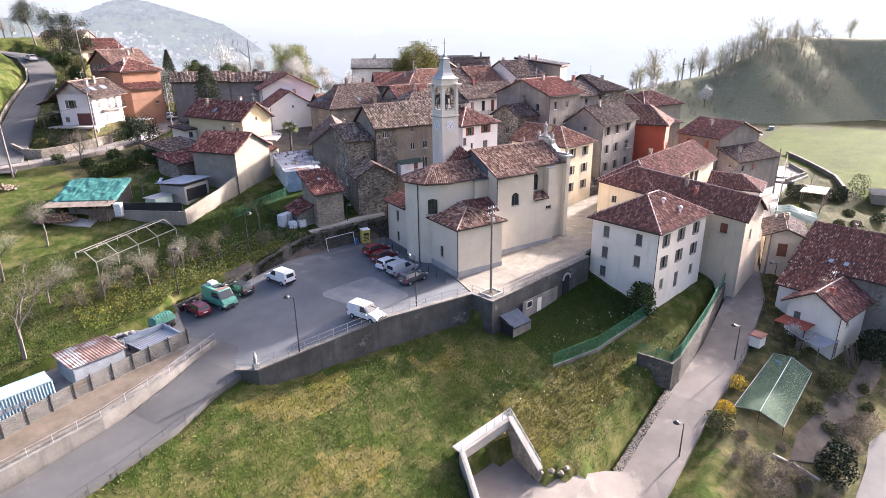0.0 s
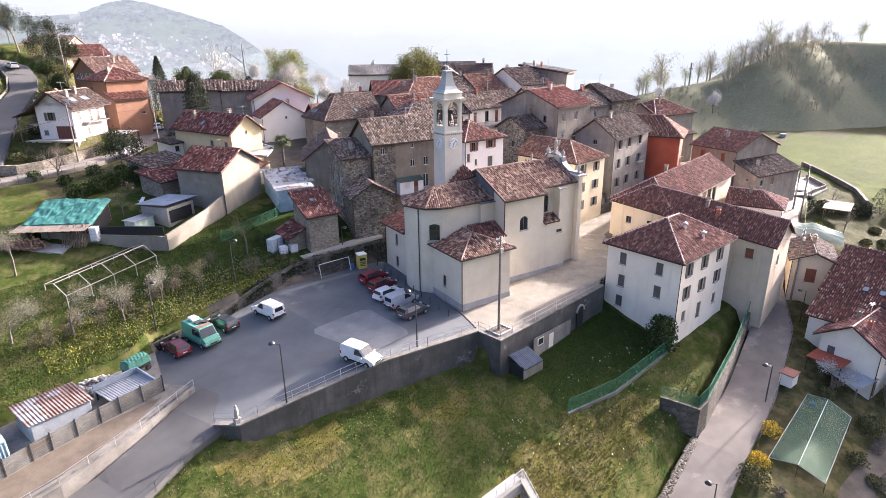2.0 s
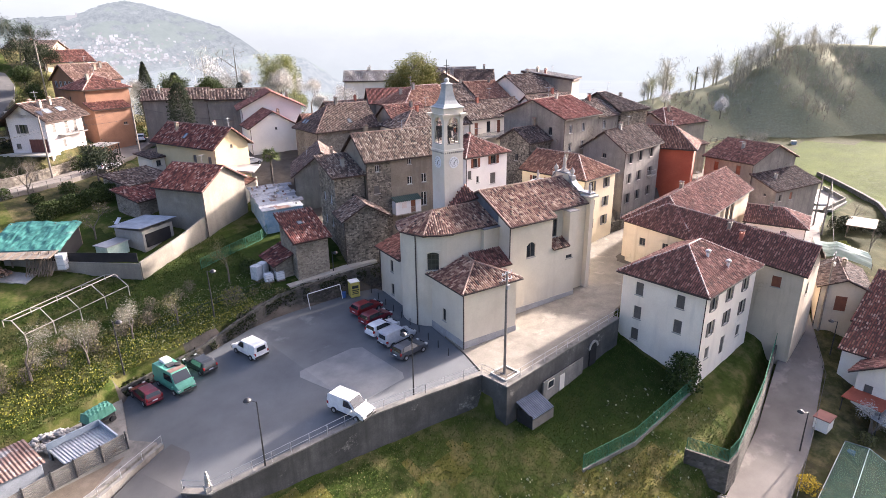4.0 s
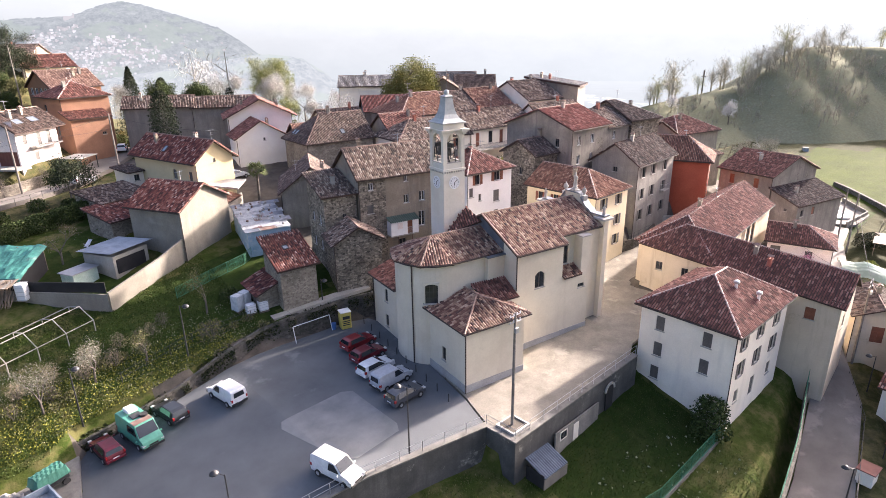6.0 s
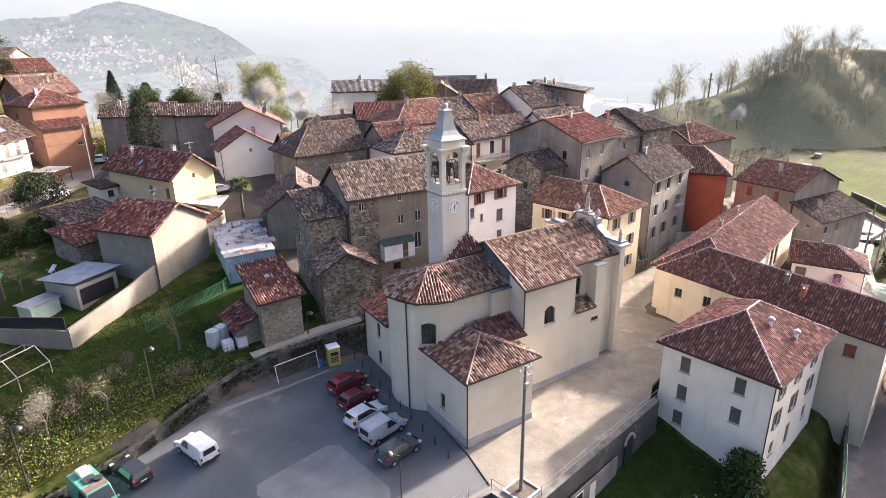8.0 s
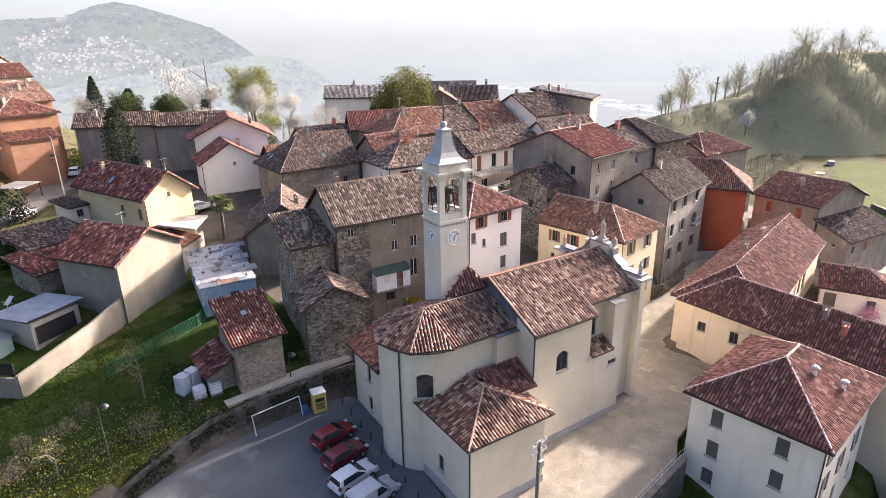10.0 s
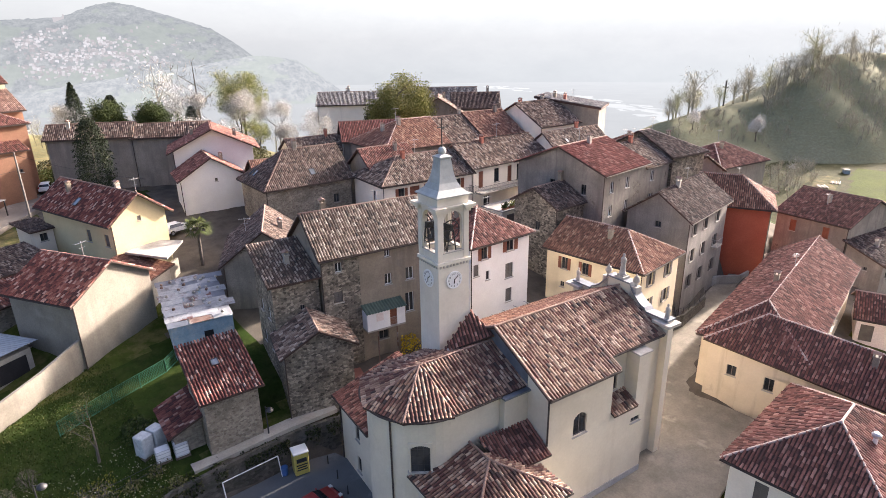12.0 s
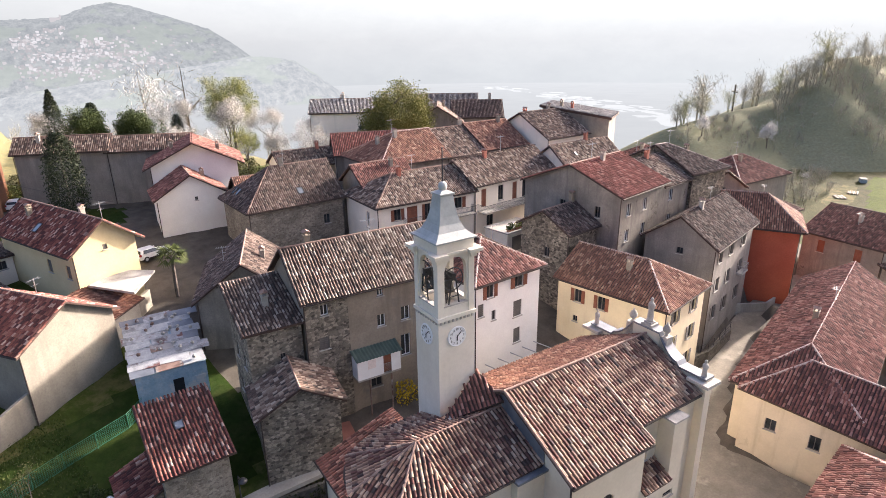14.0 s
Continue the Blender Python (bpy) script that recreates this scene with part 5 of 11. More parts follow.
def church_walls():
    bm = bmesh.new()
    X, Y = X1, Y1
    # south sacristy
    wall_panel(bm, Vector((0, 0, 0)), X, 7.6, -1.2, 7.0, [])
    wall_panel(bm, Vector((0, 8.4, 0)), -Y, 8.4, -1.2, 7.0, [(4.3, 2.6, 0.75, 1.6)])
    wall_panel(bm, Vector((7.6, 0, 0)), Y, 3.4, -1.2, 7.0, [])
    wall_panel(bm, Vector((7.6, 3.0, 0)), X, 1.6, -1.2, 7.6, [])
    # choir side wall, block and nave bays
    wall_panel(bm, Vector((2.4, 6.2, 0)), X, 4.6, -1.2, 11.8, [])
    wall_panel(bm, Vector((6.9, 6.4, 0)), -Y, 0.8, 5.0, 11.6, [])
    wall_panel(bm, Vector((6.9, 5.6, 0)), X, 2.4, 5.0, 11.6, [])
    wall_panel(bm, Vector((9.2, 15.6, 0)), -Y, 12.3, -1.2, 12.2, [], apex=(6.2, 15.1))
    wall_panel(bm, Vector((9.2, 3.3, 0)), X, 6.9, -1.2, 12.2, [(3.4, 8.5, 1.45, 2.0)])
    wall_panel(bm, Vector((16.1, 3.3, 0)), Y, 1.3, 7.0, 12.4, [])
    wall_panel(bm, Vector((16.1, 4.6, 0)), X, 7.2, -1.2, 12.9, [(1.5, 10.2, 1.1, 2.6)])
    # lower side chapel and the buttress beside the facade
    wall_panel(bm, Vector((16.1, 3.3, 0)), X, 4.4, -1.2, 7.9, [(3.2, 6.2, 1.1, 0.5)])
    wall_panel(bm, Vector((20.5, 3.3, 0)), Y, 1.3, -1.2, 7.9, [])
    wall_panel(bm, Vector((19.1, 4.6, 0)), -Y, 1.3, 7.0, 12.3, [])
    wall_panel(bm, Vector((19.1, 3.3, 0)), X, 1.4, 7.9, 12.3, [])
    wall_panel(bm, Vector((20.5, 3.3, 0)), Y, 1.3, 7.9, 12.3, [])
    # north side
    wall_panel(bm, Vector((23.3, 15.6, 0)), -X, 14.1, -1.0, 12.2, [])
    wall_panel(bm, Vector((9.2, 14.4, 0)), -X, 6.8, -1.0, 11.8, [])
    # apse: half a ring of flat panels
    n, (cu, cv) = 22, APSE
    for k in range(n):
        a0, a1 = math.pi * 1.5 - math.pi * k / n, math.pi * 1.5 - math.pi * (k + 1) / n
        p, q = Vector((cu + AR * math.cos(a0), cv + AR * math.sin(a0), 0)), Vector((cu + AR * math.cos(a1), cv + AR * math.sin(a1), 0))
        wall_panel(bm, q, (p - q).normalized(), (p - q).length, -1.2, 11.8, [])
    # north sacristy
    wall_panel(bm, Vector((-0.3, 20.0, 0)), -Y, 6.2, -1.2, 6.8, [(3.4, 4.9, 0.75, 1.7), (3.4, 1.5, 0.75, 1.6)])
    wall_panel(bm, Vector((6.4, 20.0, 0)), -X, 6.7, -1.2, 6.8, [])
    wall_panel(bm, Vector((-0.3, 13.8, 0)), X, 2.4, -1.2, 6.8, [])
    return bm


part("wall", church_walls(), CREAM, church)
for o, d, s, z, w, h in ((Vector((0, 8.4, 0)), -Y1, 4.3, 2.6, 0.75, 1.6), (Vector((9.2, 3.3, 0)), X1, 3.4, 8.5, 1.45, 2.0), (Vector((16.1, 4.6, 0)), X1, 1.5, 10.2, 1.1, 2.6), (Vector((-0.3, 20.0, 0)), -Y1, 3.4, 4.9, 0.75, 1.7), (Vector((-0.3, 20.0, 0)), -Y1, 3.4, 1.5, 0.75, 1.6), (Vector((16.1, 3.3, 0)), X1, 3.2, 6.2, 1.1, 0.5)):
    window_unit(church, o, d, s, z, w, h, "plain", SHUTTER_GREY)


def arch_head(o, d, s, z, w, h):
    """Fills the upper corners of an opening so that its head is a segment of a circle."""
    n = Vector((d.y, -d.x, 0))
    m = Matrix(((d.x, n.x, 0, o.x + d.x * s), (d.y, n.y, 0, o.y + d.y * s), (0, 0, 1, z + h / 2), (0, 0, 0, 1)))
    bm = bmesh.new()
    k, rise = 10, w * 0.3
    for i in range(k):
        x0, x1 = -w / 2 + w * i / k, -w / 2 + w * (i + 1) / k
        c = (x0 + x1) / w
        box(bm, x0, -0.16, -rise * c * c - 0.002, x1, -0.003, 0.0, m)
    part("arch", bm, CREAM, church)


arch_head(Vector((9.2, 3.3, 0)), X1, 3.4, 8.5, 1.45, 2.0)
arch_head(Vector((16.1, 4.6, 0)), X1, 1.5, 10.2, 1.1, 2.6)
# the arched window of the apse, set in a frame of plaster
aw = math.radians(238)
ao = Vector((APSE[0] + AR * math.cos(aw), APSE[1] + AR * math.sin(aw), 0))
ad = Vector((-math.sin(aw), math.cos(aw), 0))
an = Vector((ad.y, -ad.x, 0))
am = Matrix(((ad.x, an.x, 0, ao.x), (ad.y, an.y, 0, ao.y), (0, 0, 1, 0), (0, 0, 0, 1)))
fr = bmesh.new()
for i in range(12):
    t0, t1 = -0.85 + 1.7 * i / 12, -0.85 + 1.7 * (i + 1) / 12
    c = (t0 + t1) / 1.7
    if abs(t0 + t1) / 2 > 0.66:
        box(fr, t0, -0.3, 7.5, t1, 0.09, 9.9, am)
    else:
        box(fr, t0, -0.3, 9.72 - 0.3 * c * c, t1, 0.09, 9.9, am)
part("window_surround", fr, CREAM, church)
gl = bmesh.new()
box(gl, -0.68, -0.25, 7.5, 0.68, 0.02, 9.7, am)
wn_ = part("window", gl, GLASS, church)
gr = bmesh.new()
for x in (-0.66, -0.22, 0.22, 0.64):
    box(gr, x, 0.022, 7.5, x + 0.04, 0.04, 9.7, am)
for z in (8.1, 8.8, 9.4):
    box(gr, -0.66, 0.018, z, 0.66, 0.036, z + 0.04, am)
part("window_frame", gr, DARKMETAL, wn_)
part("window_sill", boxes((-0.95, -0.1, 7.36, 0.95, 0.16, 7.5, am)), STONE_TRIM, wn_)

# roofs: nave, choir with apse, sacristies, the small ones
nave_planes = [[(8.8, 2.85, 12.2), (16.3, 2.85, 12.2), (16.3, 9.45, 15.35), (8.8, 9.45, 15.35)],
               [(16.3, 4.1, 12.75), (23.3, 4.1, 12.75), (23.3, 9.45, 15.35), (16.3, 9.45, 15.35)]]
north_nave = [[(23.3, 16.0, 12.2), (8.8, 16.0, 12.2), (8.8, 9.45, 15.35), (23.3, 9.45, 15.35)]]
nave_lines = [((8.8, 9.45, 15.42), (23.3, 9.45, 15.42)), ((16.35, 2.9, 12.26), (16.35, 9.45, 15.42)), ((8.85, 2.9, 12.26), (8.85, 9.45, 15.42)), ((8.85, 15.9, 12.26), (8.85, 9.45, 15.42))]
apex = (2.3, 10.1, 13.75)
choir_planes = [[(2.4, 5.75, 11.9), (9.2, 5.75, 11.9), (9.2, 10.1, 13.8), apex], [(9.2, 14.8, 11.9), (2.4, 14.8, 11.9), apex, (9.2, 10.1, 13.8)]]
na = 4
for k in range(na):
    a0, a1 = math.pi * 1.5 - math.pi * k / na, math.pi * 1.5 - math.pi * (k + 1) / na
    p, q = (APSE[0] + 4.8 * math.cos(a0), APSE[1] + 4.72 * math.sin(a0), 11.9), (APSE[0] + 4.8 * math.cos(a1), APSE[1] + 4.72 * math.sin(a1), 11.9)
    choir_planes.append([q, p, apex])
choir_lines = [(apex, (9.2, 10.1, 13.86))] + [((APSE[0] + 4.8 * math.cos(math.radians(a)), APSE[1] + 4.72 * math.sin(math.radians(a)), 11.95), apex) for a in (225, 180, 135)]
sac_planes = [[(-0.5, -0.5, 6.95), (8.1, -0.5, 6.95), (4.1, 3.8, 8.55)], [(-0.5, 8.2, 6.95), (-0.5, -0.5, 6.95), (4.1, 3.8, 8.55), (4.1, 7.0, 8.55)], [(8.1, -0.5, 6.95), (8.1, 4.6, 6.95), (4.1, 4.6, 8.55), (4.1, 3.8, 8.55)]]
sac_lines = [((-0.5, -0.5, 7.0), (4.1, 3.8, 8.62)), ((8.1, -0.5, 7.0), (4.1, 3.8, 8.62)), ((4.1, 3.8, 8.62), (4.1, 6.8, 8.62))]
back_planes = [[(5.4, 2.9, 7.55), (9.15, 2.7, 7.55), (9.15, 5.6, 8.9), (4.6, 5.6, 8.9)]]
north_planes = [[(-0.8, 20.5, 6.75), (-0.8, 13.4, 6.75), (6.0, 13.4, 9.0), (6.0, 20.5, 9.0)]]
niche_planes = [[(16.2, 2.95, 7.85), (19.05, 2.95, 7.85), (19.05, 4.6, 8.7), (16.2, 4.6, 8.7)]]
cover(church, nave_planes, nave_lines, TILE_CHURCH, RIDGE, 0.29, 0.4, split=True)
cover(church, north_nave, [], TILE_ORANGE, RIDGE, 0.29, 0.4)
cover(church, choir_planes, choir_lines, TILE_CHURCH, RIDGE, 0.29, 0.4, split=True)
cover(church, sac_planes, sac_lines, TILE_CHURCH, RIDGE, 0.29, 0.4, split=True, single=300)
for pl, mt in ((back_planes, TILE_RED), (north_planes, TILE_RED), (niche_planes, TILE_CHURCH)):
    cover(church, pl, [], mt, RIDGE, 0.29, 0.4)
cover(church, [[(5.3, 11.6, 13.2), (9.05, 9.7, 14.5), (8.75, 12.4, 15.7)]], [], TILE_RED, RIDGE, 0.29, 0.4)
fl = bmesh.new()
ring_ = [[fl.verts.new((u, v, z)) for v, z in ((5.7, 11.5), (15.55, 11.5), (15.55, 12.1), (9.45, 15.15), (5.7, 13.35))] for u in (9.12, 9.19)]
fl.faces.new(ring_[0])
fl.faces.new(ring_[1][::-1])
for j in range(5):
    fl.faces.new((ring_[0][j], ring_[0][(j + 1) % 5], ring_[1][(j + 1) % 5], ring_[1][j]))
bmesh.ops.recalc_face_normals(fl, faces=fl.faces[:])
part("flashing", fl, SLATE, church, "blue-grey sheet metal flashing on the gable")
part("cap_slab", boxes((6.7, 5.3, 11.62, 9.2, 6.5, 11.78)), SLATE, church)
part("roof_hatch", boxes((5.6, 11.2, 13.35, 6.2, 11.7, 13.5)), METAL, church)
part("cap_slab", boxes((19.0, 3.2, 12.304, 20.6, 4.7, 12.44)), STONE_TRIM, church)
for r in ((-0.05, -0.06, -1.2, 7.65, 0.0, 0.75), (-0.06, -0.06, -1.2, 0.0, 8.6, 0.75), (9.15, 3.24, -1.2, 16.1, 3.3, 0.95), (16.104, 3.24, -1.2, 20.5, 3.296, 1.0)):
    part("plinth", boxes(r), PLINTH, church)
# gutters and downpipes in dark copper
for pts in ([(-0.55, 8.0, 6.9), (-0.55, -0.55, 6.9), (8.15, -0.55, 6.9)], [(8.8, 2.78, 12.12), (16.3, 2.78, 12.12)], [(16.3, 4.02, 12.68), (23.0, 4.02, 12.68)], [(2.4, 5.68, 11.85), (6.7, 5.68, 11.85)], [(-0.88, 20.5, 6.7), (-0.88, 13.4, 6.7)],
            [(APSE[0] + 4.6 * math.cos(math.radians(a)), APSE[1] + 4.58 * math.sin(math.radians(a)), 11.85) for a in range(270, 89, -10)]):
    vs, fs = [], []
    for i, p in enumerate(pts):
        d = Vector(pts[min(i + 1, len(pts) - 1)]) - Vector(pts[max(i - 1, 0)])
        s = Vector((-d.y, d.x, 0)).normalized() * 0.085
        for k in range(6):
            a = math.pi * k / 3
            vs.append(tuple(Vector(p) + s * math.cos(a) + Vector((0, 0, 0.085 * math.sin(a)))))
    for i in range(len(pts) - 1):
        fs += [(i * 6 + k, i * 6 + (k + 1) % 6, i * 6 + 6 + (k + 1) % 6, i * 6 + 6 + k) for k in range(6)]
    part("gutter", (vs, fs), COPPER, church)
ap = math.radians(208)
for u, v, z0, z1 in ((-0.08, -0.08, -0.6, 6.9), (APSE[0] + 4.24 * math.cos(ap), APSE[1] + 4.24 * math.sin(ap), -0.8, 11.8), (9.08, 3.2, 8.0, 12.1), (-0.4, 19.9, -0.8, 6.7)):
    bm = bmesh.new()
    tube(bm, (u, v, z0), (u, v, z1), 0.07, n=7)
    part("downpipe", bm, COPPER, church)


# the facade: a wall that rises over the roof in a stepped, curved gable, seen from behind
def gable(k):
    """Height of the facade's top at k metres from its axis."""
    k = abs(k)
    if k < 1.3:
        return 15.9
    if k < 3.2:
        return 15.7 - 1.5 * math.sin((k - 1.3) / 1.9 * math.pi / 2)
    return 13.9


FV = 9.5


def facade(z_of, u0, u1, lift0, lift1, low=None):
    bm = bmesh.new()
    n = 44
    ks = [-5.6 + 11.2 * i / n for i in range(n + 1)]
    rows = []
    for k in ks:
        zt = z_of(k)
        zb = (low if low is not None else zt + lift0)
        rows.append([bm.verts.new((u, FV + k, z)) for u, z in ((u0, zb), (u1, zb), (u1, zt + lift1), (u0, zt + lift1))])
    for a, b in zip(rows[:-1], rows[1:]):
        for j in range(4):
            bm.faces.new((a[j], a[(j + 1) % 4], b[(j + 1) % 4], b[j]))
    bm.faces.new(rows[0][::-1])
    bm.faces.new(rows[-1])
    bmesh.ops.recalc_face_normals(bm, faces=bm.faces[:])
    return bm


fa = part("facade", facade(gable, 23.3, 24.0, 0, 0, -1.0), CREAM, church)
part("coping", facade(gable, 23.15, 24.15, 0.004, 0.16), SLATE, fa)
for v in (4.3, 14.7):
    part("corner_slab", boxes((22.7, v - 0.9, 13.55, 24.3, v + 0.9, 13.8)), STONE_TRIM, church)
for v in (7.9, 11.1):
    part("pedestal", boxes((23.3, v - 0.35, 14.2, 24.0, v + 0.35, 15.75)), STONE_TRIM, church)
    lb = bmesh.new()
    lathe(lb, [(0.1, 0.0), (0.16, 0.06), (0.1, 0.16), (0.3, 0.42), (0.34, 0.6), (0.22, 0.76), (0.25, 0.82), (0.09, 0.95), (0.04, 1.15)], 14, (23.65, v, 15.75))
    part("urn", lb, STONE_TRIM, church, smooth_faces=True)
part("pedestal", boxes((23.2, 9.0, 15.9, 24.1, 10.0, 16.25), (23.35, 9.15, 16.25, 23.95, 9.85, 16.4)), STONE_TRIM, church)


def statue(u, v, z, h, turn, label):
    """A robed stone figure as one plain turned and flattened form."""
    bm = bmesh.new()
    k = h / 2.2
    rows = [(0.36, 0.0), (0.36, 0.14), (0.3, 0.16), (0.31, 0.5), (0.25, 0.95), (0.29, 1.35), (0.31, 1.6), (0.2, 1.76), (0.1, 1.83), (0.15, 1.95), (0.15, 2.08), (0.08, 2.18), (0.02, 2.2)]
    lathe(bm, [(r * k, zz * k) for r, zz in rows], 14)
    for v_ in bm.verts:
        v_.co.x *= 0.8
    tube(bm, (0.05, 0.26 * k, 1.5 * k), (0.28 * k, 0.12 * k, 1.15 * k), 0.09 * k, 0.07 * k, 7)
    tube(bm, (0.05, -0.26 * k, 1.5 * k), (0.28 * k, -0.1 * k, 1.2 * k), 0.09 * k, 0.07 * k, 7)
    ob = part("statue", bm, STONE_TRIM, None, "", True)
    ob.matrix_world = CH @ pose(u, v, z, 0, 0, turn)
    tagged(ob, label, "statue", "statues on the church facade")


statue(23.65, 9.5, 16.4, 2.0, 0, "large weathered stone statue on top of the church facade")
statue(23.5, 4.3, 13.8, 1.6, 0, "pale stone statue on a corner slab of the facade")
statue(23.5, 14.7, 13.8, 1.6, 0, "pale stone statue on a corner slab of the facade")

# ---- bell tower ----
TW = 2.9
TOWER_M = CH @ pose(5.65, 12.45, 0)
tower = empty("bell_tower", TOWER_M, "pale plastered bell tower with clock, open belfry and flared spire", "bell tower")
Z_STRING, Z_SILL, Z_TOP, PIER = 20.2, 21.1, 24.7, 0.46


def side_m(side):
    return Matrix.Translation((TW / 2, TW / 2, 0)) @ Matrix.Rotation(side * math.pi / 2, 4, "Z") @ Matrix.Translation((-TW / 2, -TW / 2, 0))


part("shaft", boxes((0, 0, -1, TW, TW, Z_STRING)), TOWERP, tower)
for u in (0, TW - PIER):
    for v in (0, TW - PIER):
        part("pier", boxes((u, v, Z_STRING + 0.25, u + PIER, v + PIER, Z_TOP)), TOWERP, tower)
for side in range(4):
    bm = bmesh.new()
    half, n = (TW - 2 * PIER) / 2 - 0.12, 14
    spring = 24.45 - half
    for s in (-1, 1):
        x0, x1 = sorted((TW / 2 + s * half, TW / 2 + s * (half + 0.12)))
        box(bm, x0, 0.08, Z_STRING + 0.25, x1, PIER - 0.05, Z_TOP, side_m(side))
    for k in range(n):
        x0, x1 = -half + 2 * half * k / n, -half + 2 * half * (k + 1) / n
        f = lambda x: spring + math.sqrt(max(0.0, half * half - x * x))
        vs = [(TW / 2 + x0, f(x0)), (TW / 2 + x1, f(x1)), (TW / 2 + x1, Z_TOP), (TW / 2 + x0, Z_TOP)]
        a = [bm.verts.new(side_m(side) @ Vector((x, 0.08, z))) for x, z in vs]
        b = [bm.verts.new(side_m(side) @ Vector((x, PIER - 0.05, z))) for x, z in vs]
        bm.faces.new(a)
        bm.faces.new(b[::-1])
        for j in range(4):
            bm.faces.new((a[j], b[j], b[(j + 1) % 4], a[(j + 1) % 4]))
    bmesh.ops.recalc_face_normals(bm, faces=bm.faces[:])
    part("arch", bm, TOWERP, tower)
    part("parapet", boxes((PIER, 0.06, Z_STRING + 0.25, TW - PIER, 0.34, Z_SILL, side_m(side))), TOWERP, tower)
    part("arch_sill", boxes((PIER, 0.02, Z_SILL, TW - PIER, 0.4, Z_SILL + 0.1, side_m(side))), STONE_TRIM, tower)
part("belfry_floor", boxes((0.3, 0.3, Z_STRING + 0.02, TW - 0.3, TW - 0.3, Z_STRING + 0.3)), CONCRETE, tower)
part("string_course", boxes((-0.1, -0.1, Z_STRING, TW + 0.1, TW + 0.1, Z_STRING + 0.25)), TOWERP, tower)
for k in range(9):
    x = 0.12 + k * (TW - 0.38) / 8
    for side in range(4):
        part("dentil", boxes((x, -0.09, Z_STRING - 0.2, x + 0.14, 0.002, Z_STRING - 0.003, side_m(side))), STONE_TRIM, tower)
part("cornice", boxes((-0.1, -0.1, Z_TOP, TW + 0.1, TW + 0.1, Z_TOP + 0.16)), TOWERP, tower)
for u in (-0.42, TW - 0.62):
    for v in (-0.42, TW - 0.62):
        bm = bmesh.new()
        for g, z0, z1 in ((0.3, Z_TOP - 0.42, Z_TOP - 0.2), (0.17, Z_TOP - 0.2, Z_TOP - 0.02), (0.0, Z_TOP - 0.02, Z_TOP + 0.2)):
            box(bm, u + g, v + g, z0, u + 1.04 - g, v + 1.04 - g, z1)
        part("corner_capital", bm, TOWERP, tower)
part("attic", boxes((0.02, 0.02, Z_TOP + 0.16, TW - 0.02, TW - 0.02, Z_TOP + 0.85)), TOWERP, tower)


def spire():
    bm = bmesh.new()
    z = Z_TOP + 0.85
    rows = [(1.58, 0.0), (1.58, 0.1), (1.36, 0.22), (1.05, 0.5), (0.82, 0.95), (0.67, 1.45), (0.56, 2.05), (0.5, 2.6), (0.47, 2.75), (0.56, 2.8), (0.56, 2.9), (0.2, 3.06)]
    rings = [[bm.verts.new((TW / 2 + sx * r, TW / 2 + sy * r, z + dz)) for sx, sy in ((-1, -1), (1, -1), (1, 1), (-1, 1))] for r, dz in rows]
    for a, b in zip(rings[:-1], rings[1:]):
        for k in range(4):
            bm.faces.new((a[k], a[(k + 1) % 4], b[(k + 1) % 4], b[k]))
    bm.faces.new(rings[-1])
    bm.faces.new(rings[0][::-1])
    return bm


part("spire", spire(), SPIRE, tower)
bl = bmesh.new()
lathe(bl, [(0.1, -0.3), (0.24, -0.22), (0.31, 0.0), (0.24, 0.22), (0.08, 0.3)], 16, (TW / 2, TW / 2, 28.85))
part("finial_ball", bl, SPIRE, tower, smooth_faces=True)
cr = bmesh.new()
tube(cr, (TW / 2, TW / 2, 29.05), (TW / 2, TW / 2, 31.3), 0.055, 0.035, 6)
tube(cr, (TW / 2 - 0.4, TW / 2, 30.6), (TW / 2 + 0.4, TW / 2, 30.6), 0.035, n=6)
part("iron_cross", cr, DARKMETAL, tower)


def text_mesh(s, size, m):
    cu = bpy.data.curves.new("numeral", "FONT")
    cu.body, cu.size, cu.align_x, cu.align_y, cu.extrude = s, size, "CENTER", "CENTER", 0.006
    ob = bpy.data.objects.new("numeral", cu)
    scene.collection.objects.link(ob)
    me = bpy.data.meshes.new_from_object(ob.evaluated_get(bpy.context.evaluated_depsgraph_get()))
    bpy.data.objects.remove(ob)
    bpy.data.curves.remove(cu)
    me.transform(m)
    me.materials.clear()
    me.materials.append(BLACK)
    return me


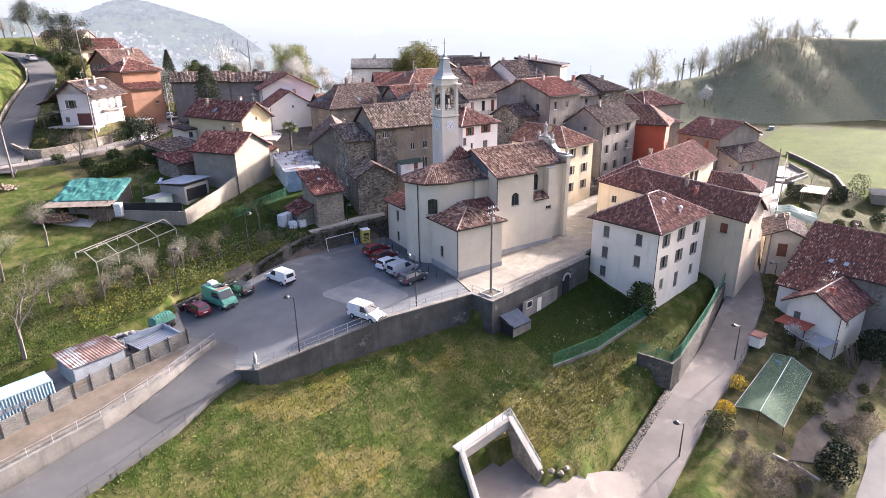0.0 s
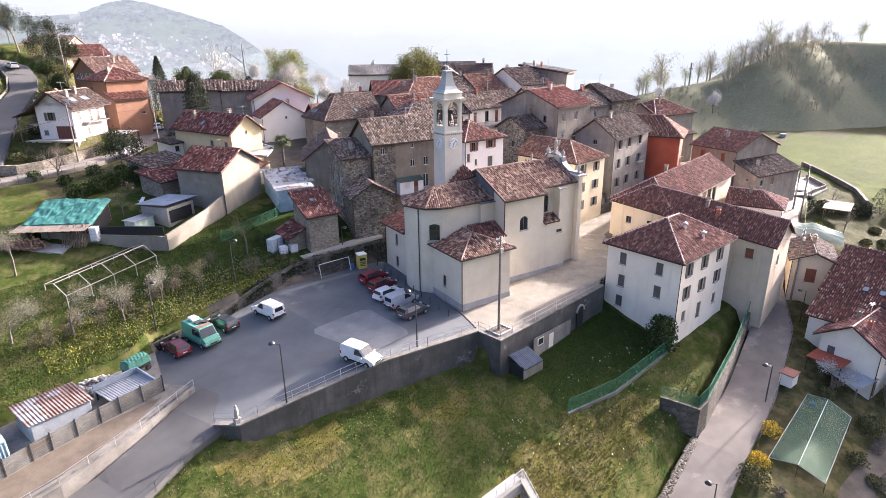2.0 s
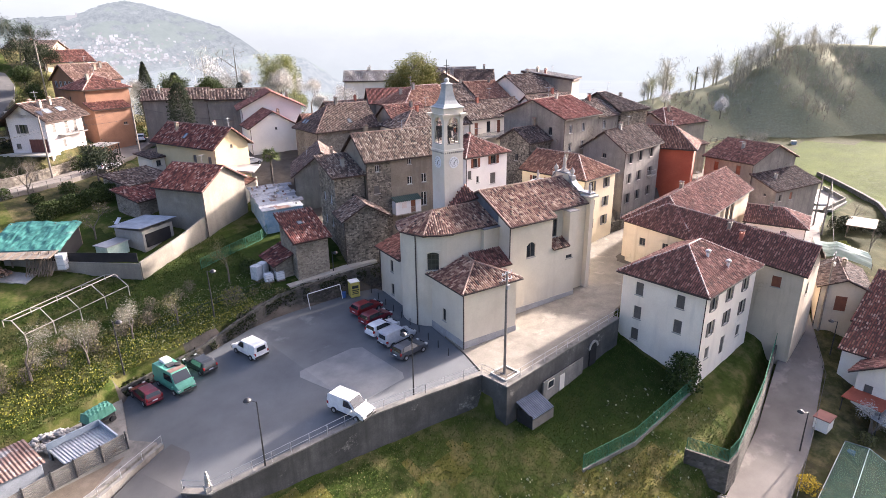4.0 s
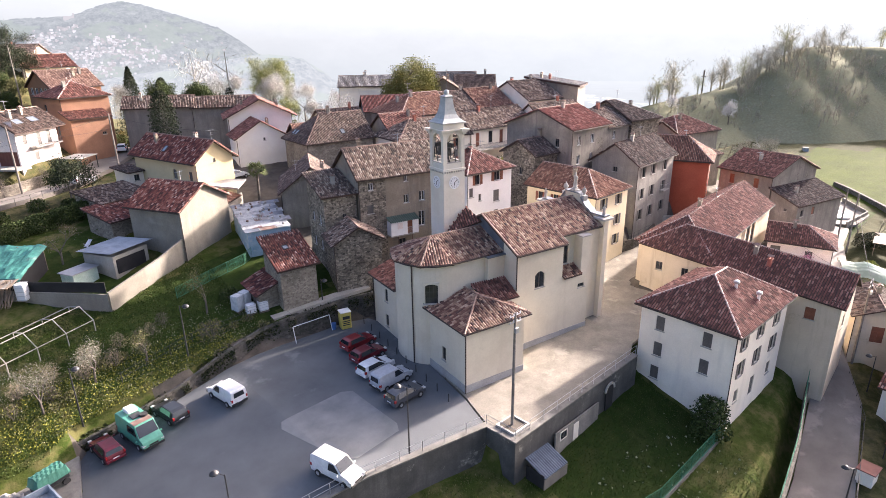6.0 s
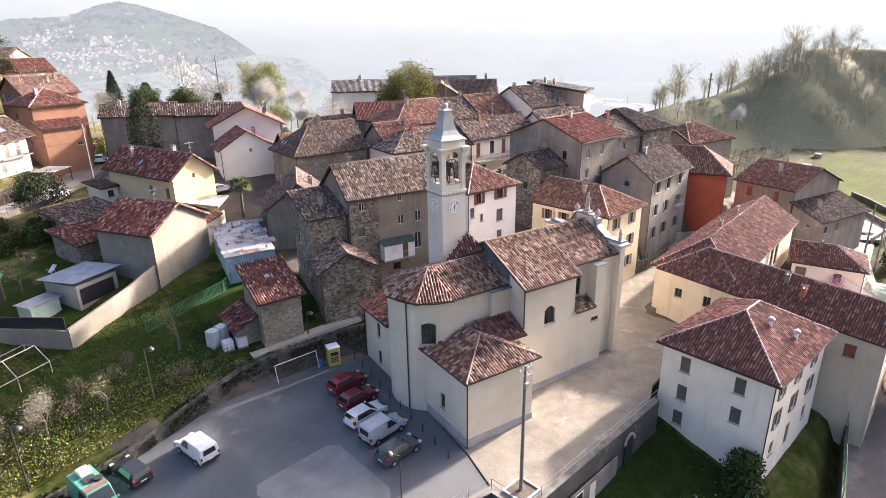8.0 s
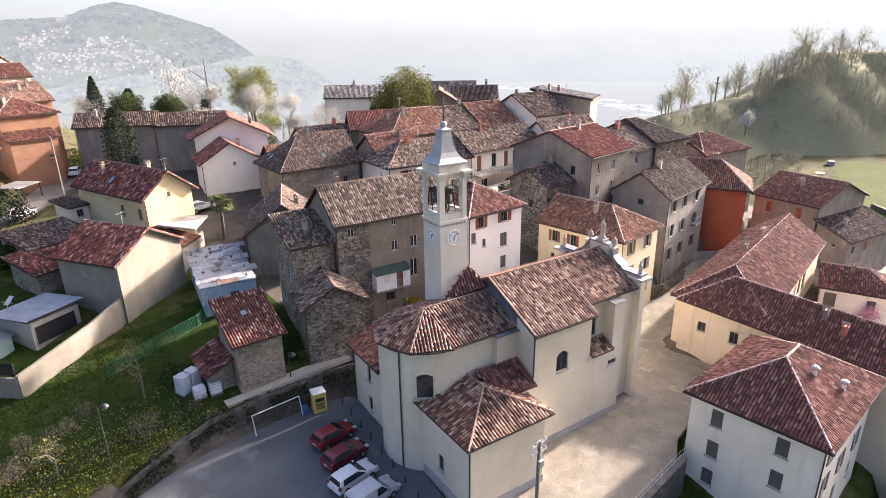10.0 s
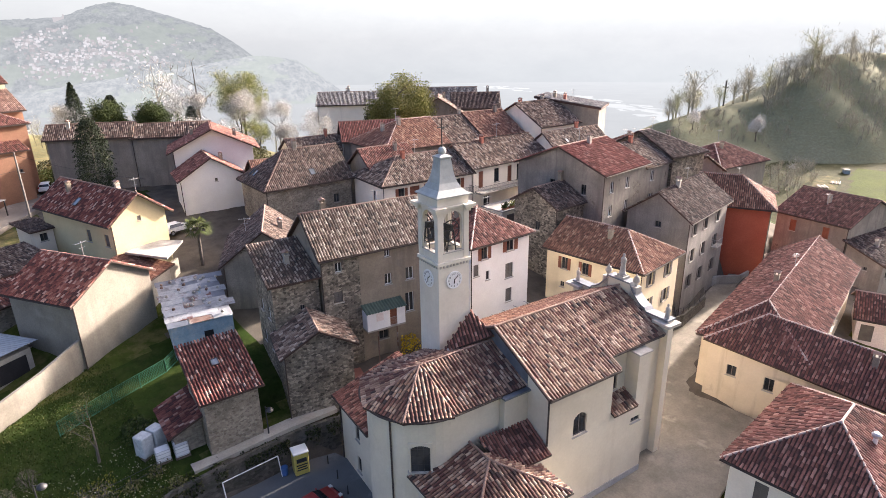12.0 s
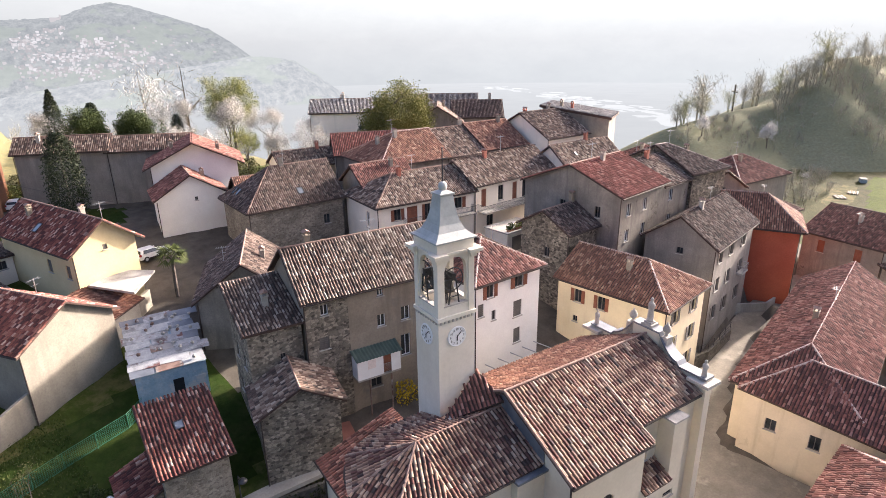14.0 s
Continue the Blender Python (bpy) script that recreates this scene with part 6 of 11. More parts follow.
def clock(m):
    """A round white dial with black numerals and two hands, on the plane of m (its z outwards, y up)."""
    bm = bmesh.new()
    lathe(bm, [(0.74, 0.0), (0.74, 0.05), (0.7, 0.07), (0.66, 0.05)], 32)
    bmesh.ops.transform(bm, matrix=m, verts=bm.verts[:])
    dial = part("clock_dial", bm, WHITEPAINT, tower, "round white clock dial with black numerals")
    for k in range(1, 13):
        a = math.radians(90 - 30 * k)
        me = text_mesh(str(k), 0.22, m @ Matrix.Translation((0.53 * math.cos(a), 0.53 * math.sin(a), 0.062)))
        ob = new("numeral", me)
        ob.parent = dial
    for deg, ln_, w in ((6.15 * 30, 0.36, 0.05), (1.5 * 30, 0.56, 0.035)):
        a = math.radians(90 - deg)
        hb = bmesh.new()
        d, q = Vector((math.cos(a), math.sin(a), 0)), Vector((-math.sin(a), math.cos(a), 0))
        mm = m @ Matrix(((d.x, q.x, 0, 0), (d.y, q.y, 0, 0), (0, 0, 1, 0.08), (0, 0, 0, 1)))
        vs = [hb.verts.new(mm @ Vector(p)) for p in ((-0.1, -w * 0.6, 0), (ln_ * 0.7, -w, 0), (ln_, 0, 0), (ln_ * 0.7, w, 0), (-0.1, w * 0.6, 0), (-0.1, -w * 0.6, 0.012), (ln_ * 0.7, -w, 0.012), (ln_, 0, 0.012), (ln_ * 0.7, w, 0.012), (-0.1, w * 0.6, 0.012))]
        hb.faces.new(vs[:5][::-1])
        hb.faces.new(vs[5:])
        for j in range(5):
            hb.faces.new((vs[j], vs[(j + 1) % 5], vs[(j + 1) % 5 + 5], vs[j + 5]))
        part("pointer", hb, BLACK, dial)


clock(Matrix(((0, 0, -1, 0.0), (-1, 0, 0, TW / 2), (0, 1, 0, 18.8), (0, 0, 0, 1))))
clock(Matrix(((1, 0, 0, TW / 2), (0, 0, -1, 0.0), (0, 1, 0, 18.8), (0, 0, 0, 1))))


def church_bell(u, v, axis, wheel_r, bell_r):
    """A bronze bell hung from a yoke with a spoked iron wheel."""
    b = empty("church_bell", TOWER_M @ pose(u, v, 22.9, 0, 0, axis), "dark bronze church bell with a spoked iron wheel", "bell", "bells of the tower")
    bm = bmesh.new()
    lathe(bm, [(bell_r, -1.0), (bell_r * 0.9, -0.92), (bell_r * 0.68, -0.6), (bell_r * 0.58, -0.3), (bell_r * 0.45, -0.12), (0.05, -0.06)], 18)
    part("bell", bm, BRONZE, b, smooth_faces=True)
    part("yoke", boxes((-0.75, -0.13, -0.06, 0.75, 0.13, 0.42)), DARKMETAL, b)
    wh = bmesh.new()
    n = 24
    for k in range(n):
        a0, a1 = 2 * math.pi * k / n, 2 * math.pi * (k + 1) / n
        tube(wh, (-0.62, wheel_r * math.cos(a0), wheel_r * math.sin(a0)), (-0.62, wheel_r * math.cos(a1), wheel_r * math.sin(a1)), 0.045, n=5)
    for k in range(8):
        a0 = 2 * math.pi * k / 8
        tube(wh, (-0.62, 0, 0), (-0.62, wheel_r * math.cos(a0), wheel_r * math.sin(a0)), 0.025, n=4)
    part("wheel", wh, DARKMETAL, b)
    for s in (-0.7, 0.7):
        fr = bmesh.new()
        for y in (-0.5, 0.5):
            tube(fr, (s, y, -2.4), (s, y * 0.35, 0.0), 0.055, n=5)
        tube(fr, (s, -0.35, -1.2), (s, 0.35, -1.2), 0.04, n=5)
        part("frame", fr, DARKMETAL, b)


BRONZE = mottled("dark_bronze", (0.05, 0.045, 0.04), (0.1, 0.09, 0.075), 2.0, 15, 0.4, 0.05, 0.005, metal=0.7)
church_bell(TW / 2 - 0.1, 0.85, 90, 0.78, 0.5)
church_bell(0.95, TW / 2 + 0.55, 0, 0.95, 0.62)

# ---- houses ----
def rows_of(side, places, depths, w, h, style, shade=None):
    return [(side, s, d, w, h, style) + ((shade,) if shade else ()) for s in places for d in depths]


house("white plastered three-storey house with a red hipped tile roof", 73.4, 34.8, -2, 13.8, 10.6, -6.0, 6.3, "we_u", 3.1, WHITE, TILE_RED,
      rows_of("W", (2.9, 8.2), (2.0, 5.2), 1.0, 1.7, "closed") + [("W", 8.3, 8.2, 1.0, 1.6, "closed")] + rows_of("S", (2.2, 6.4, 10.8), (1.9, 5.1), 1.0, 1.8, "open") + [("S", 2.2, 8.4, 1.0, 1.5, "closed"), ("S", 6.4, 8.9, 1.1, 2.4, "door"), ("S", 10.8, 8.4, 1.0, 1.5, "closed")], cap=RIDGE_PALE, oh=0.6, chims=(), aerials=())
house("long beige plastered wing with a red-brown tile roof", 90.2, 29.6, 3, 8.2, 24.0, -9.0, 5.3, "n_v", 2.6, BEIGE, TILE_RED,
      [("W", 3.0, 2.2, 1.1, 1.5, "closed", SHUTTER_BROWN), ("W", 18.0, 2.6, 0.9, 1.4, "plain"), ("W", 21.5, 2.6, 0.9, 1.4, "plain"), ("S", 3.0, 3.0, 1.0, 1.6, "closed")], cap=RIDGE_PALE, slope=0.1)
house("beige wing along the lane with a broad red-brown tile roof", 90.6, 45.3, 5, 31.0, 9.4, -2.0, 7.7, "w_u", 3.0, BEIGE, TILE_RED, [("S", 16.2, 2.6, 2.0, 3.4, "closed", WOOD), ("S", 19.0, 2.6, 2.0, 3.6, "plain"), ("S", 21.6, 2.8, 2.0, 3.6, "plain")], cap=RIDGE_PALE, chims=((12.0, 5.6),))
house("small pinkish white house with a red hipped roof", 116.6, 36.9, 14, 7.5, 8.8, -6.0, 3.7, "s_v", 1.9, PINKP, TILE_RED, [("W", 3.0, 1.8, 1.0, 1.4, "closed"), ("W", 7.6, 2.0, 1.4, 2.2, "door")], cap=RIDGE_PALE)
house("tall grey rendered house with a gable and weathered tiles", 103.3, 63.0, 3, 14.0, 8.3, 0.0, 14.9, "g_u", 2.9, GABLEGREY, TILE_DARK,
      rows_of("S", (2.2, 6.0, 10.5), (1.6, 5.2, 8.8), 1.0, 1.7, "open") + [("W", 4.0, -0.6 + 1.8, 0.8, 0.8, "plain")])
house("pale yellow house with a hipped orange-red tile roof", 89.2, 61.7, 0, 9.0, 12.6, 0.0, 12.6, "s_v", 2.6, PALEYEL, TILE_ORANGE,
      rows_of("W", (7.1, 10.0), (1.7,), 0.9, 1.5, "open", SHUTTER_BROWN) + rows_of("W", (7.4, 10.2), (4.5,), 0.6, 0.7, "plain") + rows_of("S", (2.2, 6.4), (1.6, 4.8, 8.0), 1.0, 1.6, "open"), cap=RIDGE_PALE)
house("grey rendered house with a red tile roof", 98.5, 72.6, 0, 11.0, 14.0, 4.0, 20.1, "g_u", 2.8, PALEGREY, TILE_NEW, rows_of("S", (2.0, 6.0), (2.0, 5.2), 0.9, 1.5, "white") + rows_of("W", (3.0, 8.0), (2.4,), 0.8, 1.4, "plain"))
house("dark stone house with old tiles", 92.6, 75.6, -2, 8.0, 7.0, 4.0, 16.4, "g_u", 2.0, STONE, TILE_DARK, [("W", 3.0, 3.0, 0.8, 1.2, "plain")])
house("white plastered house with brown shutters and a red tile roof", 73.4, 72.4, -7, 8.2, 9.0, 2.0, 17.0, "we_u", 2.4, LIMEWHITE, TILE_RED,
      [("S", 1.75, 1.2, 0.9, 1.4, "open", SHUTTER_BROWN), ("S", 5.4, 1.0, 1.1, 1.5, "open", SHUTTER_BROWN), ("S", 2.2, 3.8, 0.5, 1.0, "plain"), ("S", 5.3, 4.0, 1.1, 1.7, "closed"), ("S", 5.3, 6.9, 0.9, 1.6, "closed"), ("S", 0.6, 2.9, 0.7, 1.3, "closed")], cap=RIDGE_PALE)
house("tall brown rendered tenement with old coppi tiles", 60.4, 80.0, -13, 15.5, 8.6, 2.0, 17.3, "g_u", 3.2, BROWNP, TILE_OLD,
      [("S", 7.0, 0.9, 0.6, 0.9, "white"), ("S", 7.0, 3.8, 0.8, 1.2, "white"), ("S", 9.5, 3.7, 0.9, 1.4, "white"), ("S", 9.4, 7.0, 1.0, 2.2, "white"), ("S", 6.2, 10.0, 1.1, 1.0, "plain"), ("S", 12.5, 3.8, 0.8, 1.3, "white"), ("S", 1.7, 1.4, 0.7, 1.0, "white"), ("S", 1.5, 4.5, 0.9, 1.2, "closed")], chims=((2.2, 4.6),), aerials=((8.0, 4.0),))
house("narrow stone house with a mono-pitch tile roof and brick chimney", 55.8, 81.6, -13, 4.6, 6.4, 2.0, 15.3, "mono_u", 1.9, STONE, TILE_OLD, [("S", 2.8, 3.0, 0.5, 0.7, "plain")] + rows_of("W", (1.8, 4.4), (3.5, 7.0), 0.8, 1.3, "white"), chims=((2.4, 2.6),), aerials=())
house("small rubble stone outbuilding with old tiles", 54.2, 77.3, -20, 6.2, 4.6, 0.0, 10.3, "g_v", 1.8, STONE, TILE_OLD, chims=(), aerials=())
house("grey-rendered cottage with a dark tile roof", 57.4, 95.5, -30, 9.0, 11.0, 6.0, 13.3, "g_v", 3.4, PALEGREY, TILE_DARK)
house("stone house with dark tiles and roof windows", 69.6, 107.3, -7, 13.0, 10.0, 8.0, 17.8, "w_u", 4.0, STONE_PALE, TILE_DARK, [("S", 10.5, 3.0, 0.9, 1.3, "plain")], sky=((0, 8.0, 2.2), (2, 3.0, 2.0), (2, 4.2, 2.0)))
house("white house with a red-brown tile roof", 66.2, 130.0, -22, 12.0, 9.0, 9.0, 20.8, "g_v", 3.0, LIMEWHITE, TILE_RED, oh=1.0, chims=((3.0, 5.0), (9.5, 2.0)))
house("small stone house with orange-red tiles wedged between larger roofs", 72.6, 115.2, -14, 5.6, 7.0, 8.0, 17.4, "g_u", 2.2, STONE, TILE_ORANGE, [("S", 2.0, 1.8, 1.0, 1.2, "closed")], chims=(), aerials=())
house("low tiled house behind the stone house", 84.0, 124.0, -12, 12.0, 7.0, 9.0, 18.6, "g_u", 2.0, BEIGE, TILE_OLD, [("S", 4.0, 1.6, 0.9, 1.0, "plain")])
house("tiled house at the far edge of the village", 128.0, 84.0, -4, 10.0, 9.0, 4.0, 17.6, "we_u", 2.2, PALEGREY, TILE_RED)
house("white gabled house with red-brown tiles", 63.8, 122.2, -14, 9.0, 7.0, 8.0, 17.7, "g_v", 2.8, LIMEWHITE, TILE_RED, [("S", 5.0, 0.5, 0.4, 0.5, "plain")])
house("long grey rendered barn with a red tile roof", 52.9, 148.2, -31, 12.9, 5.0, 6.0, 22.4, "g_u", 1.8, GABLEGREY, TILE_OLD, pitch=0.3, row=0.5, chims=((3.2, 1.6),), aerials=())
house("lower length of the grey rendered barn with a red tile roof", 63.98, 141.5, -31, 12.0, 5.0, 6.0, 22.1, "g_u", 1.7, GABLEGREY, TILE_OLD, pitch=0.3, row=0.5, chims=(), aerials=())
house("white row house with loggias and a hipped dark tile roof", 81.6, 96.7, -11, 15.0, 9.5, 7.0, 17.9, "w_u", 2.7, WHITE, TILE_OLD, [("S", 2.8, 1.6, 1.0, 1.5, "open", SHUTTER_BROWN), ("S", 5.0, 1.9, 1.6, 2.2, "door", SHUTTER_BROWN), ("S", 7.4, 1.9, 0.9, 2.2, "open", SHUTTER_BROWN), ("S", 12.4, 1.5, 1.2, 1.5, "open", SHUTTER_BROWN), ("S", 11.0, 4.6, 1.2, 2.0, "door")] + rows_of("W", (3.0,), (2.4,), 1.0, 2.2, "white"))
house("white row house with deep balconies and weathered tiles", 96.6, 93.8, -3, 17.0, 8.5, 6.0, 18.5, "g_u", 2.7, WHITE, TILE_OLD, [("S", 1.7, 2.2, 1.0, 2.6, "door", SHUTTER_BROWN), ("S", 5.2, 2.0, 1.1, 2.2, "plain"), ("S", 8.2, 2.2, 1.0, 2.6, "door", SHUTTER_BROWN), ("S", 10.4, 2.2, 1.0, 2.6, "plain"), ("S", 3.0, 6.0, 1.4, 2.2, "plain")])
house("rendered house with a hipped roof of mottled red tiles", 89.6, 105.8, -9, 12.0, 12.0, 8.0, 20.6, "w_u", 3.5, PALEGREY, TILE_ORANGE, [("S", 3.0, 1.8, 0.8, 1.2, "plain"), ("S", 10.5, 2.2, 1.0, 1.6, "door", SHUTTER_BROWN)], cap=RIDGE_PALE)
house("middle house of the rear row with dull brown tiles", 101.6, 104.0, -9, 7.6, 12.0, 8.0, 20.5, "g_u", 3.4, PALEGREY, TILE_OLD, [("S", 2.2, 1.4, 1.0, 1.3, "closed", SHUTTER_BROWN), ("S", 5.4, 1.4, 1.0, 1.3, "closed", SHUTTER_BROWN)], chims=((6.8, 6.2),), aerials=())
house("end house of the rear row with brick-red tiles", 109.1, 102.7, -9, 8.4, 12.0, 8.0, 20.8, "g_u", 3.4, PALEGREY, TILE_ORANGE, [("S", 3.0, 1.4, 1.0, 1.3, "closed", SHUTTER_BROWN)], chims=((6.8, 5.4),), aerials=())
house("rendered house at the edge of the village with old tiles", 118.6, 97.6, -6, 10.0, 13.0, 6.0, 21.9, "g_u", 3.5, WHITE, TILE_OLD, pitch=0.28, row=0.45)
house("plain modern house with a pale grey slab roof", 108.0, 153.0, -40, 14.0, 9.0, 6.0, 23.0, "g_u", 2.3, WHITE, SLABS, pitch=0.3, row=0.5)
house("red plastered house with a hipped orange-red tile roof", 122.5, 59.5, 20, 8.4, 9.5, 0.0, 13.5, "s_v", 3.2, REDP, TILE_ORANGE, [("S", 1.6, 8.0, 1.6, 2.6, "plain"), ("E", 3.0, 2.0, 1.0, 1.6, "plain")], cap=RIDGE_PALE, oh=0.7)
house("grey rendered house with dark red tiles and closed shutters", 131.9, 51.5, -14, 14.0, 10.7, -1.0, 10.0, "g_v", 2.9, PALEGREY, TILE_RED, rows_of("W", (3.0, 8.0), (1.8,), 1.0, 1.8, "closed", SHUTTER_BROWN))
house("low grey rendered house with weathered tiles", 130.6, 46.2, -14, 14.0, 5.2, -2.0, 5.7, "mono_u", 2.0, PALEGREY, TILE_DARK, [("S", 1.5, 1.6, 0.8, 1.2, "plain"), ("S", 5.0, 1.6, 0.9, 1.4, "closed", SHUTTER_BROWN), ("W", 2.2, 1.2, 0.5, 0.5, "plain")], chims=((4.0, 3.0),))
house("rendered house with patched red roofs", 138.0, 73.0, -12, 14.0, 11.0, 2.0, 14.8, "we_u", 2.9, PALEGREY, TILE_RED, cap=RIDGE_PALE)
house("grey gabled house wedged behind the red house", 124.2, 73.4, -30, 7.0, 8.0, 2.0, 16.2, "g_v", 2.4, GABLEGREY, TILE_OLD, [("S", 3.4, 0.2, 0.7, 0.8, "plain")], cap=RIDGE_PALE, aerials=())
house("low house with a patched terracotta roof", 131.6, 66.2, -10, 9.0, 7.0, 0.0, 11.6, "we_u", 1.8, PALEGREY, TILE_TAN, aerials=())
house("yellow plastered house with a flamed red tile roof", 49.9, 107.4, 13, 6.8, 16.5, 8.0, 17.5, "g_v", 2.6, YELLOW, TILE_MIX, rows_of("W", (1.6, 5.6), (2.6,), 0.9, 1.5, "closed") + [("S", 3.4, 0.4, 0.5, 0.6, "closed")], oh=0.7, chims=((2.0, 12.5), (4.2, 5.0)), sky=((0, 8.4, 2.2, 0.9, 1.2),), aerials=((4.5, 1.5),))
house("beige unfinished house with a flamed red tile roof", 42.3, 95.4, 25, 9.2, 9.0, 5.0, 13.6, "g_v", 2.6, BEIGEGREY, TILE_MIX, chims=())
house("small stone shed with a flamed red mono-pitch roof", 46.8, 78.1, -8, 4.6, 5.4, 2.0, 8.7, "mono_u", 2.2, STONE_PALE, TILE_MIX, sky=((0, 2.6, 4.0, 0.7, 0.8),), chims=(), aerials=())
PINK = pose(27.4, 140.4, 0, 0, 0, -47)
house("pink and white house with a broad grey-brown tile roof", 27.4, 140.4, -47, 7.0, 10.0, 10.0, 21.6, "g_v", 2.4, PINKP, TILE_DARK, [("S", 2.6, 1.9, 1.1, 1.5, "open"), ("S", 5.0, 4.9, 3.4, 2.4, "garage", SHUTTER_RED), ("S", 1.2, 4.9, 0.9, 0.9, "closed"), ("S", 3.5, -0.9, 0.7, 0.7, "closed"), ("E", 2.0, 2.0, 1.0, 1.4, "closed"), ("E", 5.4, 2.3, 1.0, 2.1, "door"), ("E", 7.8, 2.3, 1.0, 2.1, "door"), ("E", 4.0, 5.0, 1.0, 1.4, "closed")], sky=((1, 3.6, 2.6, 1.8, 1.3), (1, 7.2, 2.6, 2.0, 1.3)), oh=1.1, chims=((2.0, 4.0), (4.6, 5.6), (5.0, 2.4)))
house("orange plastered block with a hipped tile roof and white verge", 42.2, 147.7, 12, 9.0, 9.0, 8.0, 25.2, "we_u", 2.5, ORANGEP, TILE_RED, [("W", 3.0, 6.2, 1.0, 1.9, "door"), ("W", 6.4, 2.2, 0.9, 1.2, "plain")], chims=((2.6, 3.0),), cap=RIDGE_PALE)
house("orange plastered wing with a sloping red tile roof", 42.6, 145.0, 12, 7.2, 2.6, 8.0, 21.4, "mono_u", 1.0, ORANGEP, TILE_RED, [("S", 5.8, 3.2, 0.8, 0.5, "plain")], chims=(), aerials=())
house("large orange house with a broad pale terracotta roof and a loggia", 43.1, 157.0, 12, 9.6, 10.4, 10.0, 26.5, "g_u", 3.0, ORANGEP, TILE_TAN, rows_of("W", (2.6, 4.6, 6.6, 8.6), (0.9,), 1.3, 1.3, "white") + rows_of("E", (3.0, 8.0), (1.8,), 1.2, 1.5, "white"), chims=((3.0, 6.5), (6.0, 3.0), (7.6, 3.6)), dishes=((7.0, 7.0),), cap=RIDGE_PALE)
house("yellow plastered house with a red-brown roof above the lane", 44.6, 187.0, 10, 11.0, 10.0, 14.0, 29.6, "g_u", 2.6, PALEYEL, TILE_RED, rows_of("S", (2.5, 6.5), (1.8,), 1.1, 1.6, "open", SHUTTER_BROWN) + rows_of("W", (2.5, 6.5), (1.8,), 1.1, 1.6, "open", SHUTTER_BROWN))
house("beige house with a dark tile roof above the road", 40.0, 214.0, -40, 12.0, 11.0, 18.0, 32.0, "g_u", 2.6, BEIGE, TILE_DARK, rows_of("S", (3.0, 7.0), (1.8,), 1.1, 1.6, "closed"))
house("dark rendered house with old tiles between the taller roofs", 109.9, 72.9, -3, 6.6, 10.0, 4.0, 19.4, "g_u", 2.5, PALEGREY, TILE_OLD, rows_of("S", (2.0,), (1.6, 5.0), 0.9, 1.5, "white"), chims=((3.0, 4.6),))
house("stone house with a hipped dark tile roof", 116.6, 72.2, -10, 8.0, 12.0, 4.0, 20.0, "e_u", 3.0, STONE, TILE_DARK, chims=((5.5, 5.0),), cap=RIDGE_PALE)
house("end house of the row with weathered tiles and a roof window", 113.6, 90.4, -8, 13.0, 6.8, 6.0, 19.0, "g_u", 2.6, WHITE, TILE_OLD, rows_of("S", (2.0, 6.0), (1.8,), 1.0, 1.8, "open", SHUTTER_BROWN), sky=((0, 4.0, 2.4, 0.6, 0.8),), chims=((8.0, 3.4),))
house("tall grey house with a shallow white-edged roof", 127.6, 105.6, -68, 12.0, 8.0, 8.0, 24.2, "mono_v", 1.7, PALEGREY, TILE_GREY, rows_of("S", (3.0,), (3.0,), 0.9, 1.3, "plain"), chims=((3.0, 2.0), (5.0, 2.0)), thick=0.4)
house("low house with mottled red tiles behind the stone house", 84.4, 103.0, -8, 8.0, 6.4, 8.0, 18.9, "g_u", 2.4, PALEGREY, TILE_RED, [("S", 5.0, 1.8, 0.8, 1.2, "plain")], chims=((5.6, 2.2),), aerials=())
house("house with a plain red roof behind the long row", 90.6, 118.4, -30, 15.0, 8.0, 8.0, 20.6, "g_u", 2.6, PALEGREY, TILE_NEW, chims=(), aerials=())
house("tiled house among the trees behind the row", 113.0, 124.8, -44, 9.0, 9.0, 8.0, 22.8, "g_v", 2.8, PALEGREY, TILE_OLD, rows_of("S", (3.0, 6.0), (1.8,), 0.9, 1.2, "plain"))
house("tiled house behind the roofs of the row", 121.6, 122.6, -44, 9.5, 9.0, 8.0, 23.2, "g_u", 2.6, PALEGREY, TILE_DARK)
house("modern house with a pale grey roof behind the village", 127.0, 139.0, -45, 13.0, 10.0, 6.0, 22.8, "g_u", 3.0, PALEGREY, TILE_GREY, chims=(), aerials=())
house("large house with a broad flamed red tile roof", 97.2, 7.5, -2, 17.5, 17.0, -14.0, -1.9, "g_v", 4.3, PALEGREY, TILE_MIX, sky=((0, 5.2, 2.2, 0.8, 1.0), (0, 7.2, 2.2, 0.8, 1.0)), chims=((9.5, 12.0),))
house("lower tiled wing against the large house", 92.6, 18.2, -2, 4.6, 6.2, -14.0, -4.1, "mono_w", 1.9, WHITE, TILE_MIX, [("W", 2.2, 1.9, 1.0, 2.0, "door", SHUTTER_BROWN)], chims=(), aerials=(), gut="", name="wing", category="house")
house("white house with a red tile gable roof beside the lane", 88.3, 15.0, -7, 10.5, 6.8, -14.0, -4.6, "g_u", 2.2, WHITE, TILE_RED, [("W", 5.4, 2.2, 0.9, 1.3, "closed"), ("S", 3.0, 2.0, 1.0, 1.4, "closed")], oh=0.8, cap=RIDGE_PALE)
house("small grey-beige outhouse with a weathered tile roof", 100.8, 29.7, -69, 5.6, 9.0, -9.0, 0.5, "g_v", 1.2, BEIGE, TILE_DARK, [("S", 2.6, 2.4, 1.4, 2.2, "door", SHUTTER_BROWN)])
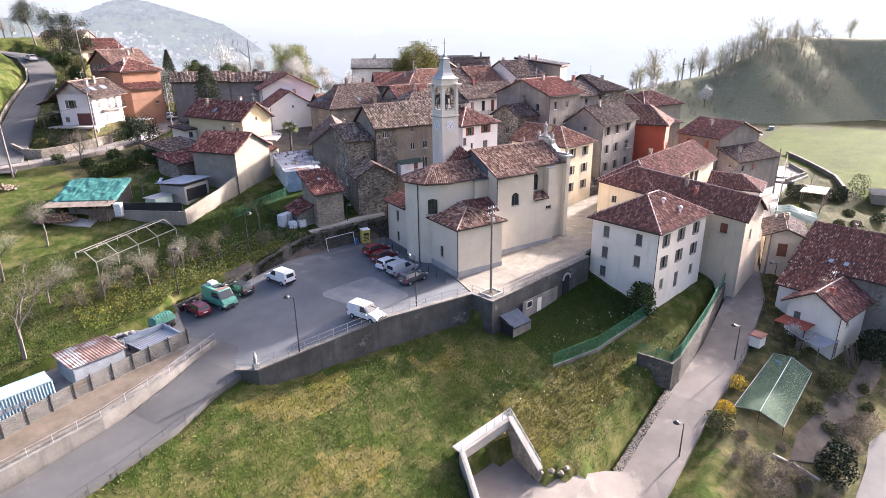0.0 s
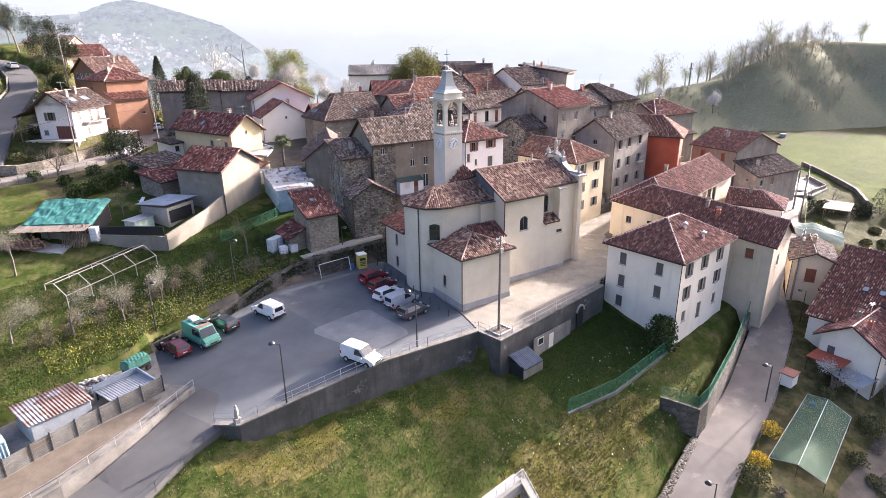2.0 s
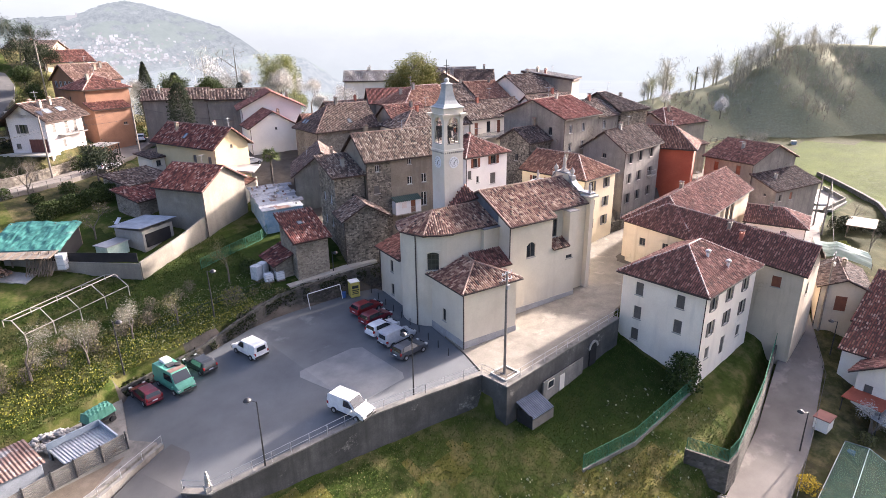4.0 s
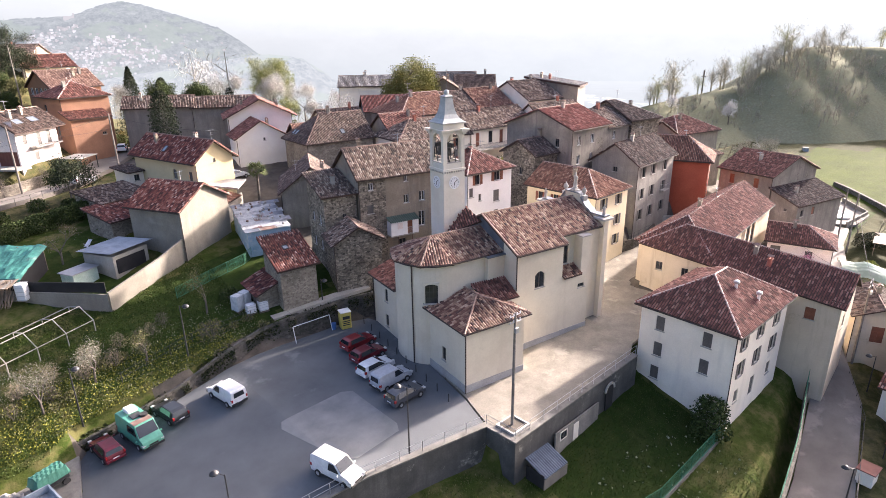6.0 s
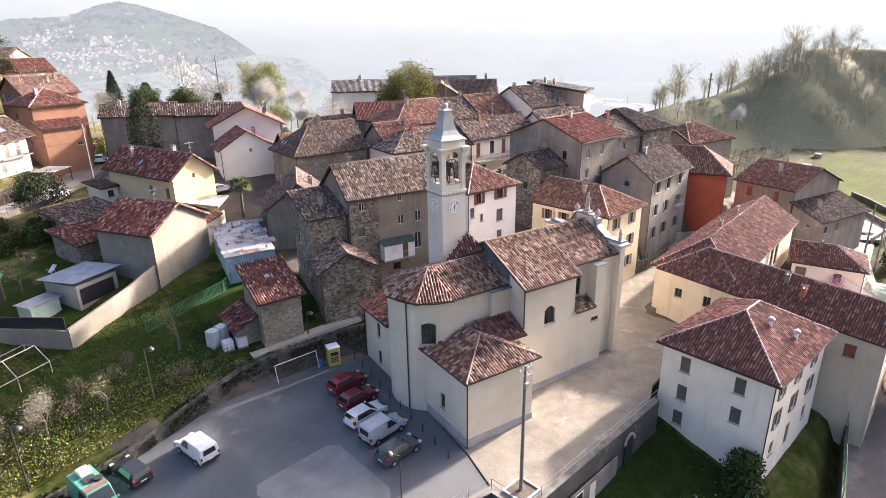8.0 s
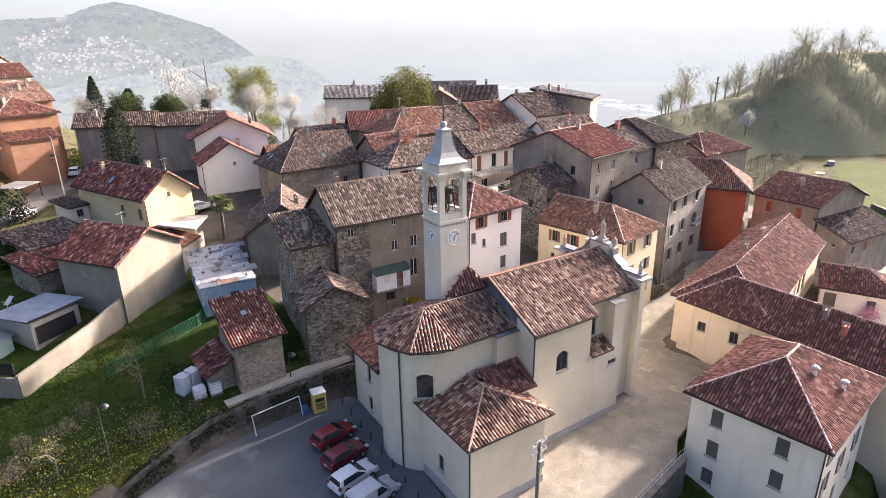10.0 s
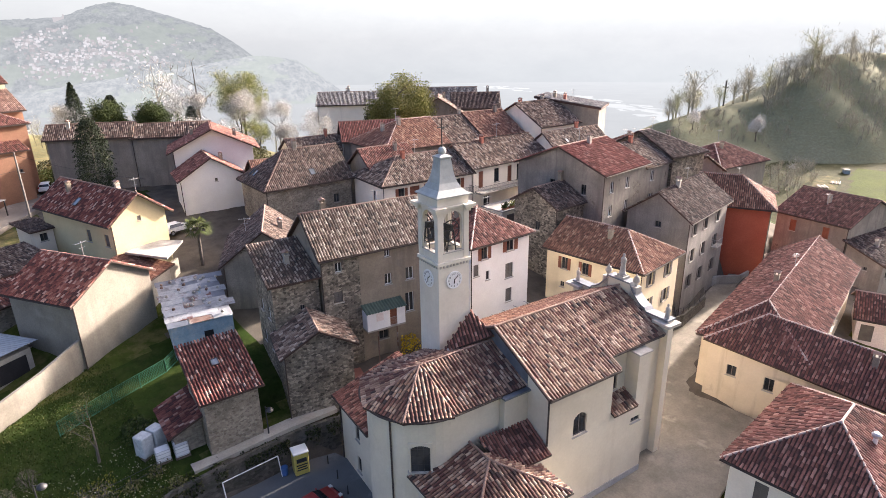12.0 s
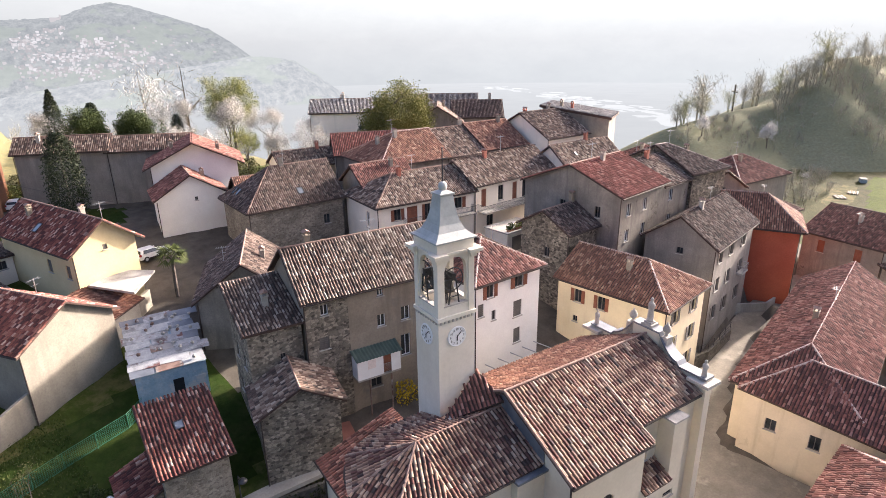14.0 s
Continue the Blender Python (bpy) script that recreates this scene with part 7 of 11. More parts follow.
# ---- vehicles ----
def paint(name, col, rough=0.3):
    m, nt, ln, b = nodes_of(name, rough)
    n = noise_node(nt, ln, 2.5, 6, 0.7, "World")
    r = ramp(nt, [(0.35, tuple(c * 0.8 for c in col)), (0.65, col)])
    ln.new(n.outputs[0], r.inputs[0])
    ln.new(r.outputs[0], b.inputs["Base Color"])
    b.inputs["Coat Weight"].default_value = 0.4
    return m


P_WHITE, P_RED, P_DRED = paint("white_car_paint", (0.78, 0.78, 0.78)), paint("red_car_paint", (0.24, 0.022, 0.025)), paint("dark_red_car_paint", (0.16, 0.015, 0.025))
P_BLACK, P_SILVER, P_GREEN, P_GREY = paint("black_car_paint", (0.02, 0.022, 0.025)), paint("silver_car_paint", (0.45, 0.47, 0.5)), paint("sea_green_van_paint", (0.09, 0.33, 0.23), 0.5), paint("charcoal_car_paint", (0.07, 0.075, 0.085))
RUBBER = mottled("tyre_rubber", (0.018, 0.018, 0.018), (0.03, 0.03, 0.03), 3, 20)
CARGLASS = paint("car_glass", (0.02, 0.025, 0.03), 0.06)
LAMPGLASS = paint("headlamp_glass", (0.6, 0.6, 0.58), 0.15)
TAILGLASS = paint("tail_lamp_glass", (0.35, 0.02, 0.02), 0.2)
RUST = mottled("rusty_sheet", (0.13, 0.075, 0.058), (0.25, 0.165, 0.135), 0.9, 10, 0.85, spots=((0.3, 0.29, 0.28), 0.5))


def loft(profile, bev=0.05):
    """A body from rows of (x, z, half width) round its side outline."""
    bm = bmesh.new()
    a = [bm.verts.new((x, -w, z)) for x, z, w in profile]
    b = [bm.verts.new((x, w, z)) for x, z, w in profile]
    n = len(profile)
    for i in range(n):
        bm.faces.new((a[i], a[(i + 1) % n], b[(i + 1) % n], b[i]))
    bm.faces.new(a[::-1])
    bm.faces.new(b)
    bmesh.ops.recalc_face_normals(bm, faces=bm.faces[:])
    bmesh.ops.bevel(bm, geom=bm.edges[:], offset=bev, segments=2, affect="EDGES", profile=0.6)
    return bm


def quad_plate(pts, thick=0.012):
    bm = bmesh.new()
    vs = [Vector(p) for p in pts]
    n = (vs[1] - vs[0]).cross(vs[2] - vs[0]).normalized() * thick
    top, low = [bm.verts.new(v + n) for v in vs], [bm.verts.new(v - n) for v in vs]
    k = len(vs)
    bm.faces.new(top)
    bm.faces.new(low[::-1])
    for i in range(k):
        bm.faces.new((top[i], low[i], low[(i + 1) % k], top[(i + 1) % k]))
    return bm


SHAPES = {
    "hatchback": dict(body=[(-1.95, 0.32, 0.8), (-1.98, 0.75, 0.86), (-1.9, 0.98, 0.84), (-1.72, 1.38, 0.64), (-1.3, 1.47, 0.6), (0.05, 1.46, 0.6), (0.85, 1.0, 0.78), (1.6, 0.86, 0.8), (1.92, 0.68, 0.8), (1.95, 0.32, 0.78)], screen=((0.12, 1.43, 0.56), (0.8, 1.03, 0.7)), rear=((-1.74, 1.36, 0.56), (-1.89, 1.02, 0.72)), side=((-1.55, 1.02, 0.835), (0.62, 1.02, 0.795), (-0.02, 1.4, 0.625), (-1.4, 1.4, 0.625)), wheels=(-1.25, 1.22)),
    "van": dict(body=[(-2.15, 0.34, 0.85), (-2.18, 0.9, 0.9), (-2.12, 1.72, 0.78), (-1.9, 1.84, 0.74), (0.35, 1.82, 0.72), (1.05, 1.12, 0.8), (1.8, 0.95, 0.82), (2.12, 0.72, 0.82), (2.15, 0.34, 0.8)], screen=((0.42, 1.76, 0.66), (1.02, 1.18, 0.74)), rear=((-2.15, 1.6, 0.5), (-2.19, 1.15, 0.55)), side=((-0.2, 1.14, 0.875), (0.85, 1.14, 0.83), (0.3, 1.7, 0.755), (-0.15, 1.7, 0.775)), wheels=(-1.35, 1.3)),
    "camper": dict(body=[(-2.35, 0.4, 0.95), (-2.4, 0.9, 1.0), (-2.35, 2.25, 0.9), (-2.2, 2.35, 0.88), (1.15, 2.35, 0.86), (1.75, 1.3, 0.92), (2.25, 1.05, 0.92), (2.35, 0.8, 0.92), (2.35, 0.4, 0.9)], screen=((1.22, 2.22, 0.78), (1.74, 1.36, 0.86)), rear=((-2.37, 2.0, 0.6), (-2.4, 1.5, 0.65)), side=((-0.1, 1.4, 0.965), (1.4, 1.4, 0.95), (1.1, 2.05, 0.9), (-0.1, 2.05, 0.91)), wheels=(-1.45, 1.45)),
}


def vehicle(kind, label, x, y, z, heading, mat, name="car", plate=True):
    s = SHAPES[kind]
    car = empty(name, pose(x, y, z, 0, 0, heading) @ Matrix.Scale(1.07, 4), label, "van" if kind != "hatchback" else "car")
    part("body", loft(s["body"]), mat, car, smooth_faces=False)
    (x0, z0, w0), (x1, z1, w1) = s["screen"]
    part("windscreen", quad_plate([(x0, -w0, z0), (x1, -w1, z1), (x1, w1, z1), (x0, w0, z0)], 0.03), CARGLASS, car)
    (x0, z0, w0), (x1, z1, w1) = s["rear"]
    part("rear_window", quad_plate([(x0, w0, z0), (x1, w1, z1), (x1, -w1, z1), (x0, -w0, z0)], 0.03), CARGLASS, car)
    for sg in (-1, 1):
        part("side_window", quad_plate([(px, sg * pw, pz) for px, pz, pw in s["side"]], 0.03), CARGLASS, car)
    xe = max(p[0] for p in s["body"])
    xr = min(p[0] for p in s["body"])
    w = max(p[2] for p in s["body"])
    for sg in (-1, 1):
        part("headlight", bevelled(boxes((xe - 0.32, sg * (w - 0.2) - 0.16, 0.66, xe + 0.0, sg * (w - 0.2) + 0.16, 0.84)), 0.03), LAMPGLASS, car)
        part("tail_light", bevelled(boxes((xr - 0.03, sg * (w - 0.12) - 0.09, 0.75, xr + 0.2, sg * (w - 0.12) + 0.07, 1.05)), 0.02), TAILGLASS, car)
        part("mirror", bevelled(boxes((s["screen"][1][0] - 0.2, sg * (w + 0.1) - 0.1, 1.0, s["screen"][1][0] - 0.08, sg * (w + 0.1) + 0.08, 1.16)), 0.03), mat, car)
        part("sill", boxes((s["wheels"][0] + 0.4, sg * (w - 0.01) - 0.03, 0.34, s["wheels"][1] - 0.4, sg * (w - 0.01) + 0.03, 0.46)), RUBBER, car)
        for wx in s["wheels"]:
            t = bmesh.new()
            tube(t, (wx, sg * (w - 0.2), 0.32), (wx, sg * (w + 0.02), 0.32), 0.32, n=20)
            wheel = part("wheel", t, RUBBER, car)
            r = bmesh.new()
            tube(r, (wx, sg * (w - 0.02), 0.32), (wx, sg * (w + 0.03), 0.32), 0.2, 0.17, n=14)
            part("rim", r, METAL, wheel)
    part("bumper", bevelled(boxes((xe - 0.1, -w + 0.06, 0.34, xe + 0.04, w - 0.06, 0.56)), 0.03), RUBBER if kind != "hatchback" else mat, car)
    part("rear_bumper", bevelled(boxes((xr - 0.06, -w + 0.06, 0.36, xr + 0.08, w - 0.06, 0.6)), 0.03), RUBBER if kind != "hatchback" else mat, car)
    part("grille", boxes((xe - 0.02, -0.4, 0.6, xe + 0.02, 0.4, 0.76)), RUBBER, car)
    part("number_plate", boxes((xr - 0.075, -0.25, 0.62, xr - 0.062, 0.25, 0.73)), WHITEPAINT, car)
    return car


pz = lambda x, y: float(park_z(x, y)) + 0.02
for kind, label, x, y, hd, mat, nm in (
        ("van", "white delivery van parked by the car park railing", 37.1, 52.8, -77, P_WHITE, "delivery_van"),
        ("van", "small white delivery van parked on the asphalt", 35.5, 70.6, 98, P_WHITE, "delivery_van"),
        ("hatchback", "black hatchback parked against the bank wall", 30.4, 72.6, 100, P_BLACK, "car"),
        ("camper", "old sea-green camper van with a cluttered rusty roof", 27.2, 71.6, -81, P_GREEN, "camper_van"),
        ("hatchback", "dark red hatchback parked beside the camper", 24.3, 72.2, 96, P_DRED, "car"),
        ("hatchback", "bright red hatchback parked below the church", 51.4, 69.4, 2, P_RED, "car"),
        ("hatchback", "dark red hatchback parked in the row", 50.6, 66.4, 3, P_DRED, "car"),
        ("hatchback", "white hatchback parked in the row", 49.5, 63.6, 2, P_WHITE, "car"),
        ("van", "silver small van parked in the row", 49.3, 60.6, 2, P_SILVER, "delivery_van"),
        ("hatchback", "charcoal hatchback parked in the row", 48.4, 57.3, 2, P_GREY, "car")):
    v = vehicle(kind, label, x, y, pz(x, y), hd, mat, nm)
    if kind == "camper":
        part("roof_box", bevelled(boxes((-1.9, -0.35, 2.36, -0.9, 0.55, 2.75)), 0.08), WHITEPAINT, v, "white plastic roof box")
        part("roof_panel", boxes((-0.75, -0.4, 2.36, 0.1, 0.5, 2.44)), DARKMETAL, v)
        tt = bmesh.new()
        lathe(tt, [(0.2, 2.36), (0.33, 2.36), (0.33, 2.56), (0.2, 2.56)], 16, (0.2, 0.5, 0))
        part("spare_wheel", tt, RUBBER, v)
        part("cab_roof", boxes((0.35, -0.82, 2.352, 1.12, 0.82, 2.37)), RUST, v, "rusty cab roof")
v = vehicle("hatchback", "white hatchback parked on the climbing upper road", 32.4, 185.4, 27.0, 96, P_WHITE, "car")

v = vehicle("hatchback", "silver car parked in the lane beside the evergreen tree", 39.6, 130.6, 12.2, 28, P_SILVER, "car")
v = vehicle("hatchback", "pale car parked between the upper houses", 51.8, 150.0, 13.7, 70, P_WHITE, "car")
v = vehicle("hatchback", "white car parked behind the yellow house", 60.5, 117.0, gz(60.5, 117) + 0.1, 10, P_WHITE, "car")

# ---- lamps, poles and cables ----
def street_lamp(x, y, z, h, ang, label):
    o = empty("street_lamp", pose(x, y, z, 0, 0, ang), label, "street lamp", "street lamps")
    b = bmesh.new()
    tube(b, (0, 0, -0.4), (0, 0, h), 0.09, 0.05, 8)
    part("pole", b, DARKMETAL, o)
    b = bmesh.new()
    tube(b, (0, 0, h - 0.1), (0.7, 0, h + 0.12), 0.035, n=6)
    part("arm", b, DARKMETAL, o)
    b = bmesh.new()
    lathe(b, [(0.06, 0.22), (0.2, 0.16), (0.34, 0.0), (0.36, -0.06), (0.3, -0.1)][::-1], 14, (0.8, 0, h + 0.05))
    head = part("lamp_head", b, DARKMETAL, o, smooth_faces=True)
    b = bmesh.new()
    lathe(b, [(0.12, -0.2), (0.27, -0.14), (0.29, -0.1)], 14, (0.8, 0, h + 0.05))
    part("diffuser", b, LAMPGLASS, head, smooth_faces=True)
    return o


street_lamp(27.9, 52.9, pz(28, 53), 6.9, 130, "slim black street lamp beside the car park railing")
street_lamp(43.0, 50.4, pz(43, 50.4), 7.0, 130, "slim black street lamp beside the car park railing")
street_lamp(23.4, 75.4, 0.4, 6.0, -60, "slim black street lamp on the garden bank")
street_lamp(34.5, 77.2, 2.8, 5.6, -60, "slim black street lamp on the garden bank")
street_lamp(75.0, 23.2, -9.0, 4.6, 130, "black street lamp at the edge of the lane")
street_lamp(55.4, 21.0, -12.9, 4.7, 130, "black street lamp at the edge of the lane")
street_lamp(96.5, 26.2, -7.2, 4.8, 130, "black street lamp beside the upper lane")
street_lamp(51.6, 77.0, 2.0, 4.4, -90, "black street lamp by the stone steps")

WOODPOLE = mottled("grey_timber_pole", (0.14, 0.125, 0.11), (0.24, 0.215, 0.19), 2, 20)


def utility_pole(x, y, z, h, label, gear=True, mat=None):
    o = empty("utility_pole", pose(x, y, z), label, "utility pole", "utility poles")
    b = bmesh.new()
    tube(b, (0, 0, -0.6), (0, 0, h), 0.17, 0.11, 10)
    part("mast", b, mat or WOODPOLE, o)
    if gear:
        for k, zz in enumerate((h - 0.25, h - 0.9)):
            b = bmesh.new()
            tube(b, (-0.75, 0.1 * k, zz), (0.75, -0.1 * k, zz), 0.04, n=6)
            part("crossarm", b, METAL, o)
            for xx in (-0.65, -0.2, 0.25, 0.68):
                b = bmesh.new()
                lathe(b, [(0.02, 0.0), (0.06, 0.06), (0.045, 0.12), (0.06, 0.18), (0.02, 0.24)], 8, (xx, 0, zz))
                part("insulator", b, WHITEPAINT, o)
        part("junction_box", boxes((-0.2, -0.3, h - 1.9, 0.2, -0.1, h - 1.4)), METAL, o)
    return o


utility_pole(52.4, 46.5, -0.2, 12.0, "tall grey utility pole with crossarms in a planter")
utility_pole(100.8, 29.0, -7.0, 12.5, "grey utility pole beside the lane")
utility_pole(14.8, 122.5, 9.6, 10.6, "timber utility pole beside the upper road", False)
utility_pole(30.8, 131.8, 12.0, 10.5, "timber utility pole beside the garden", False)
utility_pole(46.2, 133.6, 12.4, 10.6, "timber utility pole beside the upper lane", False)
utility_pole(38.6, 163.0, 18.0, 16.5, "tall timber utility pole among the upper houses", False)


def cable(p, q, sag, label="thin grey overhead cable between poles", r=0.02):
    p, q = Vector(p), Vector(q)
    b = bmesh.new()
    pts = [p.lerp(q, k / 14) - Vector((0, 0, sag * 4 * (k / 14) * (1 - k / 14))) for k in range(15)]
    side = Vector((-(q - p).y, (q - p).x, 0)).normalized() * r
    rings = [[b.verts.new(c + e) for e in (side, Vector((0, 0, r)), -side, Vector((0, 0, -r)))] for c in pts]
    for m, n in zip(rings[:-1], rings[1:]):
        for k in range(4):
            b.faces.new((m[k], m[(k + 1) % 4], n[(k + 1) % 4], n[k]))
    b.faces.new(rings[0][::-1])
    b.faces.new(rings[-1])
    bmesh.ops.recalc_face_normals(b, faces=b.faces[:])
    tagged(part("overhead_cable", b, DARKMETAL), label, "cable", "overhead cables")


cable((14.8, 122.5, 19.6), (46.2, 133.6, 22.6), 0.9)
cable((30.8, 131.8, 20.6), (46.2, 133.6, 20.4), 0.5)
cable((14.8, 122.5, 20.0), (-20, 116, 20.0), 0.9)
cable((14.8, 122.5, 19.0), (30.8, 131.8, 20.4), 0.6)
cable((46.2, 133.6, 22.6), (56, 112, 20.8), 0.5)
cable((101, 29, 5.0), (112, 40, 4.5), 0.4)
cable((101, 29, 4.6), (94, 30, 5.0), 0.2)

# ---- railings and fences ----
def railing(name, pts, h, gap, rails, mat, label, mesh_mat=None, cell=0.22, r=0.03):
    """A fence along points (x, y, z): each post and rail a part; an optional wire mesh between them."""
    f = empty(name, pose(*pts[0]), label, "fence")
    inv = f.matrix_world.inverted()
    V, F, n0 = [], [], 0
    for a, b in zip(pts[:-1], pts[1:]):
        a, b = inv @ Vector(a), inv @ Vector(b)
        n = max(1, round((b - a).length / gap))
        for k in range(n + (1 if b is not None else 0)):
            p = a.lerp(b, k / n)
            bm = bmesh.new()
            tube(bm, p - Vector((0, 0, 0.1)), p + Vector((0, 0, h)), r, n=6)
            part("post", bm, mat, f)
        for z in rails:
            bm = bmesh.new()
            tube(bm, a + Vector((0, 0, z)), b + Vector((0, 0, z)), r * 0.7, n=5)
            part("rail", bm, mat, f)
        if mesh_mat:
            L = (b - a).length
            t = 0.012
            for k in range(int(L / cell)):
                p = a.lerp(b, (k + 0.5) * cell / L)
                d = (b - a).normalized() * t
                V += [p - d, p + d, p + d + Vector((0, 0, h)), p - d + Vector((0, 0, h))]
            for z in np.arange(0.05, h, cell):
                V += [a + Vector((0, 0, z - t)), b + Vector((0, 0, z - t)), b + Vector((0, 0, z + t)), a + Vector((0, 0, z + t))]
    if V:
        big_mesh("wire_mesh", np.array([tuple(v) for v in V]), np.arange(len(V)).reshape(-1, 4), mesh_mat, f)
    return f


GREENWIRE = mottled("green_wire", (0.03, 0.16, 0.09), (0.05, 0.22, 0.13), 1, 10, 0.6)
edge_top = [(x, y, float(park_z(x, y)) + 0.36) for x, y in PARK_EDGE[1:]]
mid = [edge_top[1]]
for k in range(1, 5):
    x, y = 23.4 + (50.8 - 23.4) * k / 4, 53.9 + (48.3 - 53.9) * k / 4
    mid.append((x, y, float(park_z(x, y)) + 0.36))
railing("railing", [edge_top[0]] + mid + edge_top[3:], 1.05, 2.0, (0.5, 1.05), METAL, "thin galvanised railing on the retaining wall")
railing("mesh_fence", [(x, y, gz(x, y) + 0.4) for x, y in ((52.6, 36.4), (56.0, 35.7), (60.0, 34.9), (66.0, 34.7), (73.2, 34.5))], 1.7, 2.2, (0.1, 1.7), GREENWIRE, "green wire mesh garden fence on a low wall", GREENWIRE, 0.12)
railing("mesh_fence", [(64.8, 27.1, -7.2), (66.6, 26.95, -6.9), (78.0, 28.7, -5.9), (90.0, 31.3, -5.3)], 1.7, 2.2, (0.1, 1.7), GREENWIRE, "green wire mesh fence above the lane", GREENWIRE, 0.11)
railing("mesh_fence", [(62.4, 30.5, -6.2), (64.8, 27.1, -7.2)], 1.4, 2.2, (0.1, 1.4), GREENWIRE, "green wire mesh fence on the garden wall", GREENWIRE, 0.12)
railing("mesh_fence", [(22.7, 63.2, -1.9), (16.5, 60.7, -2.5), (9.0, 58.4, -3.2), (0.5, 57.2, -3.9), (-12, 55.6, -4.9)], 1.0, 2.4, (1.0,), METAL, "light wire fence on the concrete road wall")
railing("wire_fence", [(67.5, 21.2, -10.6), (76.5, 22.6, -8.9), (90.0, 25.0, -8.2), (97.5, 28.5, -7.0)], 1.1, 2.0, (0.5, 1.1), DARKMETAL, "thin dark fence beside the lane")
railing("railing", [(13.0, 124.6, 10.5), (22.4, 124.8, 10.9), (31.0, 126.8, 11.3), (36.4, 129.4, 11.8)], 1.1, 2.2, (0.5, 1.1), DARKMETAL, "dark railing beside the upper road")

# bollards along the church
bol = bmesh.new()
tube(bol, (0, 0, -0.2), (0, 0, 0.9), 0.06, 0.05, 8)
b0 = tagged(part("bollard", bol, DARKMETAL), "thin dark iron bollard beside the church", "bollard", "bollards by the church")
b0.matrix_world = pose(55.2, 73.4, pz(55, 73))
for k in range(1, 10):
    x, y = 55.2 - 4.0 * k / 9, 73.4 - 19.6 * k / 9
    copy_thing(b0, pose(x, y, pz(x, y)))

# statue on the wall corner, one plain mesh
st = bmesh.new()
box(st, -0.3, -0.3, 0, 0.3, 0.3, 0.55)
lathe(st, [(0.22, 0.55), (0.24, 0.7), (0.19, 1.1), (0.22, 1.4), (0.15, 1.6), (0.08, 1.66), (0.12, 1.78), (0.1, 1.92), (0.03, 1.98)], 12)
s0 = tagged(part("statue", st, STONE_TRIM, smooth_faces=False), "pale weathered stone statue on the retaining wall corner", "statue")
s0.matrix_world = pose(23.3, 54.2, float(park_z(23.3, 54.2)) + 0.34)

# planter round the pole
pb = empty("planter", pose(52.4, 46.4, 0), "low stone planter with shrubs round the pole", "planter")
part("kerb", boxes((-1.2, -1.1, -0.5, 1.2, -0.9, 0.3), (-1.2, 0.9, -0.5, 1.2, 1.1, 0.3), (-1.2, -0.9, -0.5, -1.0, 0.9, 0.3), (1.0, -0.9, -0.5, 1.2, 0.9, 0.3)), STONE_TRIM, pb)
part("soil", boxes((-1.0, -0.9, -0.5, 1.0, 0.9, 0.2)), EARTH, pb)

# clothes bank and bin
YELLOWPAINT = paint("yellow_bin_paint", (0.62, 0.5, 0.12), 0.5)
cb = empty("clothes_bank", pose(53.0, 74.4, pz(53, 74.4), 0, 0, -16), "pale yellow metal collection bin with a dark printed front", "collection bin")
part("body", bevelled(boxes((-0.65, -0.6, 0, 0.65, 0.6, 2.2)), 0.05), YELLOWPAINT, cb)
part("lid", bevelled(boxes((-0.7, -0.65, 2.2, 0.7, 0.65, 2.34)), 0.04), WHITEPAINT, cb)
part("chute", boxes((-0.45, -0.64, 1.35, 0.45, -0.6, 1.75)), DARKMETAL, cb)
for zz, w in ((1.0, 0.5), (0.75, 0.42), (0.5, 0.48)):
    part("print_bar", boxes((-w, -0.612, zz, w, -0.604, zz + 0.13)), DARKMETAL, cb)
bb = bmesh.new()
lathe(bb, [(0.26, 0), (0.3, 0.1), (0.32, 0.8), (0.3, 0.85)], 14)
ob = tagged(part("barrel", bb, paint("blue_plastic", (0.05, 0.13, 0.33), 0.4)), "blue plastic barrel beside the bin", "barrel")
ob.matrix_world = pose(51.7, 75.0, pz(51.7, 75))

# ---- yard beside the road ----
tagged(slab_poly("yard", YARD, yard_z, CONCRETE_OLD, 0.5), "pale concrete yard beside the road", "yard", kind="structure")
tagged(slab_poly("earth_strip", [(19.6, 63.9), (16.2, 61.6), (9.0, 59.3), (0.5, 58.1), (-12, 56.5), (-12, 60.2), (1.5, 61.8), (8.0, 63.2), (14.0, 64.0)], yard_z, EARTHPALE, 0.1, 4, 0.06), "strip of bare brown earth behind the wall", "earth", kind="structure")


def corrugated(w, h, wave=0.2, depth=0.05, thick=0.01):
    """A ribbed sheet in its own xz plane."""
    n = max(2, int(w / wave) * 4)
    V, F = [], []
    for k in range(n + 1):
        x = w * k / n
        y = depth * (0.5 if (k % 4) in (1, 2) else -0.5)
        V += [(x, y, 0), (x, y, h), (x, y + thick, h), (x, y + thick, 0)]
    for k in range(n):
        a = k * 4
        for j in range(4):
            F.append((a + j, a + 4 + j, a + 4 + (j + 1) % 4, a + (j + 1) % 4))
    return V, F


BLUEGREY = mottled("pale_blue_container_paint", (0.22, 0.32, 0.37), (0.32, 0.42, 0.47), 0.5, 9, 0.7, spots=((0.37, 0.39, 0.39), 0.6))
STEELGREY = mottled("blue_grey_shed_paint", (0.2, 0.25, 0.29), (0.3, 0.35, 0.39), 0.6, 9, 0.6)


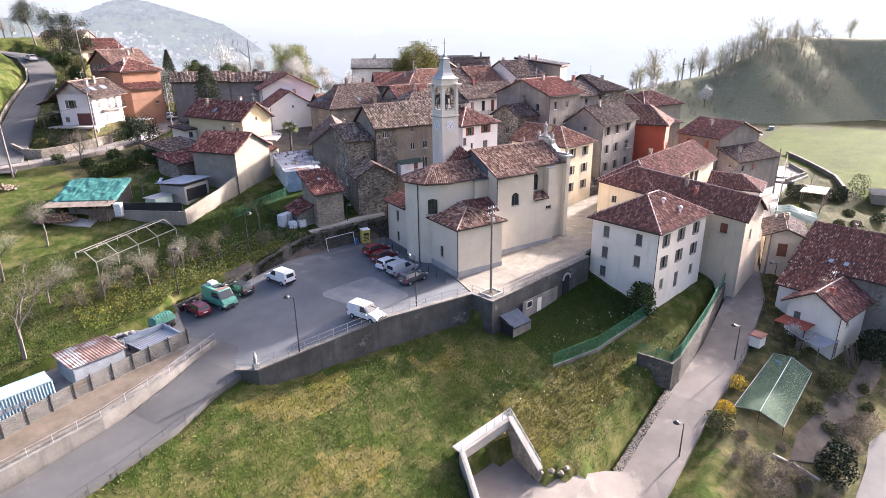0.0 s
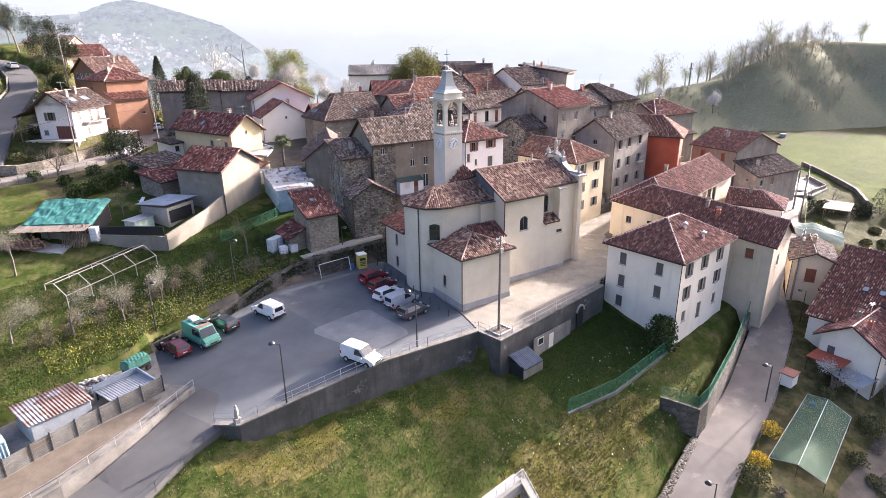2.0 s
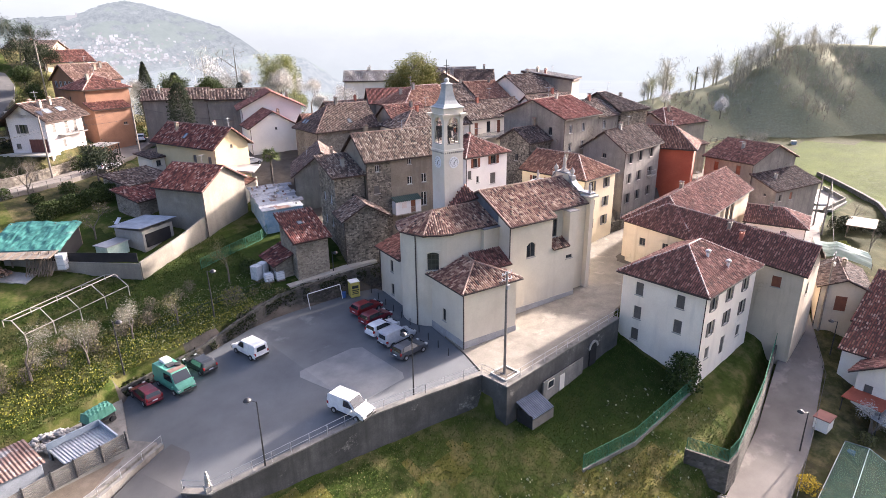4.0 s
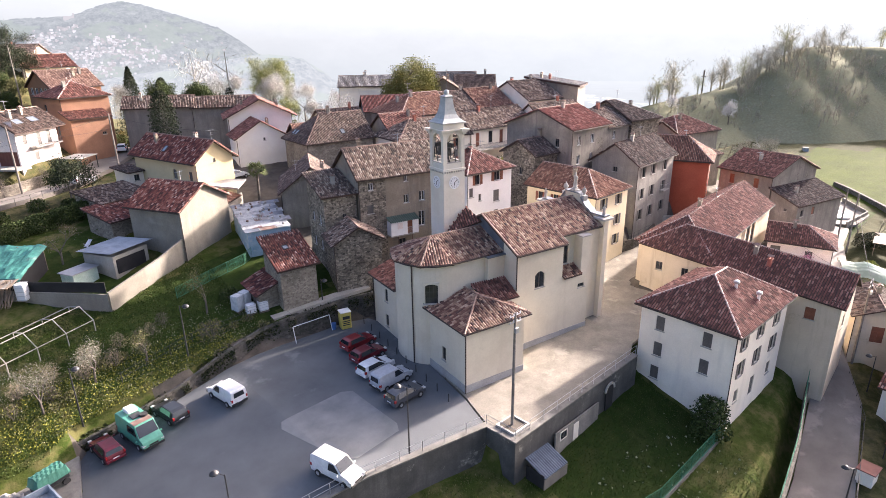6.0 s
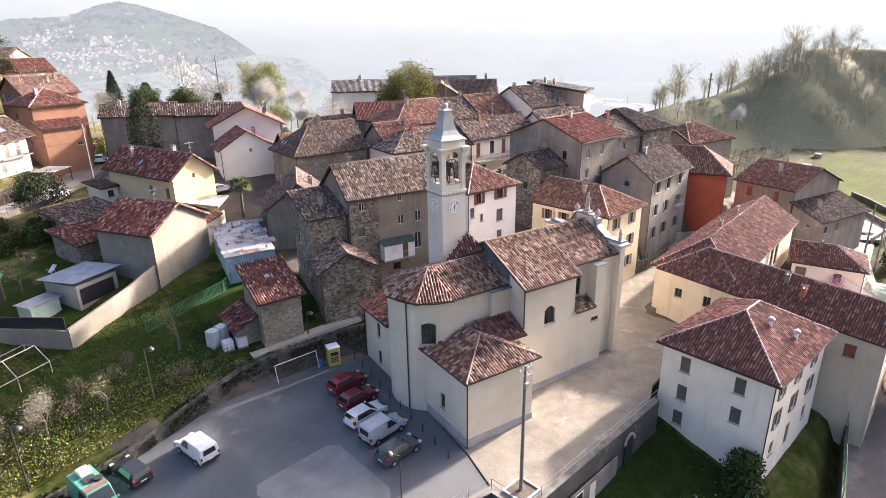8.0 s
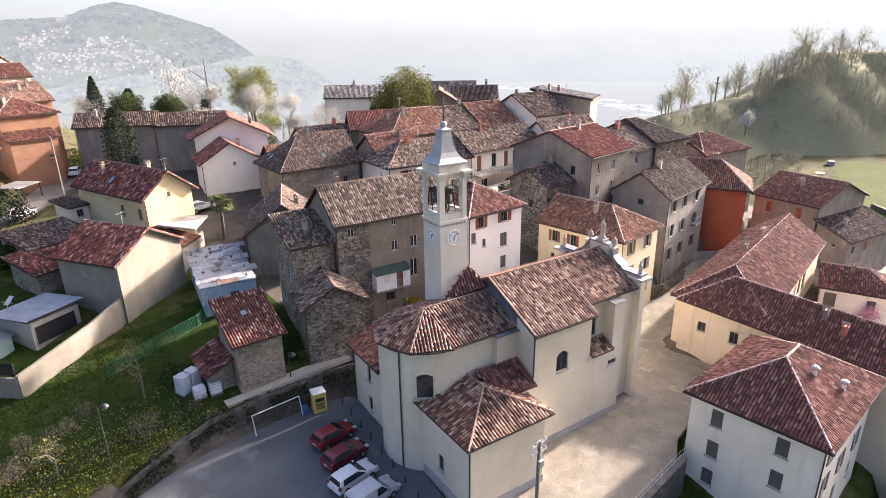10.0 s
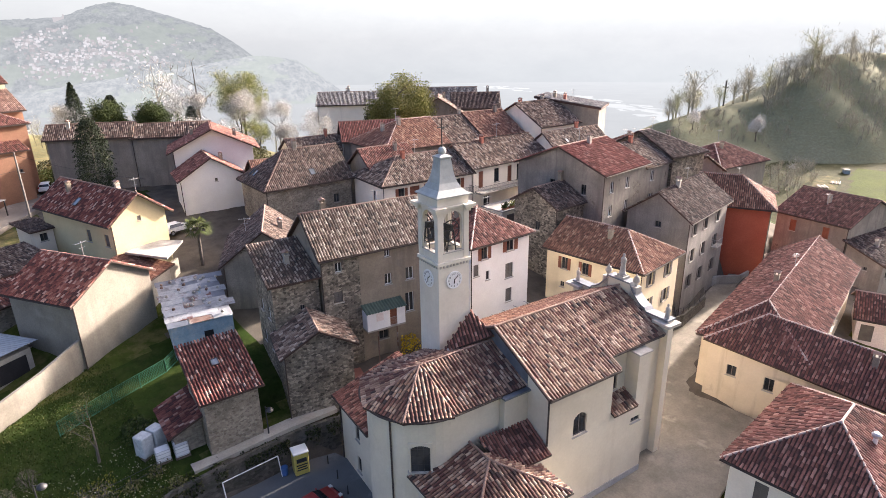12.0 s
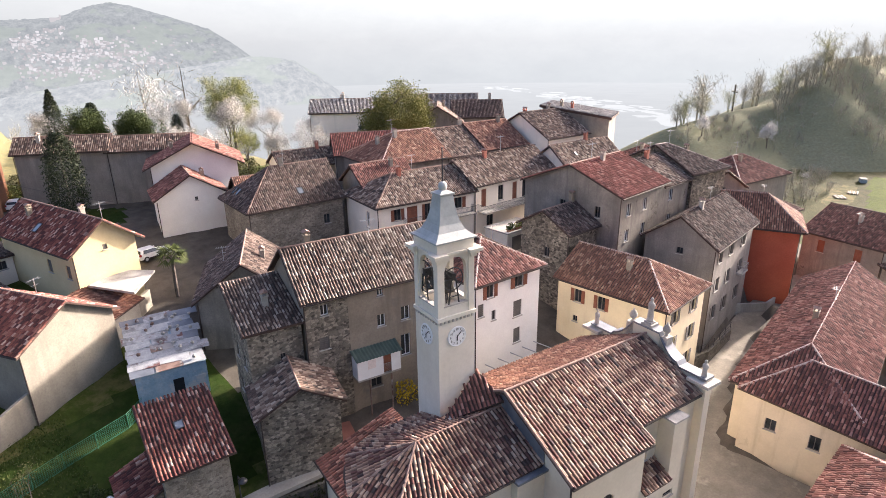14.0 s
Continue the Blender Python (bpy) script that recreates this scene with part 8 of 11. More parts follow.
def container():
    L, W, H = 9.0, 2.44, 2.6
    c = empty("shipping_container", pose(6.6, 64.1, -3.0, 0, 1.5, 184.5), "pale blue ribbed shipping container with white lettering", "container")
    for nm, m in (("side_panel", pose(0, 0, 0)), ("side_panel", pose(0, -W, 0)),):
        o = part(nm, corrugated(L, H, 0.28, 0.07), BLUEGREY, c)
        o.matrix_basis = m @ pose(0, 0, 0)
    for xx in (0, L):
        o = part("end_panel", corrugated(W, H, 0.28, 0.05), BLUEGREY, c)
        o.matrix_basis = pose(xx, -W, 0, 0, 0, 90)
    o = part("roof_panel", corrugated(W, L, 0.28, 0.05), BLUEGREY, c)
    o.matrix_basis = pose(0, 0, H) @ Matrix(((0, 0, 1, 0), (-1, 0, 0, 0), (0, 1, 0, 0), (0, 0, 0, 1)))
    b = bmesh.new()
    for zz in (0, H):
        for yy in (0, -W):
            box(b, -0.05, yy - 0.06, zz - 0.06, L + 0.05, yy + 0.06, zz + 0.06)
    part("frame", b, BLUEGREY, c)
    for k in range(6):
        part("letter_bar", boxes((2.0 + k * 0.62, 0.06, 1.1, 2.36 + k * 0.62, 0.072, 1.62)), METAL, c)
    return c


container()
SHED_WALL = mottled("blue_grey_shed_paint", (0.2, 0.225, 0.25), (0.29, 0.315, 0.34), 0.6, 8, 0.75, spots=((0.16, 0.14, 0.12), 0.62))
sh = empty("metal_shed", pose(8.6, 65.2, -3.0, 0, 0, 8), "blue-grey metal shed with a rusty sheet roof", "shed")
part("wall", bevelled(boxes((0, 0, 0, 5.2, 4.6, 2.5)), 0.03), SHED_WALL, sh)
o = part("roof_panel", corrugated(5.8, 5.2, 0.3, 0.05), RUST, sh, "rusty corrugated roof")
o.matrix_basis = pose(-0.3, 5.0, 2.62, 90, 0, 0)
cr = empty("car_port", pose(15.2, 65.0, -2.4, 0, 0, 9), "low grey corrugated metal shelter", "shelter")
o = part("roof_panel", corrugated(4.6, 3.6, 0.26, 0.05), METAL, cr)
o.matrix_basis = pose(0, 3.6, 1.3, 86, 0, 0)
for u in (0.1, 4.4):
    for w in (0.1, 3.4):
        part("post", boxes((u, w, 0, u + 0.12, w + 0.12, 1.3)), DARKMETAL, cr)
part("side_wall", boxes((4.5, -0.1, 0, 4.65, 3.8, 1.9)), STEELGREY, cr)
part("back_wall", boxes((0.0, 3.7, 0, 4.6, 3.85, 1.9)), STEELGREY, cr)
fz = [(20.2, 64.8), (14.0, 64.3), (8.0, 63.4), (1.5, 62.0), (-12.0, 60.4)]
FENCE_SHEET = mottled("weathered_grey_sheet", (0.1, 0.095, 0.085), (0.2, 0.19, 0.17), 0.7, 9, 0.75, spots=((0.13, 0.1, 0.075), 0.58))
fence = empty("sheet_fence", pose(0, 0, 0), "grey corrugated sheet fence with posts beside the yard", "fence")
for (x0, y0), (x1, y1) in zip(fz[:-1], fz[1:]):
    d = math.hypot(x1 - x0, y1 - y0)
    ang = math.degrees(math.atan2(y1 - y0, x1 - x0))
    z0, z1 = yard_z(x0, y0), yard_z(x1, y1)
    for k in range(8):
        o = part("slat", boxes((0, -0.02 - 0.05 * (k % 2), 0.22 * k, d, 0.02, 0.22 * k + 0.17)), FENCE_SHEET, fence)
        o.matrix_basis = pose(x0, y0, z0, 0, -math.degrees(math.atan2(z1 - z0, d)), ang)
    for k in range(int(d / 2.2) + 1):
        x, y = x0 + (x1 - x0) * k * 2.2 / d, y0 + (y1 - y0) * k * 2.2 / d
        o = part("post", boxes((-0.05, -0.09, -0.2, 0.05, 0.09, 1.9)), DARKMETAL, fence)
        o.matrix_basis = pose(x, y, yard_z(x, y), 0, 0, ang)
tr = empty("trailer", pose(19.4, 70.6, yard_z(19.4, 70.6), 0, 0, 20), "small farm trailer under a green tarpaulin", "trailer")
TARP = mottled("green_tarpaulin", (0.03, 0.15, 0.1), (0.06, 0.22, 0.16), 0.8, 6, 0.6)
part("bed", bevelled(boxes((-1.3, -0.7, 0.5, 1.3, 0.7, 0.95)), 0.03), DARKMETAL, tr)
tb = bmesh.new()
gridv = [[tb.verts.new((-1.45 + 2.9 * i / 12, -0.85 + 1.7 * j / 8, (1.0 if j in (0, 8) or i in (0, 12) else 1.75 + 0.16 * math.cos((j - 4) * 0.5) + 0.06 * math.sin(i * 2.3 + j * 1.7)))) for j in range(9)] for i in range(13)]
for i in range(12):
    for j in range(8):
        tb.faces.new((gridv[i][j], gridv[i + 1][j], gridv[i + 1][j + 1], gridv[i][j + 1]))
part("tarpaulin", tb, TARP, tr)
for u in (-0.9, 0.9):
    for w in (-0.75, 0.75):
        wb = bmesh.new()
        tube(wb, (u, w - 0.1, 0.32), (u, w + 0.1, 0.32), 0.32, n=16)
        part("wheel", wb, RUBBER, tr)


def heap(name, x, y, z, r, h, n, size, mat, label, category, flat=1.0, long=1.0):
    """A loose pile of separate pieces, too many to count."""
    V, F, c = [], [], 0
    for _ in range(n):
        a, q = rng.uniform(0, 6.28), math.sqrt(rng.uniform(0, 1))
        zz = h * (1 - q) * rng.uniform(0.2, 1)
        m = Matrix.Translation((r * q * math.cos(a) * long, r * q * math.sin(a), zz)) @ Euler((rng.uniform(-0.5, 0.5) * flat, rng.uniform(-0.5, 0.5) * flat, rng.uniform(0, 6.28))).to_matrix().to_4x4()
        s = size * rng.uniform(0.6, 1.3, 3) * np.array([1.5, 1.0, 0.6])
        for dz in (-1, 1):
            for dx, dy in ((-1, -1), (1, -1), (1, 1), (-1, 1)):
                V.append(tuple(m @ Vector((dx * s[0] / 2, dy * s[1] / 2, dz * s[2] / 2))))
        F += [(c, c + 3, c + 2, c + 1), (c + 4, c + 5, c + 6, c + 7)] + [(c + i, c + (i + 1) % 4, c + 4 + (i + 1) % 4, c + 4 + i) for i in range(4)]
        c += 8
    o = big_mesh(name, np.array(V), np.array(F), mat, None, label)
    o.matrix_world = pose(x, y, z)
    return tagged(o, category=category)


heap("rubble_heap", 15.0, 71.0, -1.8, 1.6, 0.9, 120, 0.35, STONE_TRIM, "heap of pale rubble stone in the yard", "rubble", 1.0, 1.5)

def stone_strip(name, line, wide, n, size, mat, label):
    """Loose stones along a line of (x, y, z)."""
    V, F, c = [], [], 0
    for _ in range(n):
        u = rng.uniform(0, len(line) - 1.001)
        i = int(u)
        p = Vector(line[i]).lerp(Vector(line[i + 1]), u - i)
        d = (Vector(line[i + 1]) - Vector(line[i])).normalized()
        p += Vector((-d.y, d.x, 0)) * float(rng.uniform(-wide, wide))
        m = Matrix.Translation(p) @ Euler(rng.uniform(-0.5, 0.5, 2).tolist() + [rng.uniform(0, 6.28)]).to_matrix().to_4x4()
        q = size * rng.uniform(0.5, 1.3, 3) * np.array([1.3, 1.0, 0.7])
        top = rng.uniform(0.55, 0.85)
        for dz, k in ((-1, 1.0), (1, top)):
            for dx, dy in ((-1, -1), (1, -1), (1, 1), (-1, 1)):
                V.append(tuple(m @ Vector((dx * k * q[0] / 2, dy * k * q[1] / 2, dz * q[2] / 2))))
        F += [(c, c + 3, c + 2, c + 1), (c + 4, c + 5, c + 6, c + 7)] + [(c + i, c + (i + 1) % 4, c + 4 + (i + 1) % 4, c + 4 + i) for i in range(4)]
        c += 8
    return tagged(big_mesh(name, np.array(V), np.array(F), mat, None, label), category="stones")


stone_strip("gutter_stones", [(43.2, 21.4, -14.3), (47.0, 24.6, -13.6), (55.0, 25.6, -12.2), (64.2, 26.8, -10.9)], 0.38, 1500, 0.2, STONE_PALE, "loose pale rubble along the edge of the lane")
railing("wire_fence", [(20.2, 55.0, -3.2), (15.0, 53.2, -4.2), (8.0, 51.4, -5.2), (-4.0, 49.4, -6.5), (-16.0, 47.6, -7.8)], 1.1, 2.6, (1.0,), DARKMETAL, "thin wire fence on posts between the road and the meadow", r=0.02)

# ---- garden on the slope ----
FIREWOOD = mottled("split_firewood", (0.1, 0.06, 0.045), (0.3, 0.2, 0.14), 3.0, 9, 0.9)
TEAL = mottled("turquoise_tarpaulin", (0.022, 0.12, 0.1), (0.055, 0.22, 0.18), 0.9, 5, 0.55, 0.4, 0.08, spots=((0.1, 0.2, 0.17), 0.62))
ts = empty("wood_store", pose(16.4, 104.6, gz(18.6, 103.0) - 0.1, 0, 0, -40), "low timber store under a sloping turquoise tarpaulin", "shed")
for u in (0.2, 3.2, 6.2, 9.0):
    for w, h in ((0.2, 2.2), (6.4, 4.2)):
        part("post", boxes((u, w, -0.5, u + 0.15, w + 0.15, h)), WOOD, ts)
part("back_wall", boxes((0.2, 6.6, -0.8, 9.2, 6.72, 4.1)), WOOD, ts)
for u in (0.2, 9.1):
    side = boxes((u, 0.4, -0.8, u + 0.1, 6.6, 4.0))
    for vv in side.verts:
        if vv.co.z > 3 and vv.co.y < 3:
            vv.co.z = 2.1
    part("side_wall", side, BLACK if u > 5 else WOOD, ts)
for k in range(26):
    u = -0.5 + 0.385 * k
    ob_ = part("roof_board", boxes((u, -1.9 - 0.2 * ((k * 7) % 3) / 3, 0, u + 0.35, 0.9, 0.05)), WOOD if k % 3 else CONCRETE_OLD, ts)
    ob_.matrix_basis = pose(0, 0, 2.12, 7, 0, 0)
for k in range(34):
    u = 6.2 + 0.1 * k
    lb_ = bmesh.new()
    tube(lb_, (u, -2.2 + 0.4 * math.sin(k * 1.7), -0.3), (u + 0.5 * math.sin(k * 2.3), -0.4, 2.0 + 0.5 * math.sin(k * 0.9)), 0.04, n=5)
    part("leaning_pole", lb_, WOOD, ts)
tb = bmesh.new()
bmesh.ops.create_grid(tb, x_segments=36, y_segments=24, size=0.5)
for vv in tb.verts:
    u, w = vv.co.x, vv.co.y
    z = 2.25 + 2.1 * (w + 0.5) + 0.16 * noise.noise(Vector((u * 9, w * 5, 1.0))) + 0.1 * noise.noise(Vector((u * 22, w * 9, 4.0))) - 1.6 * max(0.0, abs(u) - 0.46) * 10 * 0.35 - (0.5 if w < -0.47 else 0.0)
    vv.co = Vector((4.7 + u * 9.9, 3.5 + w * 6.8, z))
part("tarpaulin", tb, TEAL, ts)
tk_ = empty("water_tank", pose(16.4, 104.6, gz(18.6, 103.0) - 0.1, 0, 0, -40) @ pose(10.2, -0.6, -0.2), "white plastic water tank in a metal cage", "water tank", "caged tanks")
part("tank", bevelled(boxes((-0.55, -0.5, 0.15, 0.55, 0.5, 2.2)), 0.08), WHITEPAINT, tk_)
for zz in (0.3, 0.8, 1.3, 1.8, 2.22):
    part("cage_bar", boxes((-0.58, -0.54, zz, 0.58, -0.51, zz + 0.03), (-0.58, 0.51, zz, 0.58, 0.54, zz + 0.03), (-0.58, -0.51, zz, -0.55, 0.51, zz + 0.03), (0.55, -0.51, zz, 0.58, 0.51, zz + 0.03)), METAL, tk_)
tagged(slab_poly("store_slab", [(15.6, 101.6), (19.4, 97.8), (21.0, 99.2), (17.0, 103.4)], lambda x, y: gz(x, y) + 0.12, CONCRETE, 0.3, 2), "small worn concrete slab before the wood store", "pavement", kind="structure")
for k, (u, w) in enumerate(((0.4, -1.4), (1.6, -1.4), (2.9, -1.3))):
    heap("log_pile", *(ts.matrix_world @ Vector((u, w - 1.2, 0.1))), 1.3, 1.5, 190, 0.2, FIREWOOD, "stack of split firewood beside the store", "firewood", 0.3, 1.3)
heap("log_pile", 12.0, 118.0, gz(12, 118), 2.2, 1.0, 130, 0.28, WOOD, "loose heap of sawn timber and junk", "timber", 1.0, 1.3)

# bare metal frame of a garden tunnel
fr = empty("garden_tunnel", pose(16.8, 85.2, 0, 0, 0, 13), "bare pale metal hoops of a garden tunnel", "garden tunnel")
for k in range(5):
    u = k * 3.0
    z0 = 2.0 + 0.36 * k
    for a, b in (((u, 0, z0 - 0.8), (u, 0, z0 + 1.7)), ((u, 5.4, z0), (u, 5.4, z0 + 2.0)), ((u, 0, z0 + 1.7), (u, 2.7, z0 + 2.7)), ((u, 2.7, z0 + 2.7), (u, 5.4, z0 + 2.0))):
        bm = bmesh.new()
        tube(bm, a, b, 0.055, n=6)
        part("pipe", bm, RAWCON, fr)
for w, dz in ((0, 1.7), (2.7, 2.7), (5.4, 2.0)):
    bm = bmesh.new()
    tube(bm, (0, w, 2.0 + dz), (12.0, w, 3.44 + dz), 0.055, n=6)
    part("pipe", bm, RAWCON, fr)

# tanks beside the stone shed
for k, (x, y) in enumerate(((43.6, 80.4), (45.0, 80.0))):
    ib = empty("water_tank", pose(x, y, gz(x, y) - 0.1, 0, 0, -8), "white plastic water tank in a metal cage", "water tank", "caged tanks")
    part("tank", bevelled(boxes((-0.55, -0.5, 0.15, 0.55, 0.5, 1.25)), 0.08), WHITEPAINT, ib)
    for zz in (0.3, 0.65, 1.0, 1.27):
        part("cage_bar", boxes((-0.58, -0.54, zz, 0.58, -0.51, zz + 0.03), (-0.58, 0.51, zz, 0.58, 0.54, zz + 0.03), (-0.58, -0.51, zz, -0.55, 0.51, zz + 0.03), (0.55, -0.51, zz, 0.58, 0.51, zz + 0.03)), METAL, ib)
    part("pallet", boxes((-0.6, -0.55, 0, 0.6, 0.55, 0.13)), WOOD, ib)

# lean-to beside the beige house, and the shed garden
mt = empty("metal_lean_to", pose(33.6, 96.4, 6.0, 0, 0, 25), "lean-to with a white ribbed metal roof", "lean-to")
part("wall", boxes((0.2, 0.2, 0, 5.6, 5.4, 3.0)), RAWCON, mt)
o = part("roof_panel", corrugated(6.6, 6.2, 0.3, 0.05), METAL, mt)
o.matrix_basis = pose(-0.4, 5.8, 3.35, 87, 0, 0)
# Black panel on the solid wall, an opening's shade painted on.
o = part("pit_opening", boxes((0.6, 0.1, 0.6, 5.0, 0.2, 2.5)), BLACK, mt)
gsh = empty("garden_hut", pose(29.0, 96.6, 6.0, 0, 0, 25), "pale green sheet garden hut", "hut")
part("wall", bevelled(boxes((0, 0, 0, 3.4, 2.2, 1.9)), 0.03), mottled("pale_green_sheet", (0.3, 0.42, 0.36), (0.42, 0.52, 0.46), 1, 8), gsh)
part("roof", boxes((-0.2, -0.2, 1.9, 3.6, 2.4, 2.0)), METAL, gsh)
bf = empty("screen_fence", pose(0, 0, 0), "black screening fence round the lawn", "fence")
for (x0, y0), (x1, y1) in (((31.0, 91.0), (24.0, 98.4)), ((24.0, 98.4), (18.5, 104.4))):
    d = math.hypot(x1 - x0, y1 - y0)
    o = part("screen", boxes((0, -0.03, 0, d, 0.03, 1.3)), BLACK, bf)
    o.matrix_basis = pose(x0, y0, 6.75, 0, 0, math.degrees(math.atan2(y1 - y0, x1 - x0)))

# patched shack
PALE_SHEET = mottled("weathered_pale_sheet", (0.26, 0.275, 0.29), (0.42, 0.435, 0.445), 1.1, 7, 0.6, spots=((0.16, 0.12, 0.1), 0.62))
SHEET_W = mottled("peeling_white_sheet", (0.2, 0.21, 0.225), (0.4, 0.415, 0.43), 1.3, 6, 0.6, spots=((0.13, 0.055, 0.045), 0.54), streak=((0.06, 0.06, 0.06), 0.5, 0.8))
sk = empty("shack", pose(49.4, 91.3, 6.2, 0, 0, -13), "ramshackle blue and white sheet-metal shack with stones on the roof", "shack")
BLUEW = mottled("faded_blue_boards", (0.28, 0.42, 0.52), (0.48, 0.58, 0.63), 0.9, 6, 0.7, spots=((0.6, 0.6, 0.58), 0.55))
wedge = boxes((0, 0, -1.5, 6.0, 8.4, 3.5))
for vv in wedge.verts:
    if vv.co.z > 3 and vv.co.y > 4:
        vv.co.z += 1.75
part("wall", wedge, BLUEW, sk)
part("door", boxes((3.0, -0.05, 0.3, 3.9, 0.0, 2.4)), BLACK, sk)
part("side_door", boxes((4.9, -0.06, 0.3, 5.7, 0.0, 2.2)), BLUEW, sk)
odd = random.Random(21)
for k in range(9):
    for c in range(3):
        w, h = odd.uniform(1.9, 2.9), odd.uniform(0.95, 1.3)
        o = part("roof_sheet", bevelled(boxes((0, 0, 0, w, h, 0.03)), 0.008), odd.choice((SHEET_W, PALE_SHEET, PALE_SHEET, SHEET_W, RUST, SLATE)), sk)
        x, y = -0.3 + 2.15 * c + odd.uniform(-0.15, 0.15), -0.2 + 0.98 * k
        o.matrix_basis = pose(x, y, 3.62 + 0.208 * y + 0.02 * ((k + c) % 3) + 0.02, 11.8 + odd.uniform(-1, 1), odd.uniform(-1, 1), odd.uniform(-4, 4))
for k in range(26):
    sb = bmesh.new()
    bmesh.ops.create_icosphere(sb, subdivisions=1, radius=0.2)
    for vv in sb.verts:
        vv.co *= float(rng.uniform(0.7, 1.2))
    o = part("stone", sb, STONE_TRIM if k % 3 else RUST, sk)
    o.matrix_basis = pose(float(rng.uniform(0.2, 6.0)), sy := float(rng.uniform(0.3, 8.4)), 3.95 + 0.21 * sy)

# ---- garage ramp in the meadow ----
rp = empty("garage_portal", pose(0, 0, 0), "concrete garage ramp portal set in the meadow", "portal")
def run_box(p, q, w, z0a, z1a, z0b, z1b):
    p, q = Vector((*p, 0)), Vector((*q, 0))
    d = (q - p).normalized()
    n = Vector((-d.y, d.x, 0)) * w / 2
    bm = bmesh.new()
    vs = [bm.verts.new((*(p + n * s).to_2d(), z)) for s in (-1, 1) for z in (z0a, z1a)] + [bm.verts.new((*(q + n * s).to_2d(), z)) for s in (-1, 1) for z in (z0b, z1b)]
    for f in ((0, 1, 3, 2), (4, 6, 7, 5), (0, 4, 5, 1), (2, 3, 7, 6), (1, 5, 7, 3), (0, 2, 6, 4)):
        bm.faces.new([vs[i] for i in f])
    bmesh.ops.recalc_face_normals(bm, faces=bm.faces[:])
    return bm
part("lintel", run_box((34.0, 33.8), (40.9, 33.2), 0.5, -8.2, -7.2, -7.4, -6.3), RAWCON, rp)
part("side_wall", run_box((40.8, 33.2), (39.4, 28.0), 0.5, -11.4, -6.4, -11.4, -9.2), STONE_PALE, rp, "rubble stone side wall")
part("side_wall", run_box((34.1, 33.8), (30.4, 26.6), 0.4, -11.4, -7.2, -12.0, -10.6), RAWCON, rp)
part("coping", run_box((40.8, 33.2), (39.4, 28.0), 0.62, -6.4, -6.2, -9.2, -9.0), RAWCON, rp)
part("coping", run_box((34.1, 33.8), (30.4, 26.6), 0.5, -7.2, -7.05, -10.6, -10.45), RAWCON, rp)
# Black face stands in for the darkness inside the garage.
part("back_wall", run_box((34.4, 34.6), (41.2, 34.0), 0.2, -11.4, -7.3, -11.4, -6.5), BLACK, rp)
part("soffit", run_box((34.0, 34.4), (40.9, 33.8), 1.3, -7.4, -7.3, -6.6, -6.5), CONCRETE, rp)
tagged(slab_poly("ramp_floor", [(33.6, 34.4), (41.0, 33.8), (39.5, 28.0), (45.8, 24.4), (47.5, 22.4), (44.5, 20.0), (36.5, 21.5), (30.4, 26.4)], lambda x, y: max(-10.5 - 0.06 * max(0, 30 - y), gz(x, y) + 0.16 if y < 28.5 else -20.0), ROADM, 0.3, 0.8), "pale concrete drive into the garage ramp", "ramp", kind="structure")
railing("railing", [(30.4, 26.6, -10.45), (34.1, 33.8, -7.05), (40.9, 33.3, -6.2), (39.4, 28.0, -9.0)], 1.0, 1.2, (0.5, 1.0), WHITEPAINT, "white metal railing round the garage ramp", WHITEPAINT, 0.16, 0.03)
for k in range(7):
    sb = bmesh.new()
    bmesh.ops.create_icosphere(sb, subdivisions=2, radius=0.24 + 0.12 * ((k * 5) % 7) / 6)
    for vv in sb.verts:
        vv.co *= 1 + 0.35 * noise.noise(vv.co * 3 + Vector((k * 3.1, 0, 0)))
        vv.co.z *= 0.75
    o = tagged(part("boulder", sb, STONE_PALE, smooth_faces=False), "pale boulder edging the garage drive", "boulder", "boulders by the drive")
    t = k / 11 + 0.08 * (k % 2)
    x, y = 39.4 + 5.6 * t, 27.9 + 0.2 * t - 1.8 * math.sin(t * 3.1) * 0.6
    o.matrix_world = pose(x, y, gz(x, y + 0.5) - 0.1 if t > 0.2 else -9.4)

# lean-to under the court wall
lt = empty("metal_shelter", pose(52.0, 42.6, -4.6, 0, 0, -2), "low shelter with a grey ribbed roof against the wall", "shelter")
BLUESHEET = mottled("dull_blue_sheet", (0.07, 0.09, 0.12), (0.13, 0.155, 0.19), 0.9, 8, 0.75)
o = part("roof_panel", corrugated(3.4, 2.6, 0.25, 0.05), BLUESHEET, lt)
o.matrix_basis = pose(0, 2.0, 2.2, 110, 0, 0)
part("side", boxes((0, -0.3, 0, 0.08, 1.8, 1.5)), BLACK, lt)
part("front", boxes((0, -0.4, 0, 3.4, -0.32, 1.1)), CONCRETE_OLD, lt)

# ---- gardens beside the lane ----
def net_mat(name, dark, light, clear):
    """Woven shade net: part of the light goes straight through."""
    m, nt, ln, b = nodes_of(name, 0.8)
    n = noise_node(nt, ln, 0.5, 5, 0.6, "World")
    r = ramp(nt, [(0.35, dark), (0.65, light)])
    ln.new(n.outputs[0], r.inputs[0])
    ln.new(r.outputs[0], b.inputs["Base Color"])
    tr = nt.new("ShaderNodeBsdfTransparent")
    mx = nt.new("ShaderNodeMixShader")
    mx.inputs[0].default_value = clear
    ln.new(b.outputs[0], mx.inputs[1])
    ln.new(tr.outputs[0], mx.inputs[2])
    ln.new(mx.outputs[0], nt["Material Output"].inputs["Surface"])
    return m


